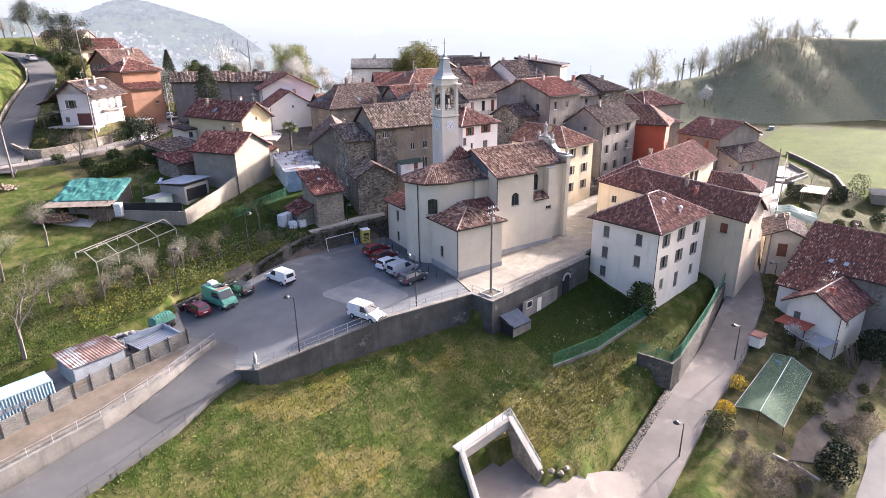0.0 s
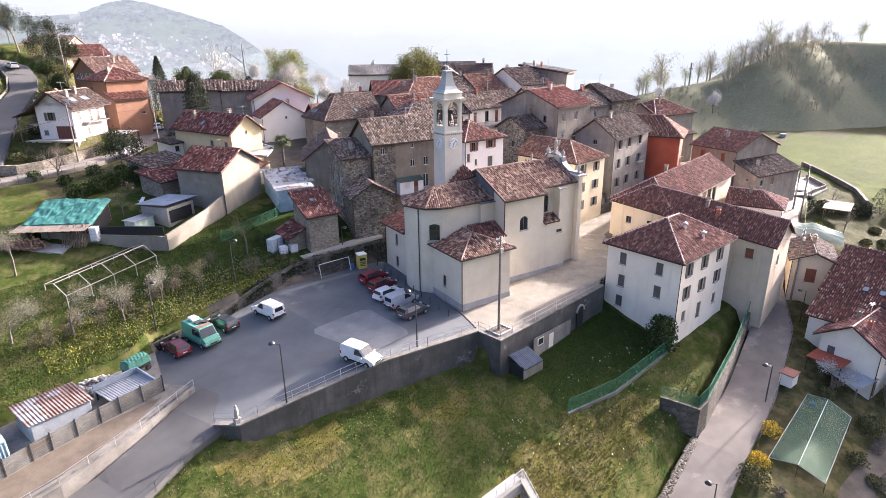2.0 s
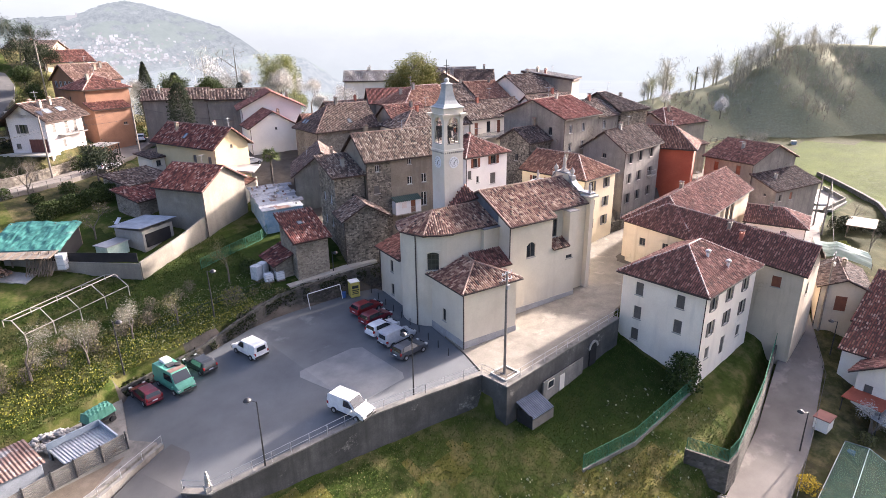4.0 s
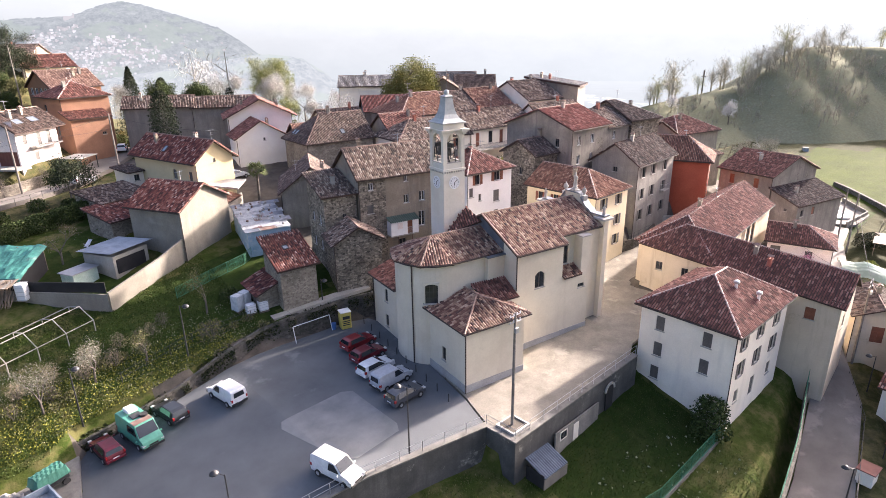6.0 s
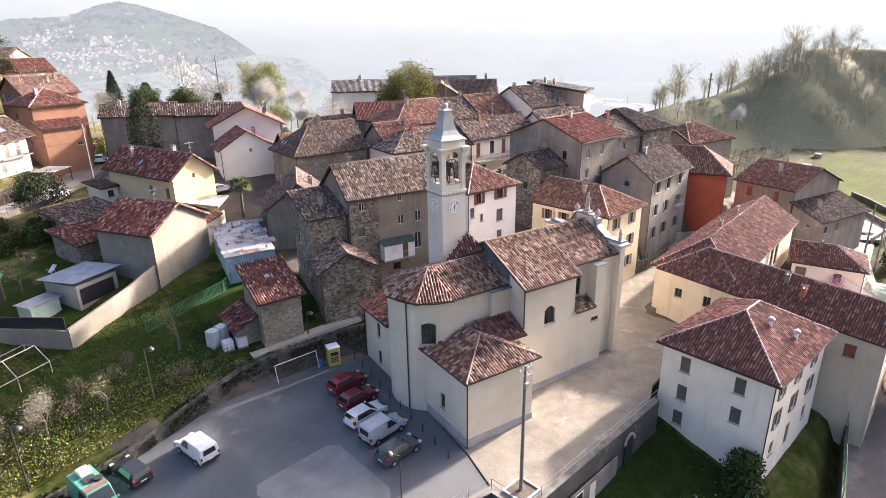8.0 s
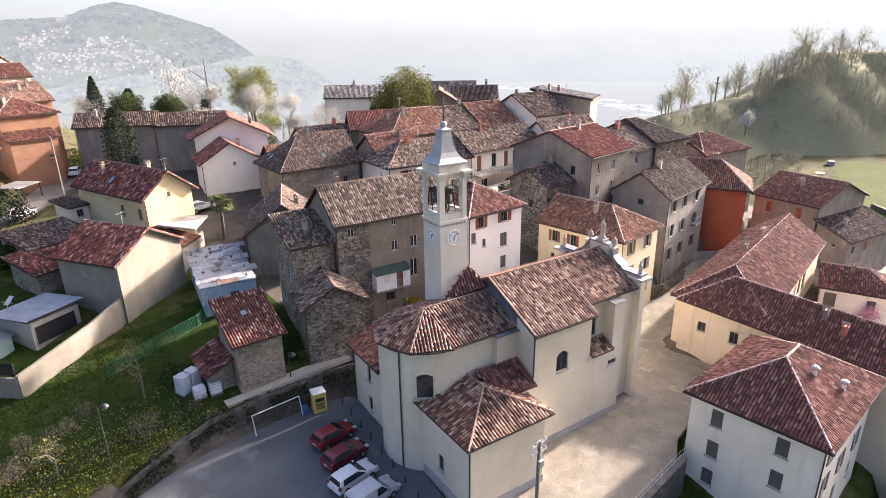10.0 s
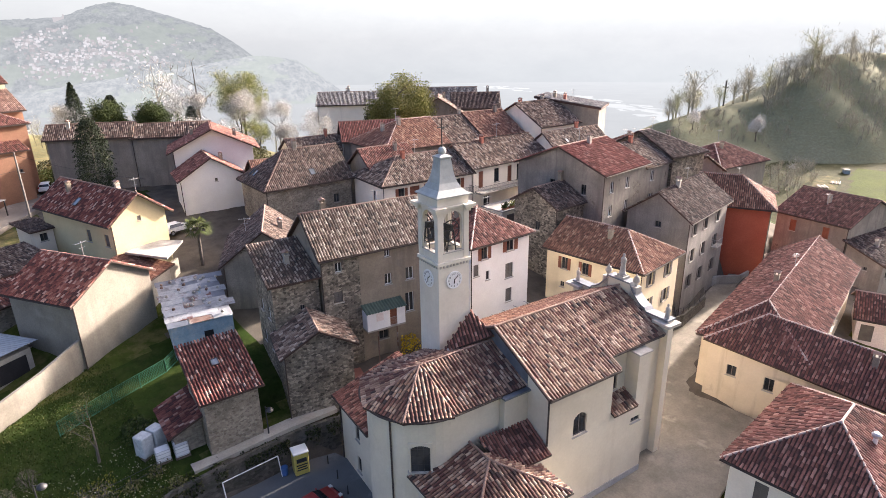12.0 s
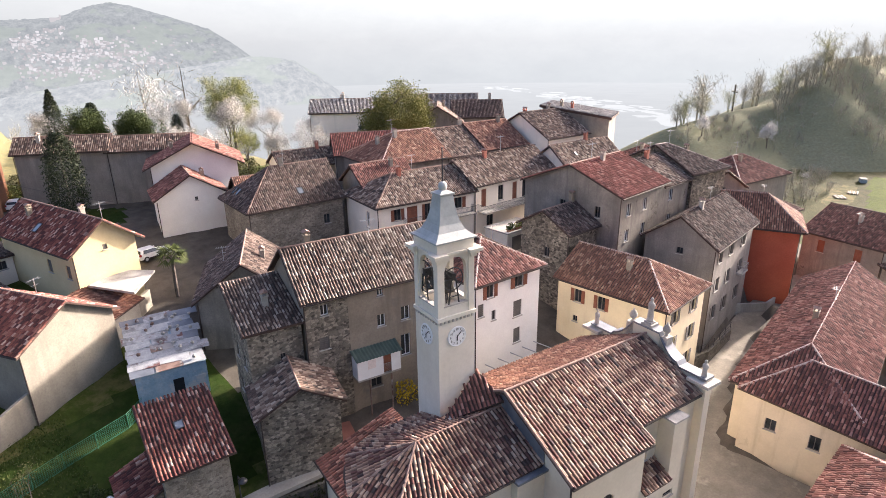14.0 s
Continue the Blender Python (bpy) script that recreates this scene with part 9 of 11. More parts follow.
NETTING = net_mat("green_shade_net", (0.07, 0.14, 0.085), (0.11, 0.2, 0.125), 0.58)
nh = empty("net_house", pose(0, 0, 0), "garden frame covered with pale green netting", "net frame")
A, B, C, D = (66.9, 19.8, -11.0), (67.6, 14.4, -11.6), (79.6, 15.2, -9.9), (80.6, 20.2, -9.5)
R0, R1 = (67.0, 17.0, -10.4), (80.0, 17.9, -8.9)
for q in ([A, R0, R1, D], [R0, B, C, R1]):
    part("net", quad_plate(q, 0.01), NETTING, nh)
for p in (A, B, C, D, R0, R1):
    bm = bmesh.new()
    tube(bm, (p[0], p[1], p[2] - 2.6), p, 0.04, n=6)
    part("post", bm, DARKMETAL, nh)
for p, q in ((A, R0), (R0, B), (B, C), (C, R1), (R1, D), (D, A), (R0, R1)):
    bm = bmesh.new()
    tube(bm, p, q, 0.03, n=5)
    part("bar", bm, METAL, nh)
hut = empty("garden_porch", pose(84.6, 16.0, -11.2, 0, 0, -16), "timber porch with a ribbed grey metal roof", "porch")
o = part("roof_panel", corrugated(4.6, 3.6, 0.25, 0.06), METAL, hut)
o.matrix_basis = pose(0, 3.4, 2.9, 96, 0, 0)
for u in (0.1, 4.3):
    for w in (0.0, 3.0):
        part("post", boxes((u, w, 0, u + 0.14, w + 0.14, 2.6)), WOOD, hut)
part("back_board", boxes((0.2, 2.9, 0, 4.4, 3.0, 2.6)), WOOD, hut)
ou = empty("garden_box", pose(80.2, 22.0, -9.4, 0, 0, -5), "small white box shed with a tiled lid", "shed")
part("wall", bevelled(boxes((0, 0, 0, 1.8, 1.5, 1.6)), 0.02), WHITE, ou)
part("roof", bevelled(boxes((-0.15, -0.15, 1.6, 1.95, 1.65, 1.72)), 0.02), TILE_RED, ou)
ob = tagged(part("barrel", bevelled(boxes((-0.4, -0.4, 0, 0.4, 0.4, 0.9)), 0.15, 2), paint("deep_blue_plastic", (0.04, 0.12, 0.32), 0.4)), "blue plastic water barrel in the garden", "barrel")
ob.matrix_world = pose(80.4, 19.4, -11.2)

# ---- leaves ----
def leaf_mat(name, stops, rough=0.7):
    m, nt, ln, b = nodes_of(name, rough)
    geo = nt.new("ShaderNodeNewGeometry")
    r = ramp(nt, stops)
    ln.new(geo.outputs["Random Per Island"], r.inputs[0])
    ln.new(r.outputs[0], b.inputs["Base Color"])
    b.inputs["Specular IOR Level"].default_value = 0.15
    return m


BARK = mottled("grey_bark", (0.09, 0.075, 0.06), (0.18, 0.155, 0.13), 3, 25)
L_IVY = leaf_mat("ivy_leaves", [(0, (0.012, 0.018, 0.008)), (0.5, (0.03, 0.04, 0.016)), (0.85, (0.055, 0.06, 0.025)), (1, (0.1, 0.085, 0.05))])
L_SPRING = leaf_mat("spring_leaves", [(0, (0.12, 0.13, 0.03)), (0.5, (0.2, 0.21, 0.05)), (1, (0.3, 0.3, 0.09))])
L_FRESH = leaf_mat("young_olive_leaves", [(0, (0.1, 0.11, 0.025)), (0.5, (0.17, 0.175, 0.045)), (1, (0.25, 0.24, 0.08))])
L_FROND = leaf_mat("palm_fronds", [(0, (0.045, 0.06, 0.018)), (1, (0.09, 0.11, 0.035))])
L_GREEN = leaf_mat("green_leaves", [(0, (0.024, 0.04, 0.012)), (0.5, (0.048, 0.068, 0.02)), (1, (0.08, 0.104, 0.032))])
L_DARK = leaf_mat("dark_needles", [(0, (0.012, 0.02, 0.012)), (0.5, (0.025, 0.036, 0.018)), (1, (0.05, 0.06, 0.028))])
L_BUDDING = leaf_mat("opening_blossom", [(0, (0.11, 0.1, 0.06)), (0.5, (0.2, 0.19, 0.13)), (1, (0.42, 0.41, 0.36))])
L_WHITE = leaf_mat("white_blossom", [(0, (0.255, 0.238, 0.187)), (0.3, (0.442, 0.425, 0.383)), (1, (0.637, 0.62, 0.595))])
L_PINK = leaf_mat("pink_blossom", [(0, (0.4, 0.14, 0.22)), (1, (0.65, 0.35, 0.45))])
L_YELLOW = leaf_mat("yellow_blossom", [(0, (0.4, 0.28, 0.02)), (1, (0.7, 0.5, 0.06))])
L_BARE = leaf_mat("bare_twigs", [(0, (0.08, 0.064, 0.048)), (0.6, (0.152, 0.128, 0.1)), (1, (0.224, 0.192, 0.144))])
L_OLIVE = leaf_mat("olive_shrub", [(0, (0.0665, 0.0665, 0.0238)), (0.5, (0.114, 0.114, 0.0427)), (1, (0.19, 0.18, 0.076))])
L_GRASS = leaf_mat("grass_blades", [(0, (0.055, 0.08, 0.017)), (0.5, (0.085, 0.112, 0.025)), (0.8, (0.13, 0.14, 0.04)), (1, (0.22, 0.19, 0.085))])
L_STRAW = leaf_mat("straw_blades", [(0, (0.09, 0.095, 0.022)), (0.5, (0.15, 0.135, 0.035)), (1, (0.27, 0.215, 0.09))])
L_DRY = leaf_mat("dry_twigs", [(0, (0.17, 0.135, 0.085)), (0.6, (0.27, 0.22, 0.15)), (1, (0.4, 0.34, 0.25))])
# Darker copy of the grass blades, shade put into their colour.
L_BANK = leaf_mat("shade_dark_grass_blades", [(0, (0.024, 0.042, 0.008)), (0.5, (0.042, 0.066, 0.013)), (0.85, (0.07, 0.086, 0.021)), (1, (0.11, 0.105, 0.038))])
# Twigs of the far woods, their base colour paled to give haze.
L_WOODS = leaf_mat("haze_pale_twigs", [(0, (0.27, 0.255, 0.19)), (0.5, (0.33, 0.31, 0.235)), (1, (0.39, 0.37, 0.28))])
# Hill scrub, paled further with haze in the colour.
L_SCRUB = leaf_mat("haze_pale_scrub", [(0, (0.3, 0.28, 0.22)), (0.5, (0.37, 0.345, 0.27)), (1, (0.45, 0.42, 0.33))])
# Brighter copy of the white blossom, sunlight put into its colour.
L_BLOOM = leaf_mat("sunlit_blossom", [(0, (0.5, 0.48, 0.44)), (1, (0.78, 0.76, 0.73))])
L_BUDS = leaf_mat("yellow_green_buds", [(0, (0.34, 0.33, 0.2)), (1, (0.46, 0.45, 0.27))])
L_DAISY = leaf_mat("pale_meadow_flowers", [(0, (0.28, 0.27, 0.14)), (1, (0.48, 0.47, 0.32))])
L_BUTTER = leaf_mat("yellow_meadow_flowers", [(0, (0.13, 0.14, 0.02)), (0.6, (0.2, 0.2, 0.03)), (1, (0.36, 0.33, 0.06))])


def cards(P, size, up=0.0, thin=1.0):
    """Small leaf quads at points P, turned at random; thin narrows them, up turns them upright."""
    n = len(P)
    a = rng.normal(0, 1, (n, 3))
    if up:
        a[:, 2] = np.abs(a[:, 2]) + up
    a /= np.linalg.norm(a, axis=1)[:, None]
    b = np.cross(a, rng.normal(0, 1, (n, 3)))
    b /= np.linalg.norm(b, axis=1)[:, None] + 1e-9
    s = (size * rng.uniform(0.6, 1.3, n))[:, None]
    a, b = a * s, b * s * thin
    V = np.stack([P - a * 0.5 - b * 0.35, P - a * 0.1 + b * 0.5, P + a * 0.5 + b * 0.1, P + a * 0.1 - b * 0.5], 1).reshape(-1, 3)
    return V, np.arange(n * 4).reshape(-1, 4)


gl_ = empty("goal_frame", pose(46.4, 75.2, float(park_z(46.4, 75.2)), 0, 0, -3), "white tubular goal frame leaning on the bank wall", "goal")
for p, q in (((0, 0, 0), (0, 0.5, 2.0)), ((5.0, 0, 0), (5.0, 0.5, 2.0)), ((0, 0.5, 2.0), (5.0, 0.5, 2.0))):
    bm = bmesh.new()
    tube(bm, p, q, 0.05, n=8)
    part("tube", bm, WHITEPAINT, gl_)
# beds, path and yard below the net house
tagged(slab_poly("garden_bed", [(64.6, 12.6), (70.0, 13.4), (78.0, 12.8), (84.0, 12.6), (83.0, 10.2), (76.0, 9.6), (68.0, 9.6)], lambda x, y: gz(x, y) + 0.1, EARTH, 0.4, 2), "dug brown garden bed below the net house", "ground", kind="structure")
tagged(slab_poly("garden_path", [(83.6, 11.8), (88.0, 11.9), (93.0, 12.2), (97.0, 12.2), (97.0, 10.6), (92.0, 9.6), (86.0, 9.6), (83.4, 10.6)], lambda x, y: gz(x, y) + 0.12, EARTHPALE, 0.4, 2), "trodden pale path through the garden", "path", kind="structure")
tagged(slab_poly("lower_yard", [(66.0, 6.2), (72.0, 6.6), (76.4, 7.4), (82.0, 6.4), (86.0, 2.0), (80.0, -3.0), (66.0, -2.0), (63.0, 3.0)], lambda x, y: gz(x, y) + 0.14, ASPHALT, 0.4, 3), "dark trodden yard below the garden", "yard", kind="structure")
wall_run("garden_kerb", [(x, y, gz(x, y) - 0.4, gz(x, y) + 0.3) for x, y in ((63.6, 14.0), (64.4, 11.8), (64.8, 9.4))], 0.2, CONCRETE, "short pale kerb in the garden")
railing("wire_fence", [(x, y, gz(x, y)) for x, y in ((66.0, 7.4), (71.0, 8.0), (76.4, 8.6), (82.0, 7.8))], 1.2, 1.6, (0.6, 1.2), WOOD, "rough pole fence hung with dry canes")
wp = empty("wood_stack", pose(89.0, 13.6, gz(89, 13.6), 0, 0, -20), "upright bundle of long poles beside the porch", "poles")
for k in range(22):
    pb_ = bmesh.new()
    tube(pb_, (0.12 * k, -0.5 + 0.2 * math.sin(k * 2.1), -0.2), (0.12 * k + 0.3 * math.sin(k * 1.3), 0.6, 2.4 + 0.4 * math.sin(k * 0.7)), 0.04, n=5)
    part("pole", pb_, WOOD, wp)

# the plots between the last houses and the field
gx = lambda x, y, dz=0.0: (x, y, gz(x, y) + dz)
wall_run("field_wall", [(185.0, 53.0, -3.2, -0.3), (179.0, 48.4, -3.2, -0.1), (173.0, 43.2, -3.2, -0.4), (167.0, 39.4, -3.2, -0.2), (162.0, 35.2, -3.2, -0.6), (153.0, 31.2, -3.4, -0.9)], 0.6, STONE_DARK, "long dark stone wall between the plots and the field")
tagged(slab_poly("terrace", [(146.0, 46.4), (163.0, 51.0), (169.0, 47.4), (160.0, 40.4), (150.4, 40.6)], lambda x, y: -1.0, CONCRETE_OLD, 0.5, 4), "grey concrete terraces below the field wall", "pavement", kind="structure")
wall_run("terrace_wall", [(148.0, 41.8, -2.2, -0.2), (159.6, 40.8, -2.2, -0.2), (168.0, 47.2, -2.2, -0.1)], 0.25, CONCRETE_OLD, "low stained wall of the terrace")
sheet_bm = bevelled(boxes((0, 0, 0, 7.0, 3.2, 0.4)), 0.06)
pool = tagged(part("covered_basin", sheet_bm, WHITEPAINT), "low basin under a taut white cover on the terrace", "basin")
pool.matrix_world = pose(153.4, 42.4, -1.0, 0, 0, 33)
pg = empty("pergola", pose(135.2, 30.6, -2.4, 0, 0, 8), "flat grey sheet roof on thin posts over a garden seat", "pergola")
part("roof", bevelled(boxes((-0.2, -0.2, 2.9, 7.0, 4.4, 3.02)), 0.02), WOOD, pg)
for u in (0.0, 3.3, 6.6):
    for w in (0.0, 4.0):
        part("post", boxes((u, w, -1.5, u + 0.12, w + 0.12, 2.9)), WOOD, pg)
fh = empty("field_hut", pose(152.6, 22.6, gz(153, 23.6) - 0.2, 0, 0, 20), "small hut with a pale sheet roof beside the field", "hut")
part("wall", bevelled(boxes((0, 0, 0, 4.0, 3.0, 2.2)), 0.03), BEIGEGREY, fh)
fr_ = bmesh.new()
for x0, x1, zz in ((-0.3, 2.0, 0), (2.0, 4.3, 1)):
    vs = [fr_.verts.new(c) for c in ((x0, -0.4, 2.2 + 0.9 * zz), (x1, -0.4, 3.1 - 0.9 * zz), (x1, 3.4, 3.1 - 0.9 * zz), (x0, 3.4, 2.2 + 0.9 * zz))]
    fr_.faces.new(vs)
bmesh.ops.solidify(fr_, geom=fr_.faces[:], thickness=0.08)
part("roof", fr_, CONCRETE, fh)
nt_ = empty("crop_net", pose(0, 0, 0), "pale green net draped over a vegetable plot", "net frame")
nb_ = bmesh.new()
bmesh.ops.create_grid(nb_, x_segments=22, y_segments=12, size=0.5)
for vv in nb_.verts:
    u, w = vv.co.x + 0.5, vv.co.y + 0.5
    x, y = 122.6 + 5.0 * u - 0.6 * w, 27.8 + 2.0 * u + 8.2 * w
    vv.co = Vector((x, y, gz(x, y) + 1.5 - 1.1 * (abs(u - 0.5) * 2) ** 4 + 0.12 * math.sin(u * 31) * math.cos(w * 5)))
part("net", nb_, net_mat("pale_crop_net", (0.34, 0.46, 0.38), (0.5, 0.6, 0.52), 0.35), nt_)
for u, w in ((0, 0), (5.0, 2.0), (-0.6, 8.2), (4.4, 10.2), (2.5, 1.0), (1.9, 9.2)):
    pb_ = bmesh.new()
    x, y = 122.6 + u, 27.8 + w
    tube(pb_, (x, y, gz(x, y) - 0.4), (x, y, gz(x, y) + 1.5), 0.04, n=5)
    part("post", pb_, WOOD, nt_)
for x, y in ((134.4, 38.4), (137.0, 40.6)):
    utility_pole(x, y, gz(x, y), 10.5, "weathered timber utility pole at the end of the lane", False)
cable((134.4, 38.4, 8.2), (101, 29, 5.2), 0.9)
cable((137.0, 40.6, 8.4), (134.4, 38.4, 8.2), 0.1)
# allotment at the foot of the hill
tagged(slab_poly("allotment", [(197.0, 72.6), (199.0, 70.2), (206.0, 68.4), (213.0, 70.4), (221.0, 71.6), (222.0, 75.0), (216.0, 77.4), (207.0, 77.0), (200.0, 75.4)], lambda x, y: gz(x, y) + 0.05, GARDEN, 0.5, 4), "weedy trodden allotment below the hill", "ground", kind="structure")
al = empty("allotment_shed", pose(227.6, 70.9, gz(227, 71) - 0.1, 0, 0, 25), "small pale sheet-metal shed on the allotment", "shed")
part("wall", bevelled(boxes((0, 0, 0, 2.4, 1.4, 1.1)), 0.03), STEELGREY, al)
part("roof", boxes((-0.1, -0.1, 1.104, 2.5, 1.5, 1.18)), CONCRETE_OLD, al)
for x, y, ang in ((212.0, 69.6, 10), (206.0, 70.6, 30)):
    pl_ = empty("plank_stack", pose(x, y, gz(x, y) + 0.1, 0, 0, ang), "stack of pale planks lying on the allotment", "planks")
    for k in range(6):
        part("plank", boxes((0.0 + 0.2 * (k % 2), k * 0.4, 0, 3.6 - 0.3 * (k % 3), k * 0.4 + 0.25, 0.2)), WOOD if k % 2 else RAWCON, pl_)
vine_post = bmesh.new()
tube(vine_post, (0, 0, -0.3), (0, 0, 1.7), 0.05, n=5)
for i in range(7):
    row = empty("vine_row", pose(188.0 + 4.4 * i, 75.0 + 1.4 * i, 0), "row of bare vines on posts below the hill", "vines", "vine rows")
    for k in range(6):
        o = part("post", vine_post.copy(), WOOD, row)
        xx, yy = 188.0 + 4.4 * i + 0.9 * k, 75.0 + 1.4 * i + 2.3 * k
        o.location = (0.9 * k, 2.3 * k, gz(xx, yy))
    wire = bmesh.new()
    x1, y1 = 188.0 + 4.4 * i, 75.0 + 1.4 * i
    tube(wire, (0, 0, gz(x1, y1) + 1.4), (4.5, 11.5, gz(x1 + 4.5, y1 + 11.5) + 1.4), 0.03, n=4)
    part("wire", wire, DARKMETAL, row)
vine_post.free()

# ---- balconies, terraces, doors and sheds of the houses ----
def slat_rail(bm, x0, x1, y0, y1, z, h, gap=0.14):
    """Uprights and two rails from (x0, y0) to (x1, y1)."""
    n = max(2, int(math.hypot(x1 - x0, y1 - y0) / gap))
    for k in range(n + 1):
        x, y = x0 + (x1 - x0) * k / n, y0 + (y1 - y0) * k / n
        tube(bm, (x, y, z), (x, y, z + h), 0.012, n=4, caps=False)
    for zz in (z + 0.08, z + h):
        tube(bm, (x0, y0, zz), (x1, y1, zz), 0.025, n=4)


def balcony(m, w, d, label, rail=None, h=1.0):
    """A slab with brackets and a railing; its wall side lies on y = 0 of m, the front at y = -d."""
    o = empty("balcony", m, label, "balcony", "balconies")
    part("slab", bevelled(boxes((0, -d, -0.16, w, 0.02, 0)), 0.02), CONCRETE, o)
    for x in (0.3, w - 0.3):
        part("bracket", boxes((x - 0.08, -d * 0.7, -0.34, x + 0.08, 0.02, -0.162)), CONCRETE, o)
    bm = bmesh.new()
    slat_rail(bm, 0.04, 0.04, 0, -d + 0.05, 0, h)
    slat_rail(bm, 0.04, w - 0.04, -d + 0.05, -d + 0.05, 0, h)
    slat_rail(bm, w - 0.04, w - 0.04, -d + 0.05, 0, 0, h)
    part("railing", bm, rail or DARKMETAL, o)
    return o


def flower_box(m, w, label, leaf=None):
    o = empty("flower_box", m, label, "planter", "flower boxes")
    bm = boxes((0, 0, 0, w, 0.35, 0.3))
    part("trough", bevelled(bm, 0.03), TERRACOTTA, o)
    n = int(160 * w)
    P = np.stack([rng.uniform(0, w, n), rng.uniform(-0.05, 0.45, n), 0.3 + np.abs(rng.normal(0, 0.35, n))], 1)
    V, F = cards(P, 0.2)
    big_mesh("foliage", V, F, leaf or L_GREEN, o)


TERRACOTTA = mottled("terracotta", (0.3, 0.13, 0.08), (0.42, 0.2, 0.13), 2, 14)
AWNING = mottled("faded_green_sheet", (0.045, 0.075, 0.06), (0.075, 0.11, 0.09), 1.0, 9, 0.6)

# brown tenement: the old part in bare stone, its windows, and the white closed balcony under a green roof
TEN = pose(60.4, 80.0, 0, 0, 0, -13)
fc = bmesh.new()
wall_panel(fc, Vector((0.0, -0.03, 0)), Vector((1, 0, 0)), 3.85, 2.0, 16.9, [(1.7, 15.9, 0.7, 1.0), (1.5, 12.8, 0.9, 1.2)], depth=0.05)
st = part("stone_facing", fc, STONE, None, "rough rubble stone facing on the old end of the tenement")
st.matrix_world = TEN
tagged(st, "rough rubble stone facing on the old end of the tenement", "wall", kind="structure")
lo = empty("closed_balcony", TEN @ pose(3.85, 0, 8.8), "white boarded balcony under a faded green roof", "balcony", "balconies")
part("slab", boxes((0, -1.3, -0.18, 4.3, -0.03, 0)), CONCRETE, lo)
part("front_panel", boxes((0, -1.3, 0, 2.55, -1.24, 1.95)), WHITEPAINT, lo)
part("front_panel", boxes((3.35, -1.3, 0, 4.3, -1.24, 1.95)), WHITEPAINT, lo)
part("side_panel", boxes((0, -1.24, 0, 0.06, -0.03, 1.95)), WHITEPAINT, lo)
part("side_panel", boxes((4.24, -1.24, 0, 4.3, -0.03, 1.95)), WHITEPAINT, lo)
part("door", boxes((2.55, -1.2, 0, 3.35, -1.16, 1.95)), SHUTTER_BROWN, lo)
gr = bmesh.new()
slat_rail(gr, 2.55, 3.35, -1.28, -1.28, 0, 0.95, 0.1)
part("railing", gr, METAL, lo)
part("window", boxes((1.0, -1.32, 0.9, 1.8, -1.302, 1.75)), PINKP, lo)
rf = bmesh.new()
for k in range(14):
    x0 = -0.15 + 4.6 * k / 14
    vs = [rf.verts.new(p) for p in ((x0, -1.6, 1.98), (x0 + 4.6 / 28, -1.6, 2.04), (x0 + 4.6 / 14, -1.6, 1.98), (x0 + 4.6 / 14, -0.03, 2.5), (x0 + 4.6 / 28, -0.03, 2.56), (x0, -0.03, 2.5))]
    rf.faces.new((vs[0], vs[1], vs[4], vs[5]))
    rf.faces.new((vs[1], vs[2], vs[3], vs[4]))
bmesh.ops.remove_doubles(rf, verts=rf.verts[:], dist=0.001)
part("awning_roof", rf, AWNING, lo, "faded green corrugated roof")
for x in (1.2, 3.4):
    pb_ = bmesh.new()
    tube(pb_, (x, -1.1, -6.0), (x, -1.1, -0.18), 0.07, n=6)
    part("post", pb_, RUST, lo)

# the row with loggias
ROW1, ROW2 = pose(81.6, 96.7, 0, 0, 0, -11), pose(96.6, 93.8, 0, 0, 0, -3)
balcony(ROW1 @ pose(9.0, -0.02, 14.9), 5.6, 1.3, "concrete balcony with an iron rail under the row's windows")
balcony(ROW2 @ pose(0.4, -0.02, 14.6), 11.0, 1.7, "long concrete gallery with an iron rail along the row")
balcony(ROW1 @ pose(3.6, -0.02, 14.8), 3.8, 0.9, "narrow balcony with an iron rail before brown doors")
tr_ = empty("garage_terrace", ROW2 @ pose(0.2, -6.0, 0), "low garage with a flat roof terrace before the row", "garage")
part("wall", bevelled(boxes((0, 0, 6.0, 6.4, 4.2, 12.6)), 0.04), WHITE, tr_)
part("garage_door", boxes((1.0, -0.06, 9.9, 5.0, -0.004, 12.0)), SHUTTER_GREY, tr_)
part("roof_slab", bevelled(boxes((-0.2, -0.2, 12.604, 6.6, 4.3, 12.8)), 0.03), CONCRETE, tr_)
for x in (0.3, 1.9, 3.5, 5.0):
    flower_box(ROW2 @ pose(0.2 + x, -5.9, 12.8), 1.3, "terracotta trough of garden plants on the terrace edge", L_GREEN if x != 1.9 else L_SPRING)
shrub_at = ROW2 @ Vector((5.2, -3.4, 12.8))

# rendered house on the lane: a small balcony and the iron rail of the raised path
GH = pose(103.3, 63.0, 0, 0, 0, 3)
balcony(GH @ pose(9.4, -0.02, 9.0), 2.2, 0.8, "small stone balcony with an iron rail", METAL)
wall_run("lane_wall", [(97.0, 62.4, -0.5, 3.4), (101.0, 61.4, -0.5, 3.3), (108.0, 61.6, 0.0, 3.4)], 0.3, STONE_DARK, "low stone wall of the raised path beside the lane")
railing("railing", [(97.0, 62.4, 3.4), (101.0, 61.4, 3.3), (108.0, 61.6, 3.4)], 1.0, 1.6, (0.5, 1.0), DARKMETAL, "dark iron railing of the raised path")
wall_run("yard_wall", [(114.8, 64.4, 0.5, 3.6), (118.8, 61.0, 0.5, 3.6), (121.4, 60.8, 0.5, 3.6)], 0.3, CONCRETE, "rough concrete wall of the small yard before the red house")

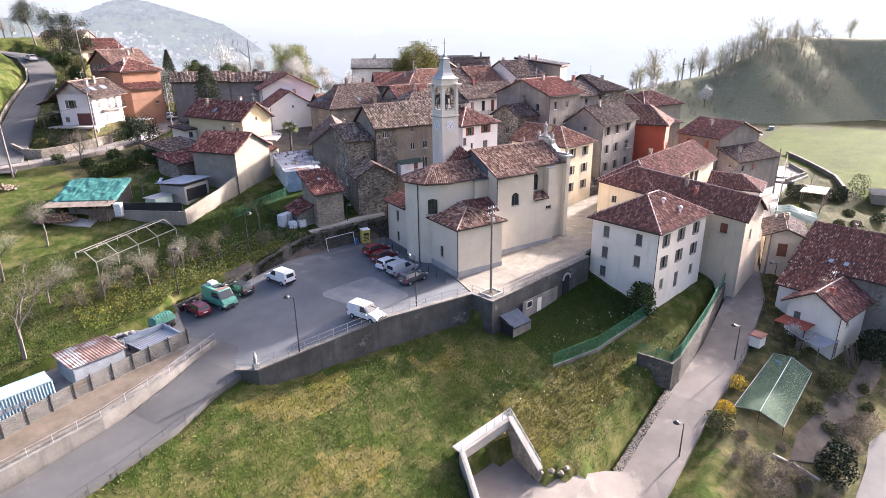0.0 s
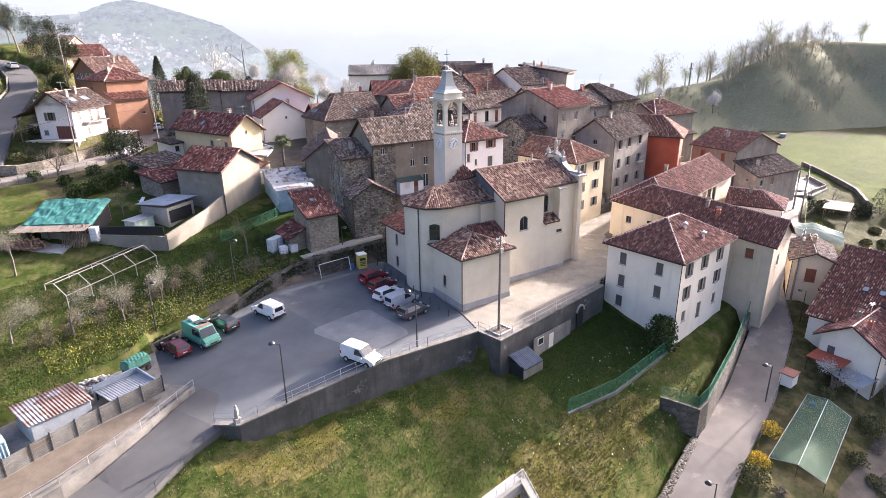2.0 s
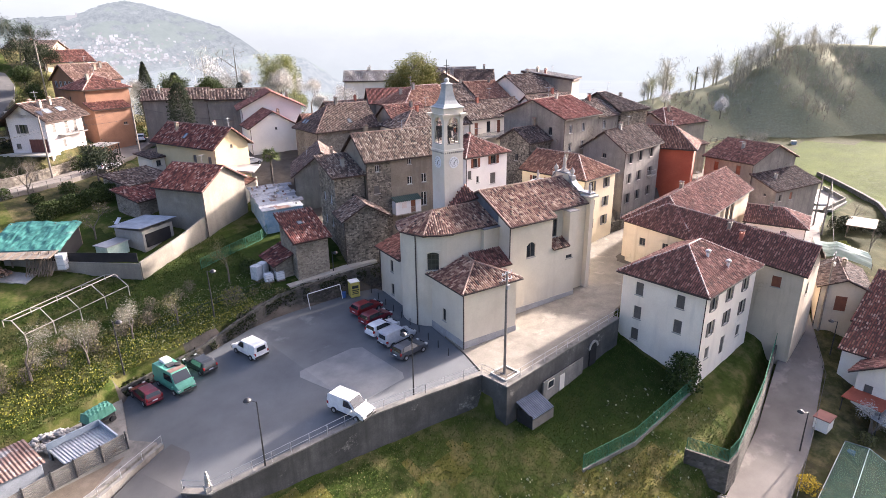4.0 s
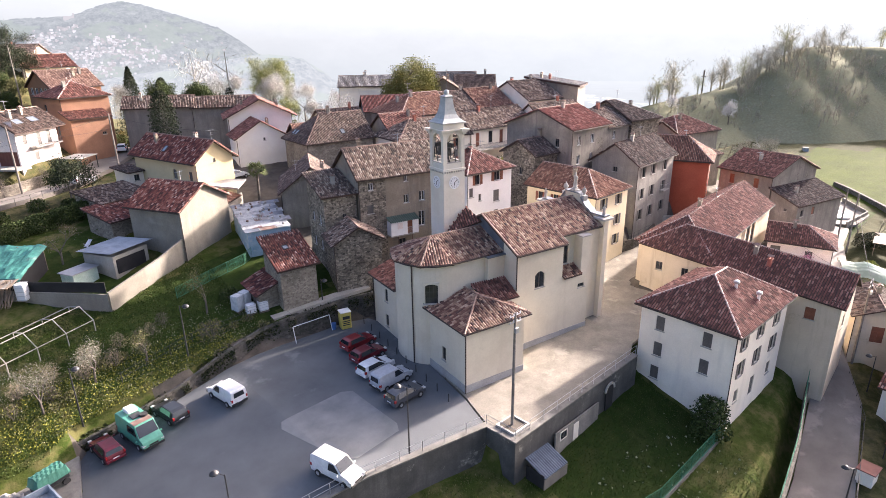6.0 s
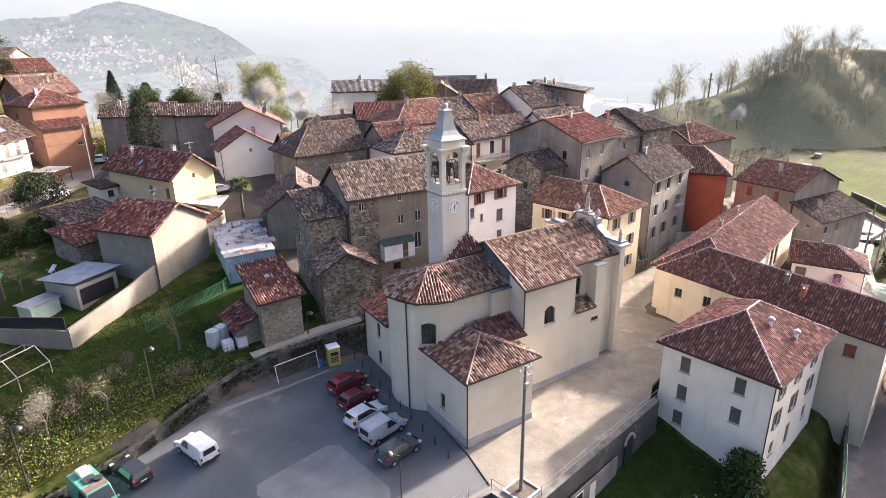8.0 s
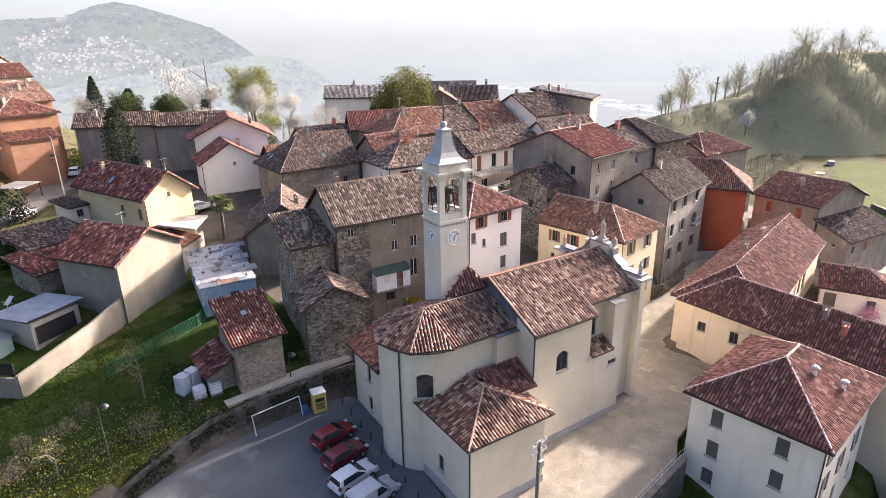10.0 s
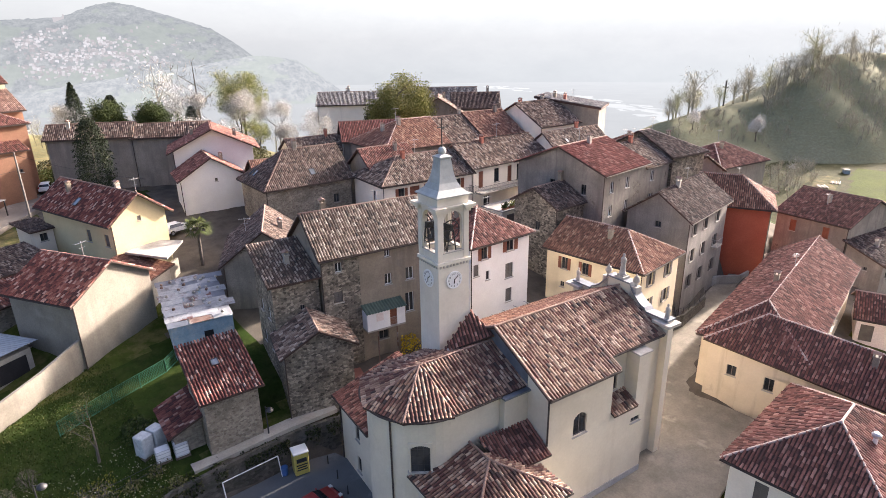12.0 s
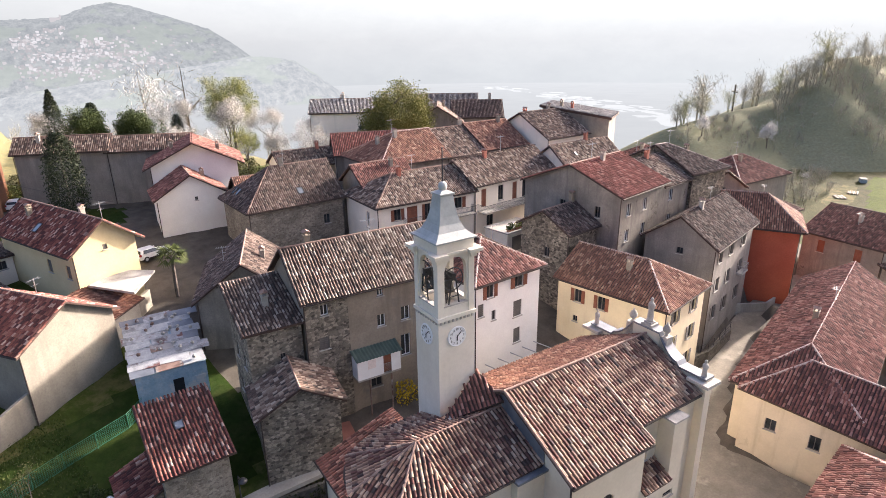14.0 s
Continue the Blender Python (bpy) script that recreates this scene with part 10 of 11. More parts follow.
# metal flue caps on the white house
for u, v, z in ((6.2, 3.2, 8.1), (7.6, 1.2, 7.0)):
    o = empty("flue", pose(73.4, 34.8, 0, 0, 0, -2) @ pose(u, v, z), "short steel flue with a round cap on the red roof", "flue", "flues on the white house")
    bm = bmesh.new()
    tube(bm, (0, 0, -0.5), (0, 0, 0.75), 0.17, n=12)
    part("pipe", bm, WHITEPAINT, o)
    bm = bmesh.new()
    lathe(bm, [(0.2, 0.78), (0.33, 0.8), (0.33, 1.0), (0.2, 1.12), (0.05, 1.16)], 14)
    part("cap", bm, METAL, o)

# openings at the foot of the court's retaining wall
dr = empty("arched_door", pose(66.0, 44.2, -3.6), "dark arched doorway in the stone retaining wall", "door")
ab = bmesh.new()
for k in range(12):
    x0, x1 = -0.7 + 1.4 * k / 12, -0.7 + 1.4 * (k + 1) / 12
    c = (x0 + x1) / 1.4
    box(ab, x0, -0.02, 0.0, x1, 0.06, 2.3 + 0.7 * math.sqrt(max(0, 1 - c * c)))
part("door_leaf", ab, BLACK, dr)
ring = bmesh.new()
for k in range(9):
    a0, a1 = math.pi * k / 9 + 0.02, math.pi * (k + 1) / 9 - 0.02
    vs = [(r * math.cos(a), r * math.sin(a) + 2.3) for r, a in ((0.72, a0), (0.98, a0), (0.98, a1), (0.72, a1))]
    f, b = [ring.verts.new((x, -0.1, z)) for x, z in vs], [ring.verts.new((x, 0.05, z)) for x, z in vs]
    ring.faces.new(f)
    for j in range(4):
        ring.faces.new((f[j], b[j], b[(j + 1) % 4], f[(j + 1) % 4]))
part("arch_stones", ring, STONE_TRIM, dr)
sw = empty("cellar_front", pose(56.2, 44.2, -4.4), "patched plaster front of a cellar under the court", "wall")
part("plaster", boxes((0, -0.1, 0, 7.6, 0.05, 2.7)), PALEGREY, sw)
part("door", boxes((3.0, -0.14, 0.1, 3.9, -0.104, 2.3)), WHITE, sw)
wn2 = part("window", boxes((0.8, -0.13, 1.6, 1.8, -0.104, 2.4)), GLASS, sw)
part("window_frame", boxes((0.7, -0.15, 1.5, 0.8, -0.1, 2.5), (1.8, -0.15, 1.5, 1.9, -0.1, 2.5), (0.8, -0.15, 2.4, 1.8, -0.1, 2.5), (0.8, -0.15, 1.5, 1.8, -0.1, 1.6)), WHITE, wn2)

# ramshackle sheds between the yellow house and the lawn, with sagging roofs of odd tiles
house("ramshackle stone shed with a patchy roof of loose old tiles", 37.4, 112.0, 16, 7.6, 7.0, 8.0, 12.4, "mono_u", 0.9, STONE, TILE_OLD, chims=(), aerials=(), gut="", name="shed", category="shed")
house("low stone lean-to with a patchy roof of loose old tiles", 36.6, 106.2, 20, 6.4, 5.0, 7.0, 11.0, "mono_u", 1.2, STONE_PALE, TILE_MIX, chims=(), aerials=(), gut="", name="shed", category="shed")
house("low white annexe against the yellow house", 44.2, 121.0, 13, 2.4, 4.4, 9.0, 14.6, "mono_u", 0.4, WHITE, TILE_DARK, [("S", 1.2, 1.0, 0.9, 1.0, "plain")], chims=(), aerials=(), gut="", name="annexe", category="annexe")
tagged(slab_poly("flat_roof", [(50.6, 107.0), (54.6, 109.4), (57.2, 106.4), (53.4, 101.4)], lambda x, y: 13.7, CONCRETE, 0.25, 6), "pale flat concrete roof beside the yellow house", "roof", kind="structure")
house("small red-tiled lean-to beside the yellow house", 50.4, 100.6, 40, 5.0, 5.0, 8.0, 11.9, "mono_u", 1.2, RAWCON, TILE_ORANGE, chims=(), aerials=(), gut="", name="lean_to", category="lean-to")
heap("junk_heap", 36.5, 103.6, gz(36.5, 103.6), 2.4, 1.3, 170, 0.4, STONE_PALE, "heap of rubble and old tiles beside the sheds", "rubble", 0.6, 1.3)
rs = empty("red_shed", pose(59.2, 76.6, 2.4, 0, 0, -20), "small red painted shed beside the stone outbuilding", "shed")
part("wall", bevelled(boxes((0, 0, 0, 2.6, 2.4, 2.6)), 0.03), REDP, rs)
part("window", boxes((1.5, -0.04, 1.4, 2.2, -0.004, 2.0)), GLASS, rs)
part("roof", boxes((-0.2, -0.3, 2.604, 2.8, 2.6, 2.72)), TILE_RED, rs)
# steps and a steel pole between the roofs
wall_run("lane_wall", [(17.6, 136.6, 10.5, 13.6), (18.6, 132.4, 10.0, 12.9), (21.0, 130.8, 10.0, 12.7), (25.0, 131.0, 10.0, 12.9), (29.5, 132.6, 10.5, 13.2), (36.0, 136.6, 11.0, 13.6)], 0.45, STONE_PALE, "pale dry-stone wall holding the garden of the pink house above the lane")
wall_run("kerb_wall", [(9.0, 127.0, 9.0, 11.6), (14.2, 139.5, 11.0, 13.6), (17.4, 148.5, 13.5, 16.1), (21.0, 157.6, 16.0, 18.7), (25.0, 166.4, 18.6, 21.2), (28.6, 173.4, 20.6, 23.2), (30.0, 180.0, 23.0, 25.5), (29.8, 186.0, 25.0, 27.6)], 0.3, STONE_PALE, "low stone kerb wall along the climbing road")
railing("railing", [(20.8, 138.6, 13.2), (23.8, 147.0, 15.7), (27.2, 155.6, 18.2), (31.2, 164.0, 20.7), (34.6, 171.0, 22.7), (36.0, 179.5, 25.0)], 1.0, 2.0, (0.5, 1.0), DARKMETAL, "dark iron railing along the climbing road")
tagged(slab_poly("drive", [(24.6, 140.0), (28.2, 135.6), (31.0, 132.6), (33.2, 133.6), (32.4, 135.2), (27.6, 140.2)], lambda x, y: 15.55, RAWCON, 0.3, 3), "pale concrete drive before the garage", "pavement", kind="structure")
balcony(pose(43.1, 157.0, 0, 0, 0, 12) @ pose(9.62, 2.0, 22.6, 0, 0, 90), 6.0, 1.2, "narrow balcony with an iron rail on the orange house")
balcony(PINK @ pose(7.02, 2.6, 18.3, 0, 0, 90), 6.6, 1.4, "balcony with an iron rail on the pink house")
balcony(PINK @ pose(-0.02, 6.0, 18.2, 0, 0, -90), 5.2, 2.6, "timber-railed terrace under the deep eave of the pink house", WOOD)
pr = empty("porch_roof", PINK @ pose(0, 0, 0), "deep tiled eave on timber posts beside the pink house", "porch")
porch_plane = [[(-4.4, 9.6, 19.7), (-4.4, -0.6, 19.7), (-1.14, -0.6, 20.9), (-1.14, 9.6, 20.9)]]
cover(pr, porch_plane, [], TILE_DARK)
for y in (0.0, 4.4, 8.8):
    part("post", boxes((-4.1, y, 12.0, -3.92, y + 0.18, 19.6)), WOOD, pr)
cp = empty("carport", pose(38.2, 139.4, 13.2, 0, 0, -47), "low carport with a grey sheet roof beside the hedge", "carport")
part("roof", bevelled(boxes((0, 0, 2.1, 4.2, 5.0, 2.2)), 0.02), CONCRETE, cp)
for u in (0.1, 3.9):
    for w in (0.1, 4.7):
        part("post", boxes((u, w, -1.0, u + 0.14, w + 0.14, 2.1)), DARKMETAL, cp)

aw_ = empty("porch_awning", pose(85.6, 18.2, -7.3, 0, 0, -7), "dark red sheet awning over a house door", "awning")
part("sheet", bevelled(boxes((0, 0, 0, 3.4, 4.2, 0.1)), 0.02), REDP, aw_)
for y in (0.15, 4.05):
    pb_ = bmesh.new()
    tube(pb_, (0.15, y, -4.5), (0.15, y, 0.0), 0.06, n=6)
    part("post", pb_, DARKMETAL, aw_)

house("low stone lean-to with a flamed red tile roof", 44.6, 80.0, -8, 2.4, 4.6, 2.0, 5.6, "mono_w", 1.0, STONE_PALE, TILE_MIX, chims=(), aerials=(), gut="", name="lean_to", category="lean-to")
st_ = empty("wrapped_pallet", pose(42.4, 81.2, gz(42.4, 81.2), 0, 0, 20), "two tall stacks wrapped in clear plastic sheet", "stack")
WRAP = mottled("clear_plastic_wrap", (0.42, 0.45, 0.47), (0.62, 0.65, 0.66), 2.5, 12, 0.25, 0.5, 0.05)
for x in (0, 1.25):
    part("wrapped_block", bevelled(boxes((x, 0, 0.1, x + 1.1, 1.2, 2.1)), 0.12, 2), WRAP, st_)
    part("pallet", boxes((x - 0.05, -0.05, -0.1, x + 1.15, 1.25, 0.1)), WOOD, st_)
railing("wire_fence", [(28.0, 78.2, gz(28, 78.2)), (36.0, 79.6, gz(36, 79.6)), (43.0, 79.2, gz(43, 79.2))], 1.2, 2.4, (0.6, 1.2), DARKMETAL, "thin wire fence on posts along the bank")
railing("mesh_fence", [(x, y, gz(x, y)) for x, y in ((37.9, 88.3), (42.6, 89.3), (47.9, 90.2), (50.2, 91.6))], 1.5, 2.2, (0.1, 1.5), GREENWIRE, "green wire mesh fence across the dark grass", GREENWIRE, 0.16)
tagged(strip("bank_path", [(45.0, 78.0, gz(45, 78) + 0.1, 0.6), (50.0, 77.4, gz(50, 77.4) + 0.15, 0.7), (53.4, 76.9, gz(53.4, 76.9) + 0.2, 0.7), (58.0, 76.0, gz(58, 76) + 0.2, 0.7)], RAWCON, 0.4), "narrow pale concrete path below the stone outbuilding", "path", kind="structure")

dk = empty("deckchair", pose(33.1, 106.5, gz(33.1, 106.5), 0, 0, 30), "white folding deckchair on the lawn", "chair")
for y in (0.0, 0.6):
    fb = bmesh.new()
    tube(fb, (0, y, 0), (1.1, y, 0.9), 0.03, n=5)
    tube(fb, (1.0, y, 0), (0.1, y, 0.55), 0.03, n=5)
    part("frame", fb, WHITEPAINT, dk)
part("seat", quad_plate([(0.15, 0.02, 0.16), (0.55, 0.02, 0.3), (1.1, 0.02, 0.9), (1.1, 0.58, 0.9), (0.55, 0.58, 0.3), (0.15, 0.58, 0.16)], 0.008), WHITEPAINT, dk)

# ivy and brambles over the bank wall and the foot of the retaining wall
P = []
ivy = random.Random(9)
line = [(22.4, 74.5), (31.0, 75.0), (43.0, 76.8), (46.0, 76.4), (53.6, 76.0), (60.0, 74.3)]
for (x0, y0), (x1, y1) in zip(line[:-1], line[1:]):
    n = int(math.hypot(x1 - x0, y1 - y0) * 150)
    for _ in range(n):
        k = ivy.random()
        x, y = x0 + (x1 - x0) * k, y0 + (y1 - y0) * k
        if math.sin(x * 0.9) + math.sin(x * 2.3 + 1) < -0.5:
            continue
        top = float(park_z(x, y)) + 0.8 + 2.0 * float(smooth(30, 48, x))
        over = ivy.random() < 0.45
        P.append((x, y + (ivy.uniform(-0.2, 1.3) if over else -0.22 - 0.15 * ivy.random()), (top + ivy.uniform(0.0, 0.35)) if over else top - abs(ivy.gauss(0, 0.7))))
V, F = cards(np.array(P), 0.2)
tagged(big_mesh("ivy", V, F, L_IVY, None, "dark ivy and brambles over the bank wall"), category="ivy")

# steel ties and clear roofs over the yards between the white house and the church
for k in range(5):
    tb_ = bmesh.new()
    x = 74.2 + 1.7 * k
    tube(tb_, (x, 71.9 - 0.12 * k, 8.6), (x + 1.2, 66.6, 8.0), 0.05, n=5)
    ob = tagged(part("steel_tie", tb_, METAL), "thin steel beam across the narrow yard", "beam", "beams over the yard")
for x, y, w, d, z, mt_, lb in ((73.2, 69.0, 2.2, 2.4, 7.2, AWNING, "dark green sheet roof in the narrow yard"), (78.4, 67.6, 3.4, 1.8, 6.8, METAL, "pale sheet roof in the narrow yard"), (82.6, 66.8, 3.0, 1.6, 6.4, METAL, "pale sheet roof in the narrow yard")):
    o = empty("yard_canopy", pose(x, y, z, 6, 0, -8), lb, "canopy")
    part("sheet", corrugated(w, d, 0.2, 0.03), mt_, o).matrix_basis = pose(0, d, 0, 90, 0, 0)
    for u in (0.1, w - 0.1):
        pb_ = bmesh.new()
        tube(pb_, (u, 0.1, -5.5), (u, 0.1, 0), 0.04, n=5)
        part("post", pb_, DARKMETAL, o)

# ---- trees and plants ----
def skeleton_limbs(h, spread_, depth, nb, start=0.3):
    """Branch segments of a tree: rows of (from, to, thick, thin), and the tips."""
    segs, tips = [], []
    def grow(p, d, length, r, lvl):
        q = p + d * length
        segs.append((p, q, r, r * 0.62))
        if lvl == 0:
            tips.append((p, q))
            return
        k = nb + (1 if rng.uniform() < 0.4 else 0)
        for i in range(k):
            t = rng.uniform(0.45, 1.0) if i else 1.0
            axis = Vector(rng.normal(0, 1, 3)).normalized()
            nd = (d + axis * spread_ * rng.uniform(0.6, 1.2)).normalized()
            nd.z = max(nd.z, -0.1)
            nd = (nd + Vector((0, 0, 0.12))).normalized()
            grow(p.lerp(q, t), nd, length * rng.uniform(0.55, 0.8), r * 0.55, lvl - 1)
    grow(Vector((0, 0, 0)), Vector((rng.normal(0, 0.04), rng.normal(0, 0.04), 1)).normalized(), h * 0.38, h * 0.022 + 0.03, depth)
    return segs, tips


def tree(x, y, z, h, label, leaf, n=1400, size=0.22, spread_=0.75, depth=4, nb=2, thin=1.0, name="tree", fuzz=0.35, full=0.0):
    o = empty(name, pose(x, y, z - 0.2, 0, 0, float(rng.uniform(0, 360))), label, "tree")
    segs, tips = skeleton_limbs(h, spread_, depth, nb)
    top = max(q.z for _, q, _, _ in segs)
    k = h / top
    bm = bmesh.new()
    for p, q, r0, r1 in segs:
        tube(bm, p * k, q * k, r0, r1, 5 if r0 > 0.05 else 3, caps=False)
    part("trunk", bm, BARK, o)
    pts = []
    for i in range(n):
        p, q = tips[int(rng.integers(len(tips)))]
        c = p.lerp(q, rng.uniform(0.1, 1.15)) * k
        pts.append((c.x, c.y, c.z))
    P = np.repeat(np.array(pts), 2, axis=0) + rng.normal(0, fuzz, (2 * n, 3))
    n, size = 2 * n, size * 0.68
    m = int(n * full)
    if m:
        # clumps of leaves through the whole crown
        cn = 38
        a, e, r = rng.uniform(0, 6.283, cn), rng.uniform(-0.8, 1.0, cn), rng.uniform(0.45, 0.95, cn)
        C = np.stack([r * np.cos(a) * np.sqrt(1 - e * e) * 0.34 * h, r * np.sin(a) * np.sqrt(1 - e * e) * 0.34 * h, 0.64 * h + r * e * 0.34 * h], 1)
        P[:m] = C[rng.integers(0, cn, m)] + np.clip(rng.normal(0, 0.06 * h, (m, 3)), -0.09 * h, 0.09 * h)
    V, F = cards(P, size, thin=thin)
    big_mesh("crown", V, F, leaf, o)
    return o


def conifer(x, y, z, h, r, label, column=False):
    o = empty("conifer", pose(x, y, z - 0.2), label, "tree")
    bm = bmesh.new()
    tube(bm, (0, 0, 0), (0, 0, h * 0.95), 0.2, 0.04, 7)
    part("trunk", bm, BARK, o)
    n = int(2400 + 620 * h)
    t = rng.uniform(0.06, 1, n) ** (0.9 if column else 0.75)
    prof = (np.sin(np.clip(t, 0, 1) * math.pi) ** 0.5 * 0.85 + 0.12) if column else (1 - t) ** 0.85 + 0.03
    tiers = 1 - 0.28 * ((t * h * 1.1) % 1.0)
    rr = r * prof * tiers * np.sqrt(rng.uniform(0.25, 1, n))
    a = rng.uniform(0, 6.283, n)
    P = np.stack([rr * np.cos(a), rr * np.sin(a), t * h - (0 if column else 0.15 * rr)], 1) + rng.normal(0, 0.08, (n, 3))
    V, F = cards(P, 0.3, thin=0.45)
    big_mesh("crown", V, F, L_DARK, o)
    return o


def shrub(x, y, z, r, h, label, leaf, n=500, size=0.2, name="shrub", thin=1.0, long=1.0, ang=0.0):
    o = empty(name, pose(x, y, z - 0.15, 0, 0, ang), label, "shrub")
    bm = bmesh.new()
    for k in range(7):
        a = k * 0.9 + 0.3
        tube(bm, (0.1 * math.cos(a) * long, 0.1 * math.sin(a), 0), (r * 0.6 * math.cos(a) * long, r * 0.6 * math.sin(a), h * 0.8), 0.03, 0.012, 4, caps=False)
    part("stem", bm, BARK, o)
    a, q, t = rng.uniform(0, 6.283, n), np.sqrt(rng.uniform(0.1, 1, n)), rng.uniform(0.05, 1, n)
    lump = 1 + 0.25 * np.sin(a * 3 + x) * np.sin(t * 5 + y)
    rr = r * q * np.sqrt(np.clip(1 - (t * 1.15 - 0.3) ** 2, 0.02, 1)) * lump
    P = np.stack([rr * np.cos(a) * long, rr * np.sin(a), t * h], 1)
    V, F = cards(P, size, thin=thin)
    big_mesh("foliage", V, F, leaf, o)
    return o


# orchard and garden trees on the slope
for x, y, h in ((5.6, 73.4, 11.0), (15.8, 79.4, 6.0), (10.2, 82.0, 5.5), (13.5, 96.0, 6.0), (21.0, 78.6, 5.0), (7.0, 90.0, 6.5), (2.0, 84.0, 7.0), (26.0, 80.0, 4.5)):
    tree(x, y, gz(x, y), h, "leafless fruit tree breaking into pale blossom on the slope", L_BUDDING if h < 8 else L_BARE, 1500, 0.12, 0.8, 5, 2, 0.6, "tree", 0.45)
tree(39.5, 83.5, gz(39.5, 83.5), 5.0, "bare garden tree with sparse young leaves", L_OLIVE, 500, 0.15)
tree(31.0, 79.5, gz(31, 79.5), 4.0, "bare garden tree with sparse young leaves", L_OLIVE, 300, 0.15)
tree(29.5, 104.0, gz(29.5, 104), 5.5, "bare dark tree beside the lawn", L_BARE, 200, 0.12)
conifer(57.0, 138.6, 11.5, 14.6, 3.2, "tall dark green columnar conifer before the grey wall", True)
conifer(67.5, 190.0, 10.0, 19.0, 6.0, "dark green fir above the roofs")
conifer(74.0, 186.0, 12.0, 14.0, 2.4, "dark green columnar conifer on the ridge", True)
conifer(88.0, 176.0, 10.0, 13.0, 2.0, "dark green columnar conifer on the ridge", True)
tree(35.8, 122.6, gz(35.8, 122.6), 7.0, "dense dark evergreen tree beside the upper road", L_DARK, 2600, 0.3, 0.9, 4, 3, 1, "tree", 0.5)
# the row behind the village
far_trees = []
for x, y, z, h, leaf, n, lab in ((93.3, 210.5, 12.0, 21.5, L_BARE, 1500, "tall bare tree with a haze of pale buds"), (105.2, 213.4, 10.0, 24.0, L_BARE, 500, "tall leafless tree on the ridge"), (101.0, 176.0, 13.0, 17.5, L_SPRING, 3200, "rounded tree in fresh yellow-green leaf"),
                               (97.0, 170.0, 13.5, 10.5, L_WHITE, 2600, "spreading cherry tree in white blossom"), (87.0, 178.0, 14.0, 9.5, L_WHITE, 1800, "cherry tree in white blossom"), (106.0, 168.0, 13.0, 8.5, L_WHITE, 1500, "cherry tree in white blossom"), (113.0, 160.0, 9.0, 10.0, L_WHITE, 900, "slender tree in pale blossom"),
                               (78.0, 172.0, 15.0, 10.5, L_GREEN, 3000, "dense green tree behind the barn"), (70.0, 176.0, 15.0, 11.0, L_GREEN, 3000, "dense green tree behind the barn"), (109.5, 125.6, 12.0, 18.5, L_FRESH, 7000, "large rounded tree in olive-green young leaf"), (125.0, 165.0, 8.0, 12.0, L_BARE, 700, "bare tree behind the roofs"),
                               (129.0, 160.0, 8.0, 11.0, L_SPRING, 1500, "tree in fresh leaf behind the roofs"), (150.0, 120.0, 8.0, 11.0, L_BARE, 700, "bare tree at the village edge"), (83.0, 168.0, 12.0, 7.0, L_OLIVE, 1600, "low tree behind the barn"), (66.0, 190.0, 14.0, 8.0, L_WHITE, 1500, "cherry tree in white blossom")):
    if leaf is L_BARE:
        far_trees.append((x, y, z, h, lab, L_WHITE if "buds" in lab else leaf))
    elif leaf is L_WHITE:
        tree(x, y, z, h + 2.0, lab, leaf, n * 3, 0.2, 0.75, 5, 2, 1.0, "tree", 0.6, 0.2)
    else:
        tree(x, y, z, h, lab, leaf, n * 4, 0.27, 0.8, 4, 3, 1.0, "tree", 0.5, 0.8)
shrub(107.4, 131.4, 13.0, 3.6, 10.0, "dark evergreen shrub beside the large tree", L_DARK, 2200, 0.35)
shrub(101.0, 126.6, 12.6, 4.4, 7.4, "bright green shrub behind the roofs", L_GREEN, 2200, 0.35)
pm = empty("palm_tree", pose(59.2, 106.6, gz(59.2, 106.6) - 0.1), "small fan palm with a shaggy trunk in the yard", "palm")
tb_ = bmesh.new()
tube(tb_, (0, 0, 0), (0.1, 0, 5.2), 0.24, 0.2, 8)
part("trunk", tb_, BARK, pm)
palm = random.Random(3)
for k in range(26):
    a, e = k * 2.4, palm.uniform(-0.4, 1.2)
    d = Vector((math.cos(a) * math.cos(e), math.sin(a) * math.cos(e), math.sin(e)))
    side = Vector((-math.sin(a), math.cos(a), 0))
    up = d.cross(side)
    fb = bmesh.new()
    hub = Vector((0.1, 0, 5.2)) + d * 0.9
    for j in range(-5, 6):
        w = j * 0.27
        tip = hub + (d * math.cos(w) + side * math.sin(w)) * 1.15 - Vector((0, 0, 0.25 + 0.1 * abs(j)))
        n = (d * -math.sin(w) + side * math.cos(w)) * 0.07
        fb.faces.new([fb.verts.new(c) for c in (hub, hub.lerp(tip, 0.5) + n, tip, hub.lerp(tip, 0.5) - n)])
    tube(fb, (0.1, 0, 5.1), hub, 0.02, n=4)
    part("frond", fb, L_FROND, pm)
for x, y, h, leaf, lab in ((80, 157, 9.5, L_WHITE, "cherry tree in white blossom behind the roofs"), (86, 153, 8.5, L_WHITE, "cherry tree in white blossom behind the roofs"), (91, 150, 9.5, L_SPRING, "tree in fresh yellow-green leaf behind the roofs"), (97, 147, 7.5, L_WHITE, "cherry tree in white blossom behind the roofs"), (102, 143, 9.0, L_WHITE, "tall tree in pale blossom behind the roofs")):
    tree(x, y, gz(x, y), h, lab, leaf, 2200, 0.24, 0.85, 4, 2, 1.0, "tree", 0.5, 0.45)
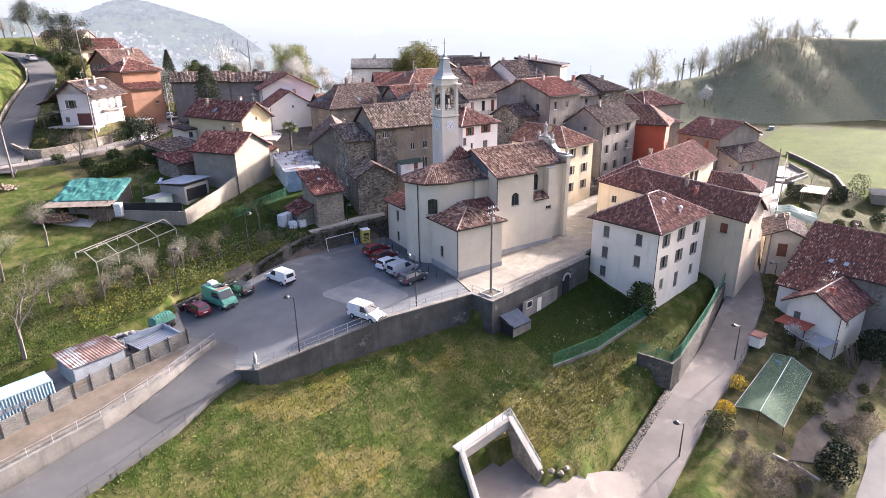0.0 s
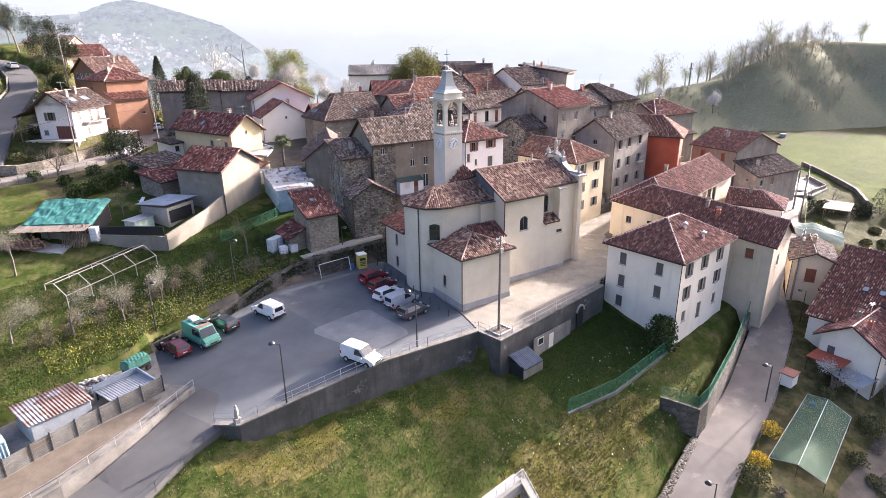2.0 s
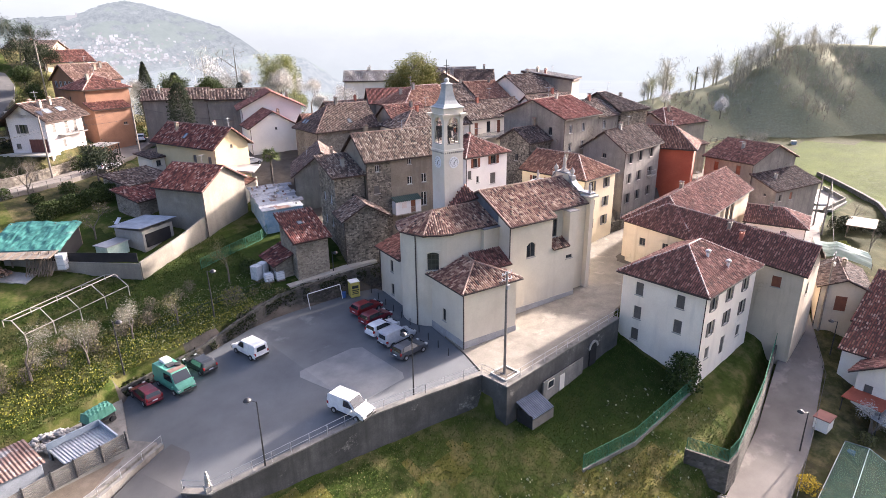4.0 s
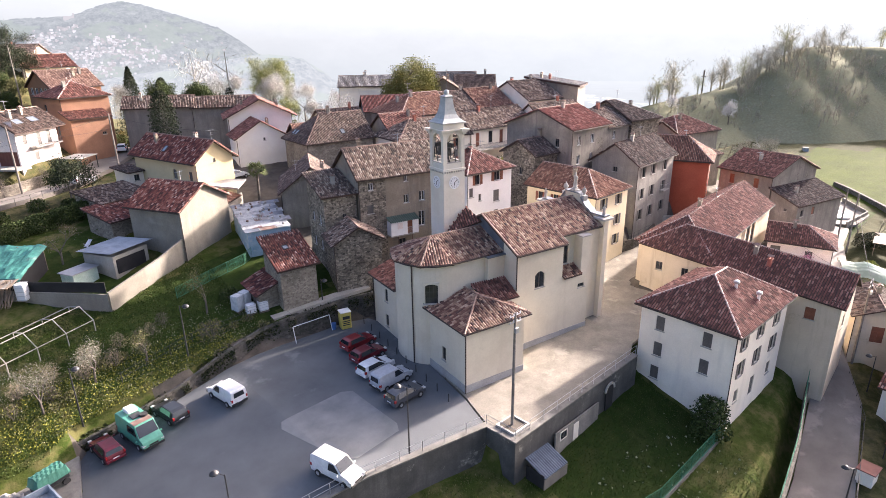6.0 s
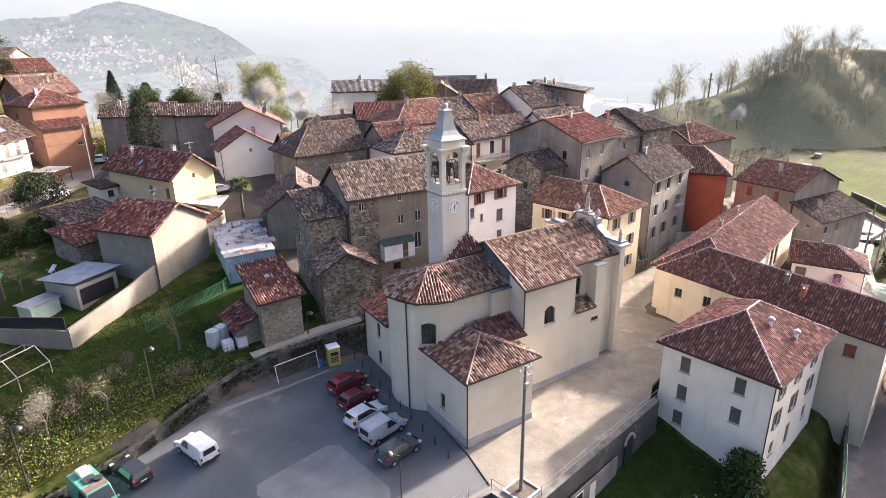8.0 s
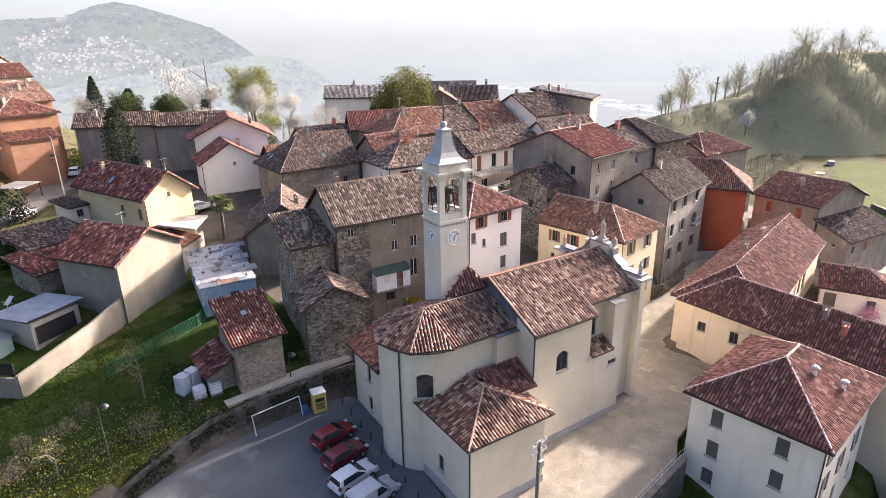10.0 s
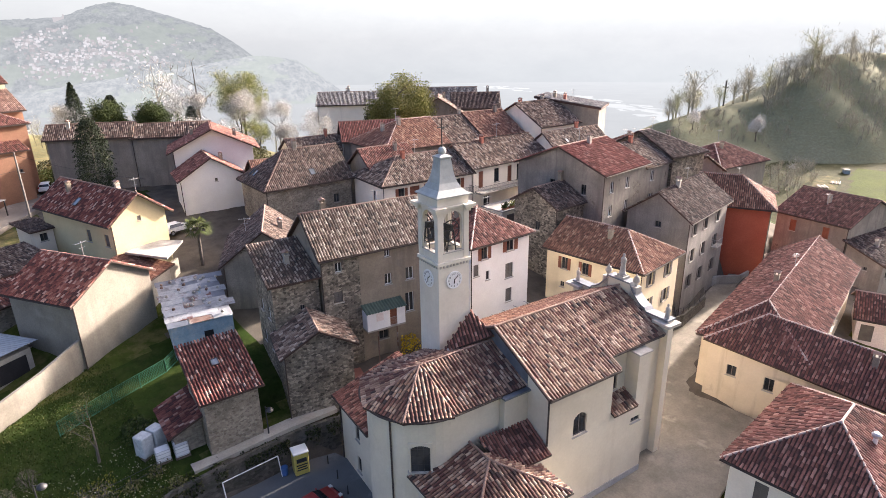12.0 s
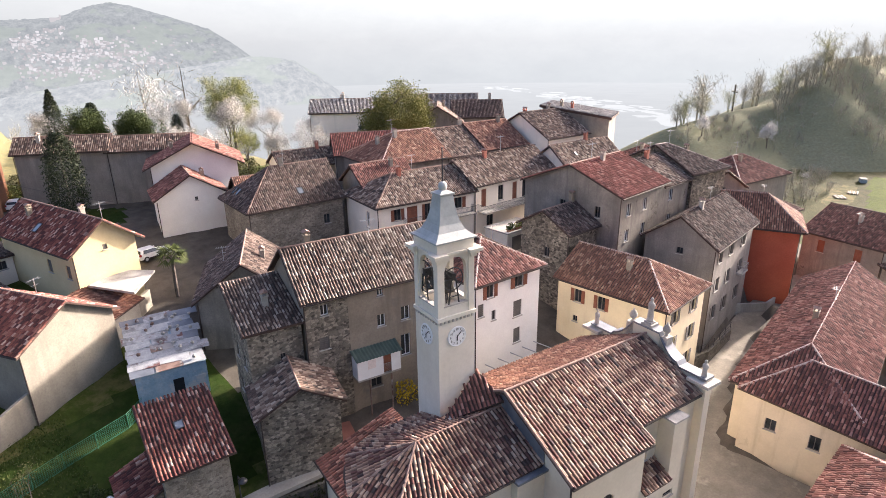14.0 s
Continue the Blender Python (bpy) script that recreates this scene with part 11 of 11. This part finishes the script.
for x, y, r, h, leaf, lab in ((83, 150, 2.2, 3.0, L_BARE, "bare brown shrub behind the roofs"), (89, 147, 2.4, 3.2, L_OLIVE, "olive shrub behind the roofs"), (94, 144, 2.2, 3.0, L_BARE, "bare brown shrub behind the roofs"), (99, 140, 2.2, 3.0, L_OLIVE, "olive shrub behind the roofs"), (77, 150, 2.0, 4.0, L_DARK, "dark evergreen shrub behind the roofs")):
    shrub(x, y, gz(x, y), r, h, lab, leaf, 900, 0.28)
# the lawn, the lane and the gardens
shrub(72.0, 35.6, gz(72.0, 35.6), 2.0, 4.6, "dense dark green laurel before the white house", L_GREEN, 2200, 0.26)
shrub(65.6, 20.4, -11.6, 1.2, 1.6, "yellow flowering forsythia beside the lane", L_YELLOW, 800, 0.16)
shrub(63.0, 19.8, -12.0, 1.8, 1.8, "dry russet shrub beside the lane", L_OLIVE, 900, 0.2)
shrub(71.2, 21.2, -10.8, 1.2, 1.5, "yellow flowering forsythia beside the lane", L_YELLOW, 600, 0.16)
shrub(69.0, 77.5, 3.6, 1.3, 3.2, "yellow forsythia behind the church", L_YELLOW, 900, 0.18)
shrub(82.6, 13.4, gz(82.6, 13.4), 1.8, 2.0, "rounded olive-green shrub in the garden", L_OLIVE, 1200, 0.2)
shrub(67.0, 8.6, gz(67, 8.6), 1.9, 4.2, "dense dark green bush in the garden", L_DARK, 1600, 0.26)
shrub(93.0, 11.0, -11.5, 2.6, 4.0, "dense dark green hedge bush beside the house", L_DARK, 1800, 0.28)
tree(84.0, 18.4, -11.0, 4.5, "small tree in white blossom beside the porch", L_WHITE, 900, 0.16)
tree(112.5, 40.5, -3.0, 5.5, "small tree in pink blossom beside the lane", L_PINK, 1100, 0.2)
shrub(38.0, 79.0, gz(38, 79), 1.6, 2.2, "bare brown shrub on the bank", L_BARE, 700, 0.16, thin=0.4)
shrub(43.0, 84.5, gz(43, 84), 1.5, 1.6, "green leafy shrub in the garden bank", L_GREEN, 600, 0.2)
for k in range(4):
    x, y = 26.6 + 3.1 * k, 114.4 + 0.66 * k
    shrub(x, y, gz(x, y), 1.4, 2.6, "long clipped dark green hedge behind the lawn", L_GREEN, 3000, 0.2, "hedge", long=1.7, ang=12)
for x, y, r, h in ((36.5, 110.5, 1.4, 2.0), (26.0, 121.0, 1.2, 1.6), (31.0, 122.5, 1.5, 1.8), (35.0, 121.0, 1.3, 1.5), (22.5, 126.0, 1.2, 1.8)):
    shrub(x, y, gz(x, y), r, h, "rounded green garden shrub below the upper lane", L_GREEN, 700, 0.24)
for x, y, h, leaf in ((38.4, 181.0, 10.0, L_DARK), (37.0, 174.0, 6.0, L_GREEN), (41.0, 190.0, 11.0, L_DARK), (36.6, 198.0, 12.0, L_DARK), (34.0, 158.5, 4.5, L_OLIVE), (37.0, 164.0, 5.0, L_GREEN), (40.0, 172.0, 5.0, L_OLIVE), (44.0, 186.0, 7.0, L_DARK)):
    tree(x, y, gz(x, y), h, "dense dark evergreen tree beside the climbing road" if leaf is L_DARK else "bushy garden tree below the climbing road", leaf, 3600, 0.26, 0.85, 4, 3, 1, "tree", 0.5, 0.6)
for x, y, r, h, leaf in ((30.0, 152.0, 2.0, 2.4, L_GREEN), (33.0, 154.0, 2.0, 2.2, L_OLIVE), (31.5, 147.5, 1.6, 2.0, L_IVY), (27.6, 147.0, 1.8, 2.0, L_IVY), (25.0, 145.0, 1.4, 1.6, L_OLIVE), (35.5, 149.5, 1.6, 2.4, L_GREEN), (39.0, 158.5, 1.8, 2.4, L_IVY), (22.4, 136.6, 1.4, 1.4, L_OLIVE), (24.2, 134.4, 1.2, 1.2, L_GREEN), (29.6, 133.9, 1.0, 0.9, L_OLIVE)):
    shrub(x, y, gz(x, y), r, h, "dark shrub on the bank below the climbing road", leaf, 900, 0.2)
for x, y, r, h, leaf in ((53.4, 156.0, 1.8, 3.2, L_GREEN), (55.4, 158.6, 2.0, 3.6, L_OLIVE), (57.4, 155.4, 1.8, 2.6, L_IVY), (58.6, 160.0, 2.2, 3.4, L_GREEN), (55.0, 164.0, 2.2, 4.0, L_IVY), (60.4, 164.6, 2.4, 3.6, L_GREEN)):
    shrub(x, y, gz(x, y), r, h, "leafy garden shrub between the orange house and the barn", leaf, 1400, 0.22)
shrub(36.6, 135.6, gz(36.6, 135.6), 2.0, 3.0, "clipped dark green hedge beside the pink house", L_GREEN, 2600, 0.2, "hedge", long=1.3, ang=40)
for x, y, h in ((19.0, 162.0, 7.0), (14.0, 170.0, 8.0), (22.0, 176.0, 9.0), (9.0, 158.0, 7.0), (27.0, 196.0, 10.0), (20.0, 190.0, 10.0), (28.4, 131.6, 4.0), (25.6, 123.0, 6.5), (33.6, 133.2, 4.2)):
    tree(x, y, gz(x, y), h, "leafless brown tree on the bank beside the upper road", L_BARE, 900, 0.16, 0.8, 5, 2, 0.4)
garden = random.Random(5)
for k in range(60):
    x, y = garden.uniform(58, 90), garden.uniform(7, 19.4)
    if y > 13.4 and 66 < x < 82 or (x > 84 and y > 12.5) or (66 < x < 84 and 9.8 < y < 12.6 and k % 3) or y > 18.2 + (x - 64) * 0.1 and x < 66:
        continue
    leaf, lab = garden.choice(((L_OLIVE, "olive-brown garden bush"), (L_DRY, "dry straw-brown garden plant"), (L_DRY, "dry straw-brown garden plant"), (L_BARE, "bare twiggy garden bush")))
    shrub(x, y, gz(x, y), garden.uniform(0.6, 1.3), garden.uniform(0.6, 1.6), lab + " below the lane", leaf, 520, 0.2 if leaf is L_OLIVE else 0.34, "garden_plant", thin=0.8 if leaf is L_OLIVE else 0.1)
for x, y, r, h, leaf, lab in ((76.6, 8.8, 1.8, 1.5, L_DRY, "tangle of dry pale canes"), (79.6, 8.4, 1.8, 1.4, L_DRY, "tangle of dry pale canes"), (73.4, 8.6, 1.4, 1.2, L_DRY, "tangle of dry pale canes"), (60.2, 13.6, 2.2, 2.4, L_BARE, "tall bare brushwood"), (57.6, 12.4, 2.0, 2.2, L_BARE, "tall bare brushwood"), (62.4, 11.4, 1.8, 1.8, L_BARE, "tall bare brushwood")):
    shrub(x, y, gz(x, y), r, h, lab + " in the garden below the lane", leaf, 1400, 0.5, "garden_plant", thin=0.07)
for k in range(22):
    x, y = 12.0 + 1.05 * k + 0.8 * math.sin(k * 2.2), 80.4 + 0.14 * k + 1.6 * math.sin(k * 1.9)
    shrub(x, y, gz(x, y), 0.9, 1.6, "pale bare vine shrub on the garden slope", L_DRY if k % 3 else L_BARE, 420, 0.32, "garden_plant", thin=0.07)
for k in range(14):
    x, y = 20 + 26 * float(rng.uniform()), 76 + 10 * float(rng.uniform())
    shrub(x, y, gz(x, y), 0.8, 0.9, "low green garden plant", L_OLIVE, 160, 0.16, "garden_plant")


# plants of the plots past the last houses
for x, y, r, h, leaf, lab in ((137.6, 37.0, 1.6, 2.4, L_IVY, "dark hedge bush"), (139.6, 36.0, 1.7, 2.6, L_DARK, "dark hedge bush"), (141.6, 34.6, 1.7, 2.4, L_IVY, "dark hedge bush"), (143.6, 33.2, 1.6, 2.6, L_DARK, "dark hedge bush"), (145.6, 31.8, 1.7, 2.4, L_IVY, "dark hedge bush"), (147.6, 30.4, 1.6, 2.2, L_DARK, "dark hedge bush"), (149.2, 30.4, 1.4, 2.6, L_IVY, "dark hedge bush"), (151.6, 28.2, 2.2, 5.6, L_GREEN, "tall dark evergreen bush"), (130.0, 26.0, 1.0, 1.0, L_OLIVE, "low weedy plant"), (134.0, 24.0, 1.2, 1.0, L_OLIVE, "low weedy plant"), (139.0, 26.5, 1.1, 1.2, L_OLIVE, "low weedy plant"), (143.0, 22.0, 1.4, 1.6, L_GREEN, "low garden bush"), (128.0, 33.5, 1.0, 1.4, L_SPRING, "fresh green bush"), (131.0, 22.5, 1.2, 1.2, L_GREEN, "low garden bush")):
    shrub(x, y, gz(x, y), r, h, lab + " in the plots beside the field", leaf, 1100, 0.2)
for x, y, h in ((141.0, 38.4, 5.0), (146.0, 36.0, 4.5), (131.5, 30.0, 3.6)):
    tree(x, y, gz(x, y), h, "small bare fruit tree in the plots beside the field", L_BARE, 260, 0.14, 0.8, 4, 2, 0.4)


# meadow: tufts and flowers, past counting
def scatter(n, x0, x1, y0, y1, keep):
    x, y = rng.uniform(x0, x1, n), rng.uniform(y0, y1, n)
    k = keep(x, y)
    x, y = x[k], y[k]
    return np.stack([x, y, rough_ground(x, y)], 1)


in_meadow = lambda x, y: (y < np.interp(x, WALL_X, WALL_Y) - 0.6) & ~inside(x, y, RAMP) & ~((y < 27.0 + (x - 64) * 0.12) & (x > 44))
in_slope = lambda x, y: (y > np.interp(x, [-12, 2, 10, 20, 22, 31, 43], [66.2, 70.7, 72.2, 73.2, 74.9, 75.4, 77.2])) & (x < 44) & (y < 92 + 0.1 * x) & ~inside(x, y, YARD)
for nm, keep, box4, n, mat, size, lab in (("lawn_grass", lambda x, y: in_meadow(x, y) & inside(x, y, SHADY), (50, 75, 32, 48), 16000, L_BANK, 0.18, "dense lush lawn grass, darkened for shade, below the court wall"), ("meadow_grass", lambda x, y: in_meadow(x, y) & ~inside(x, y, SHADY), (2, 73, 26, 55), 70000, L_GRASS, 0.2, "rough tufted meadow grass"), ("straw_grass", lambda x, y: in_meadow(x, y) & inside(x + np.sin(y * 1.7), y + np.sin(x * 1.3), STRAWS), (36, 64, 28, 38), 9000, L_STRAW, 0.24, "tall straw-yellow meadow grass"), ("bank_grass", in_slope, (-8, 44, 67, 96), 62000, L_BANK, 0.22, "rough grass on the garden bank"),
                                     ("meadow_flowers", in_meadow, (40, 72, 27, 40), 420, L_DAISY, 0.24, "scattered pale meadow flowers"), ("bank_flowers", in_slope, (18, 44, 75, 84), 2200, L_DAISY, 0.12, "pale flowers and shrubs on the bank"), ("bank_buttercups", in_slope, (12, 40, 74, 82), 6500, L_BUTTER, 0.16, "yellow flowers on the bank")):
    P = scatter(n, *box4, keep)
    P[:, 2] += 0.1
    V, F = cards(P, size, up=0.9, thin=0.35 if "grass" in nm else 0.9)
    tagged(big_mesh(nm, V, F, mat, None, lab), category="grass" if "grass" in nm else "flowers")


# woods on the hill: far trees, past counting
def woods(name, places, label, leaf, h0, h1, n, foot=gz):
    """Bare trees: a stem, rising limbs and a mist of thin twigs."""
    Vs, Fs, base = [], [], 0
    for x, y in places:
        z = foot(x, y)
        h = rng.uniform(h0, h1)
        limbs = [(Vector((x, y, z - 0.5)), Vector((x + rng.normal(0, 0.03) * h, y + rng.normal(0, 0.03) * h, z + h * 0.9)), 0.01 * h + 0.02)]
        for k in range(7):
            a, t = rng.uniform(0, 6.28), rng.uniform(0.25, 0.75)
            p = limbs[0][0].lerp(limbs[0][1], t)
            r = h * rng.uniform(0.15, 0.36)
            limbs.append((p, p + Vector((math.cos(a) * r, math.sin(a) * r, h * rng.uniform(0.12, 0.32))), 0.006 * h + 0.025))
        for p, q, w in limbs:
            e = Vector((w, -w, 0))
            f = Vector((w, w, 0))
            for g in (e, f):
                Vs.append(np.array([p - g, p + g, q + g * 0.2, q - g * 0.2]))
                Fs.append(np.arange(4)[None] + base)
                base += 4
        c = [limbs[int(i)] for i in rng.integers(0, len(limbs), n)]
        t = rng.uniform(0.35, 1.05, n)
        P = np.array([tuple(p.lerp(q, float(u))) for (p, q, _), u in zip(c, t)]) + rng.normal(0, 0.06 * h + 0.12, (n, 3))
        V, F = cards(P, 0.09 * h + 0.35, up=0.1, thin=0.04)
        Vs.append(V)
        Fs.append(F + base)
        base += len(V)
    return tagged(big_mesh(name, np.concatenate(Vs), np.concatenate(Fs), leaf, None, label), category="woods")


def patch_of(n, cx, cy, rx, ry, ang):
    a, r = rng.uniform(0, 6.28, n), np.sqrt(rng.uniform(0, 1, n))
    u, v = rx * r * np.cos(a), ry * r * np.sin(a)
    c, s = math.cos(radians(ang)), math.sin(radians(ang))
    return [(cx + c * i - s * j, cy + s * i + c * j) for i, j in zip(u, v)]


# the hill: bare woods along its crest and shoulder, open grass below
hz = lambda x, y: float(hill_z(x, y))
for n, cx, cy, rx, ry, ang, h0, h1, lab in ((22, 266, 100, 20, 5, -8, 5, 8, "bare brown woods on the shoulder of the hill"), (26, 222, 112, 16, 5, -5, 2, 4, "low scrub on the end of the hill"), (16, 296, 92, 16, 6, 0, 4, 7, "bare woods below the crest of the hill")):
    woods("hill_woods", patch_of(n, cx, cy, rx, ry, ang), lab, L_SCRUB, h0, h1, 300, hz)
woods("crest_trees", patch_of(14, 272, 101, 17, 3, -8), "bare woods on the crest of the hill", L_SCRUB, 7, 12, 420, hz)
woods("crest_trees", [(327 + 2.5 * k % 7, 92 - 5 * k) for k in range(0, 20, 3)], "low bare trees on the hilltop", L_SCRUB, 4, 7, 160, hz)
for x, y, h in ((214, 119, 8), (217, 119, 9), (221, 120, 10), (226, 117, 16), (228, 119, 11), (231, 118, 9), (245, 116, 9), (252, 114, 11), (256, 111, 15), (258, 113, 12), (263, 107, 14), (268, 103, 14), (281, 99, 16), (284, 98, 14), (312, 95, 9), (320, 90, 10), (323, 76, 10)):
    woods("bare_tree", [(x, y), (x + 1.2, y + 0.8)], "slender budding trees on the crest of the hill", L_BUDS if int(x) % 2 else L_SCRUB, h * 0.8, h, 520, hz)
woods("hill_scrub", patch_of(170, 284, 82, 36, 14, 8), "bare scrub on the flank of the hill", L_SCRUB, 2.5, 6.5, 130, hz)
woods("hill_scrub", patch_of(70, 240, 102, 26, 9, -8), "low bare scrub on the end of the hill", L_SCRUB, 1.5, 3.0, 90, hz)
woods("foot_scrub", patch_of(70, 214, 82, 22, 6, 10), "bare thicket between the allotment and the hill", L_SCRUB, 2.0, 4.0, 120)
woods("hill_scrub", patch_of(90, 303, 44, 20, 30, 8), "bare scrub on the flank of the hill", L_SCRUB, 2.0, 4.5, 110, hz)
tree(235, 99.5, hz(235, 99.5), 8, "tree in white blossom on the flank of the hill", L_BLOOM, 1800, 0.35, 0.8, 4, 2, 1.0, "tree", 0.6, 0.4)
tree(227, 84.8, hz(227, 84.8) + 0.3, 5, "tree in white blossom at the foot of the hill", L_BLOOM, 800, 0.35, 0.8, 4, 2, 1.0, "tree", 0.5, 0.4)
tree(216, 112, hz(216, 112), 6, "tree in white blossom on the end of the hill", L_BLOOM, 900, 0.35, 0.8, 4, 2, 1.0, "tree", 0.5, 0.4)
cx = empty("summit_cross", pose(249.3, 116.4, hz(249.3, 116.4) - 0.3, 0, 0, 40), "tall plain wooden cross on the hill", "cross")
part("upright", bevelled(boxes((-0.22, -0.22, 0, 0.22, 0.22, 8.8)), 0.04), BARK, cx)
part("cross_arm", bevelled(boxes((-2.2, -0.18, 6.3, 2.2, 0.18, 6.7)), 0.04), BARK, cx)
woods("ridge_woods", patch_of(80, 8, 225, 34, 26, 20), "bare brown woods above the upper houses", L_BARE, 6, 11, 220)
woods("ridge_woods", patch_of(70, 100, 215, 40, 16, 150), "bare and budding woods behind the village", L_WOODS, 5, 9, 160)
for x, y, z, h, lab, leaf in far_trees:
    woods("bare_tree", [(x, y)], lab, leaf, h, h, 900 if leaf is L_WHITE else 420, lambda i, j, z=z: z)
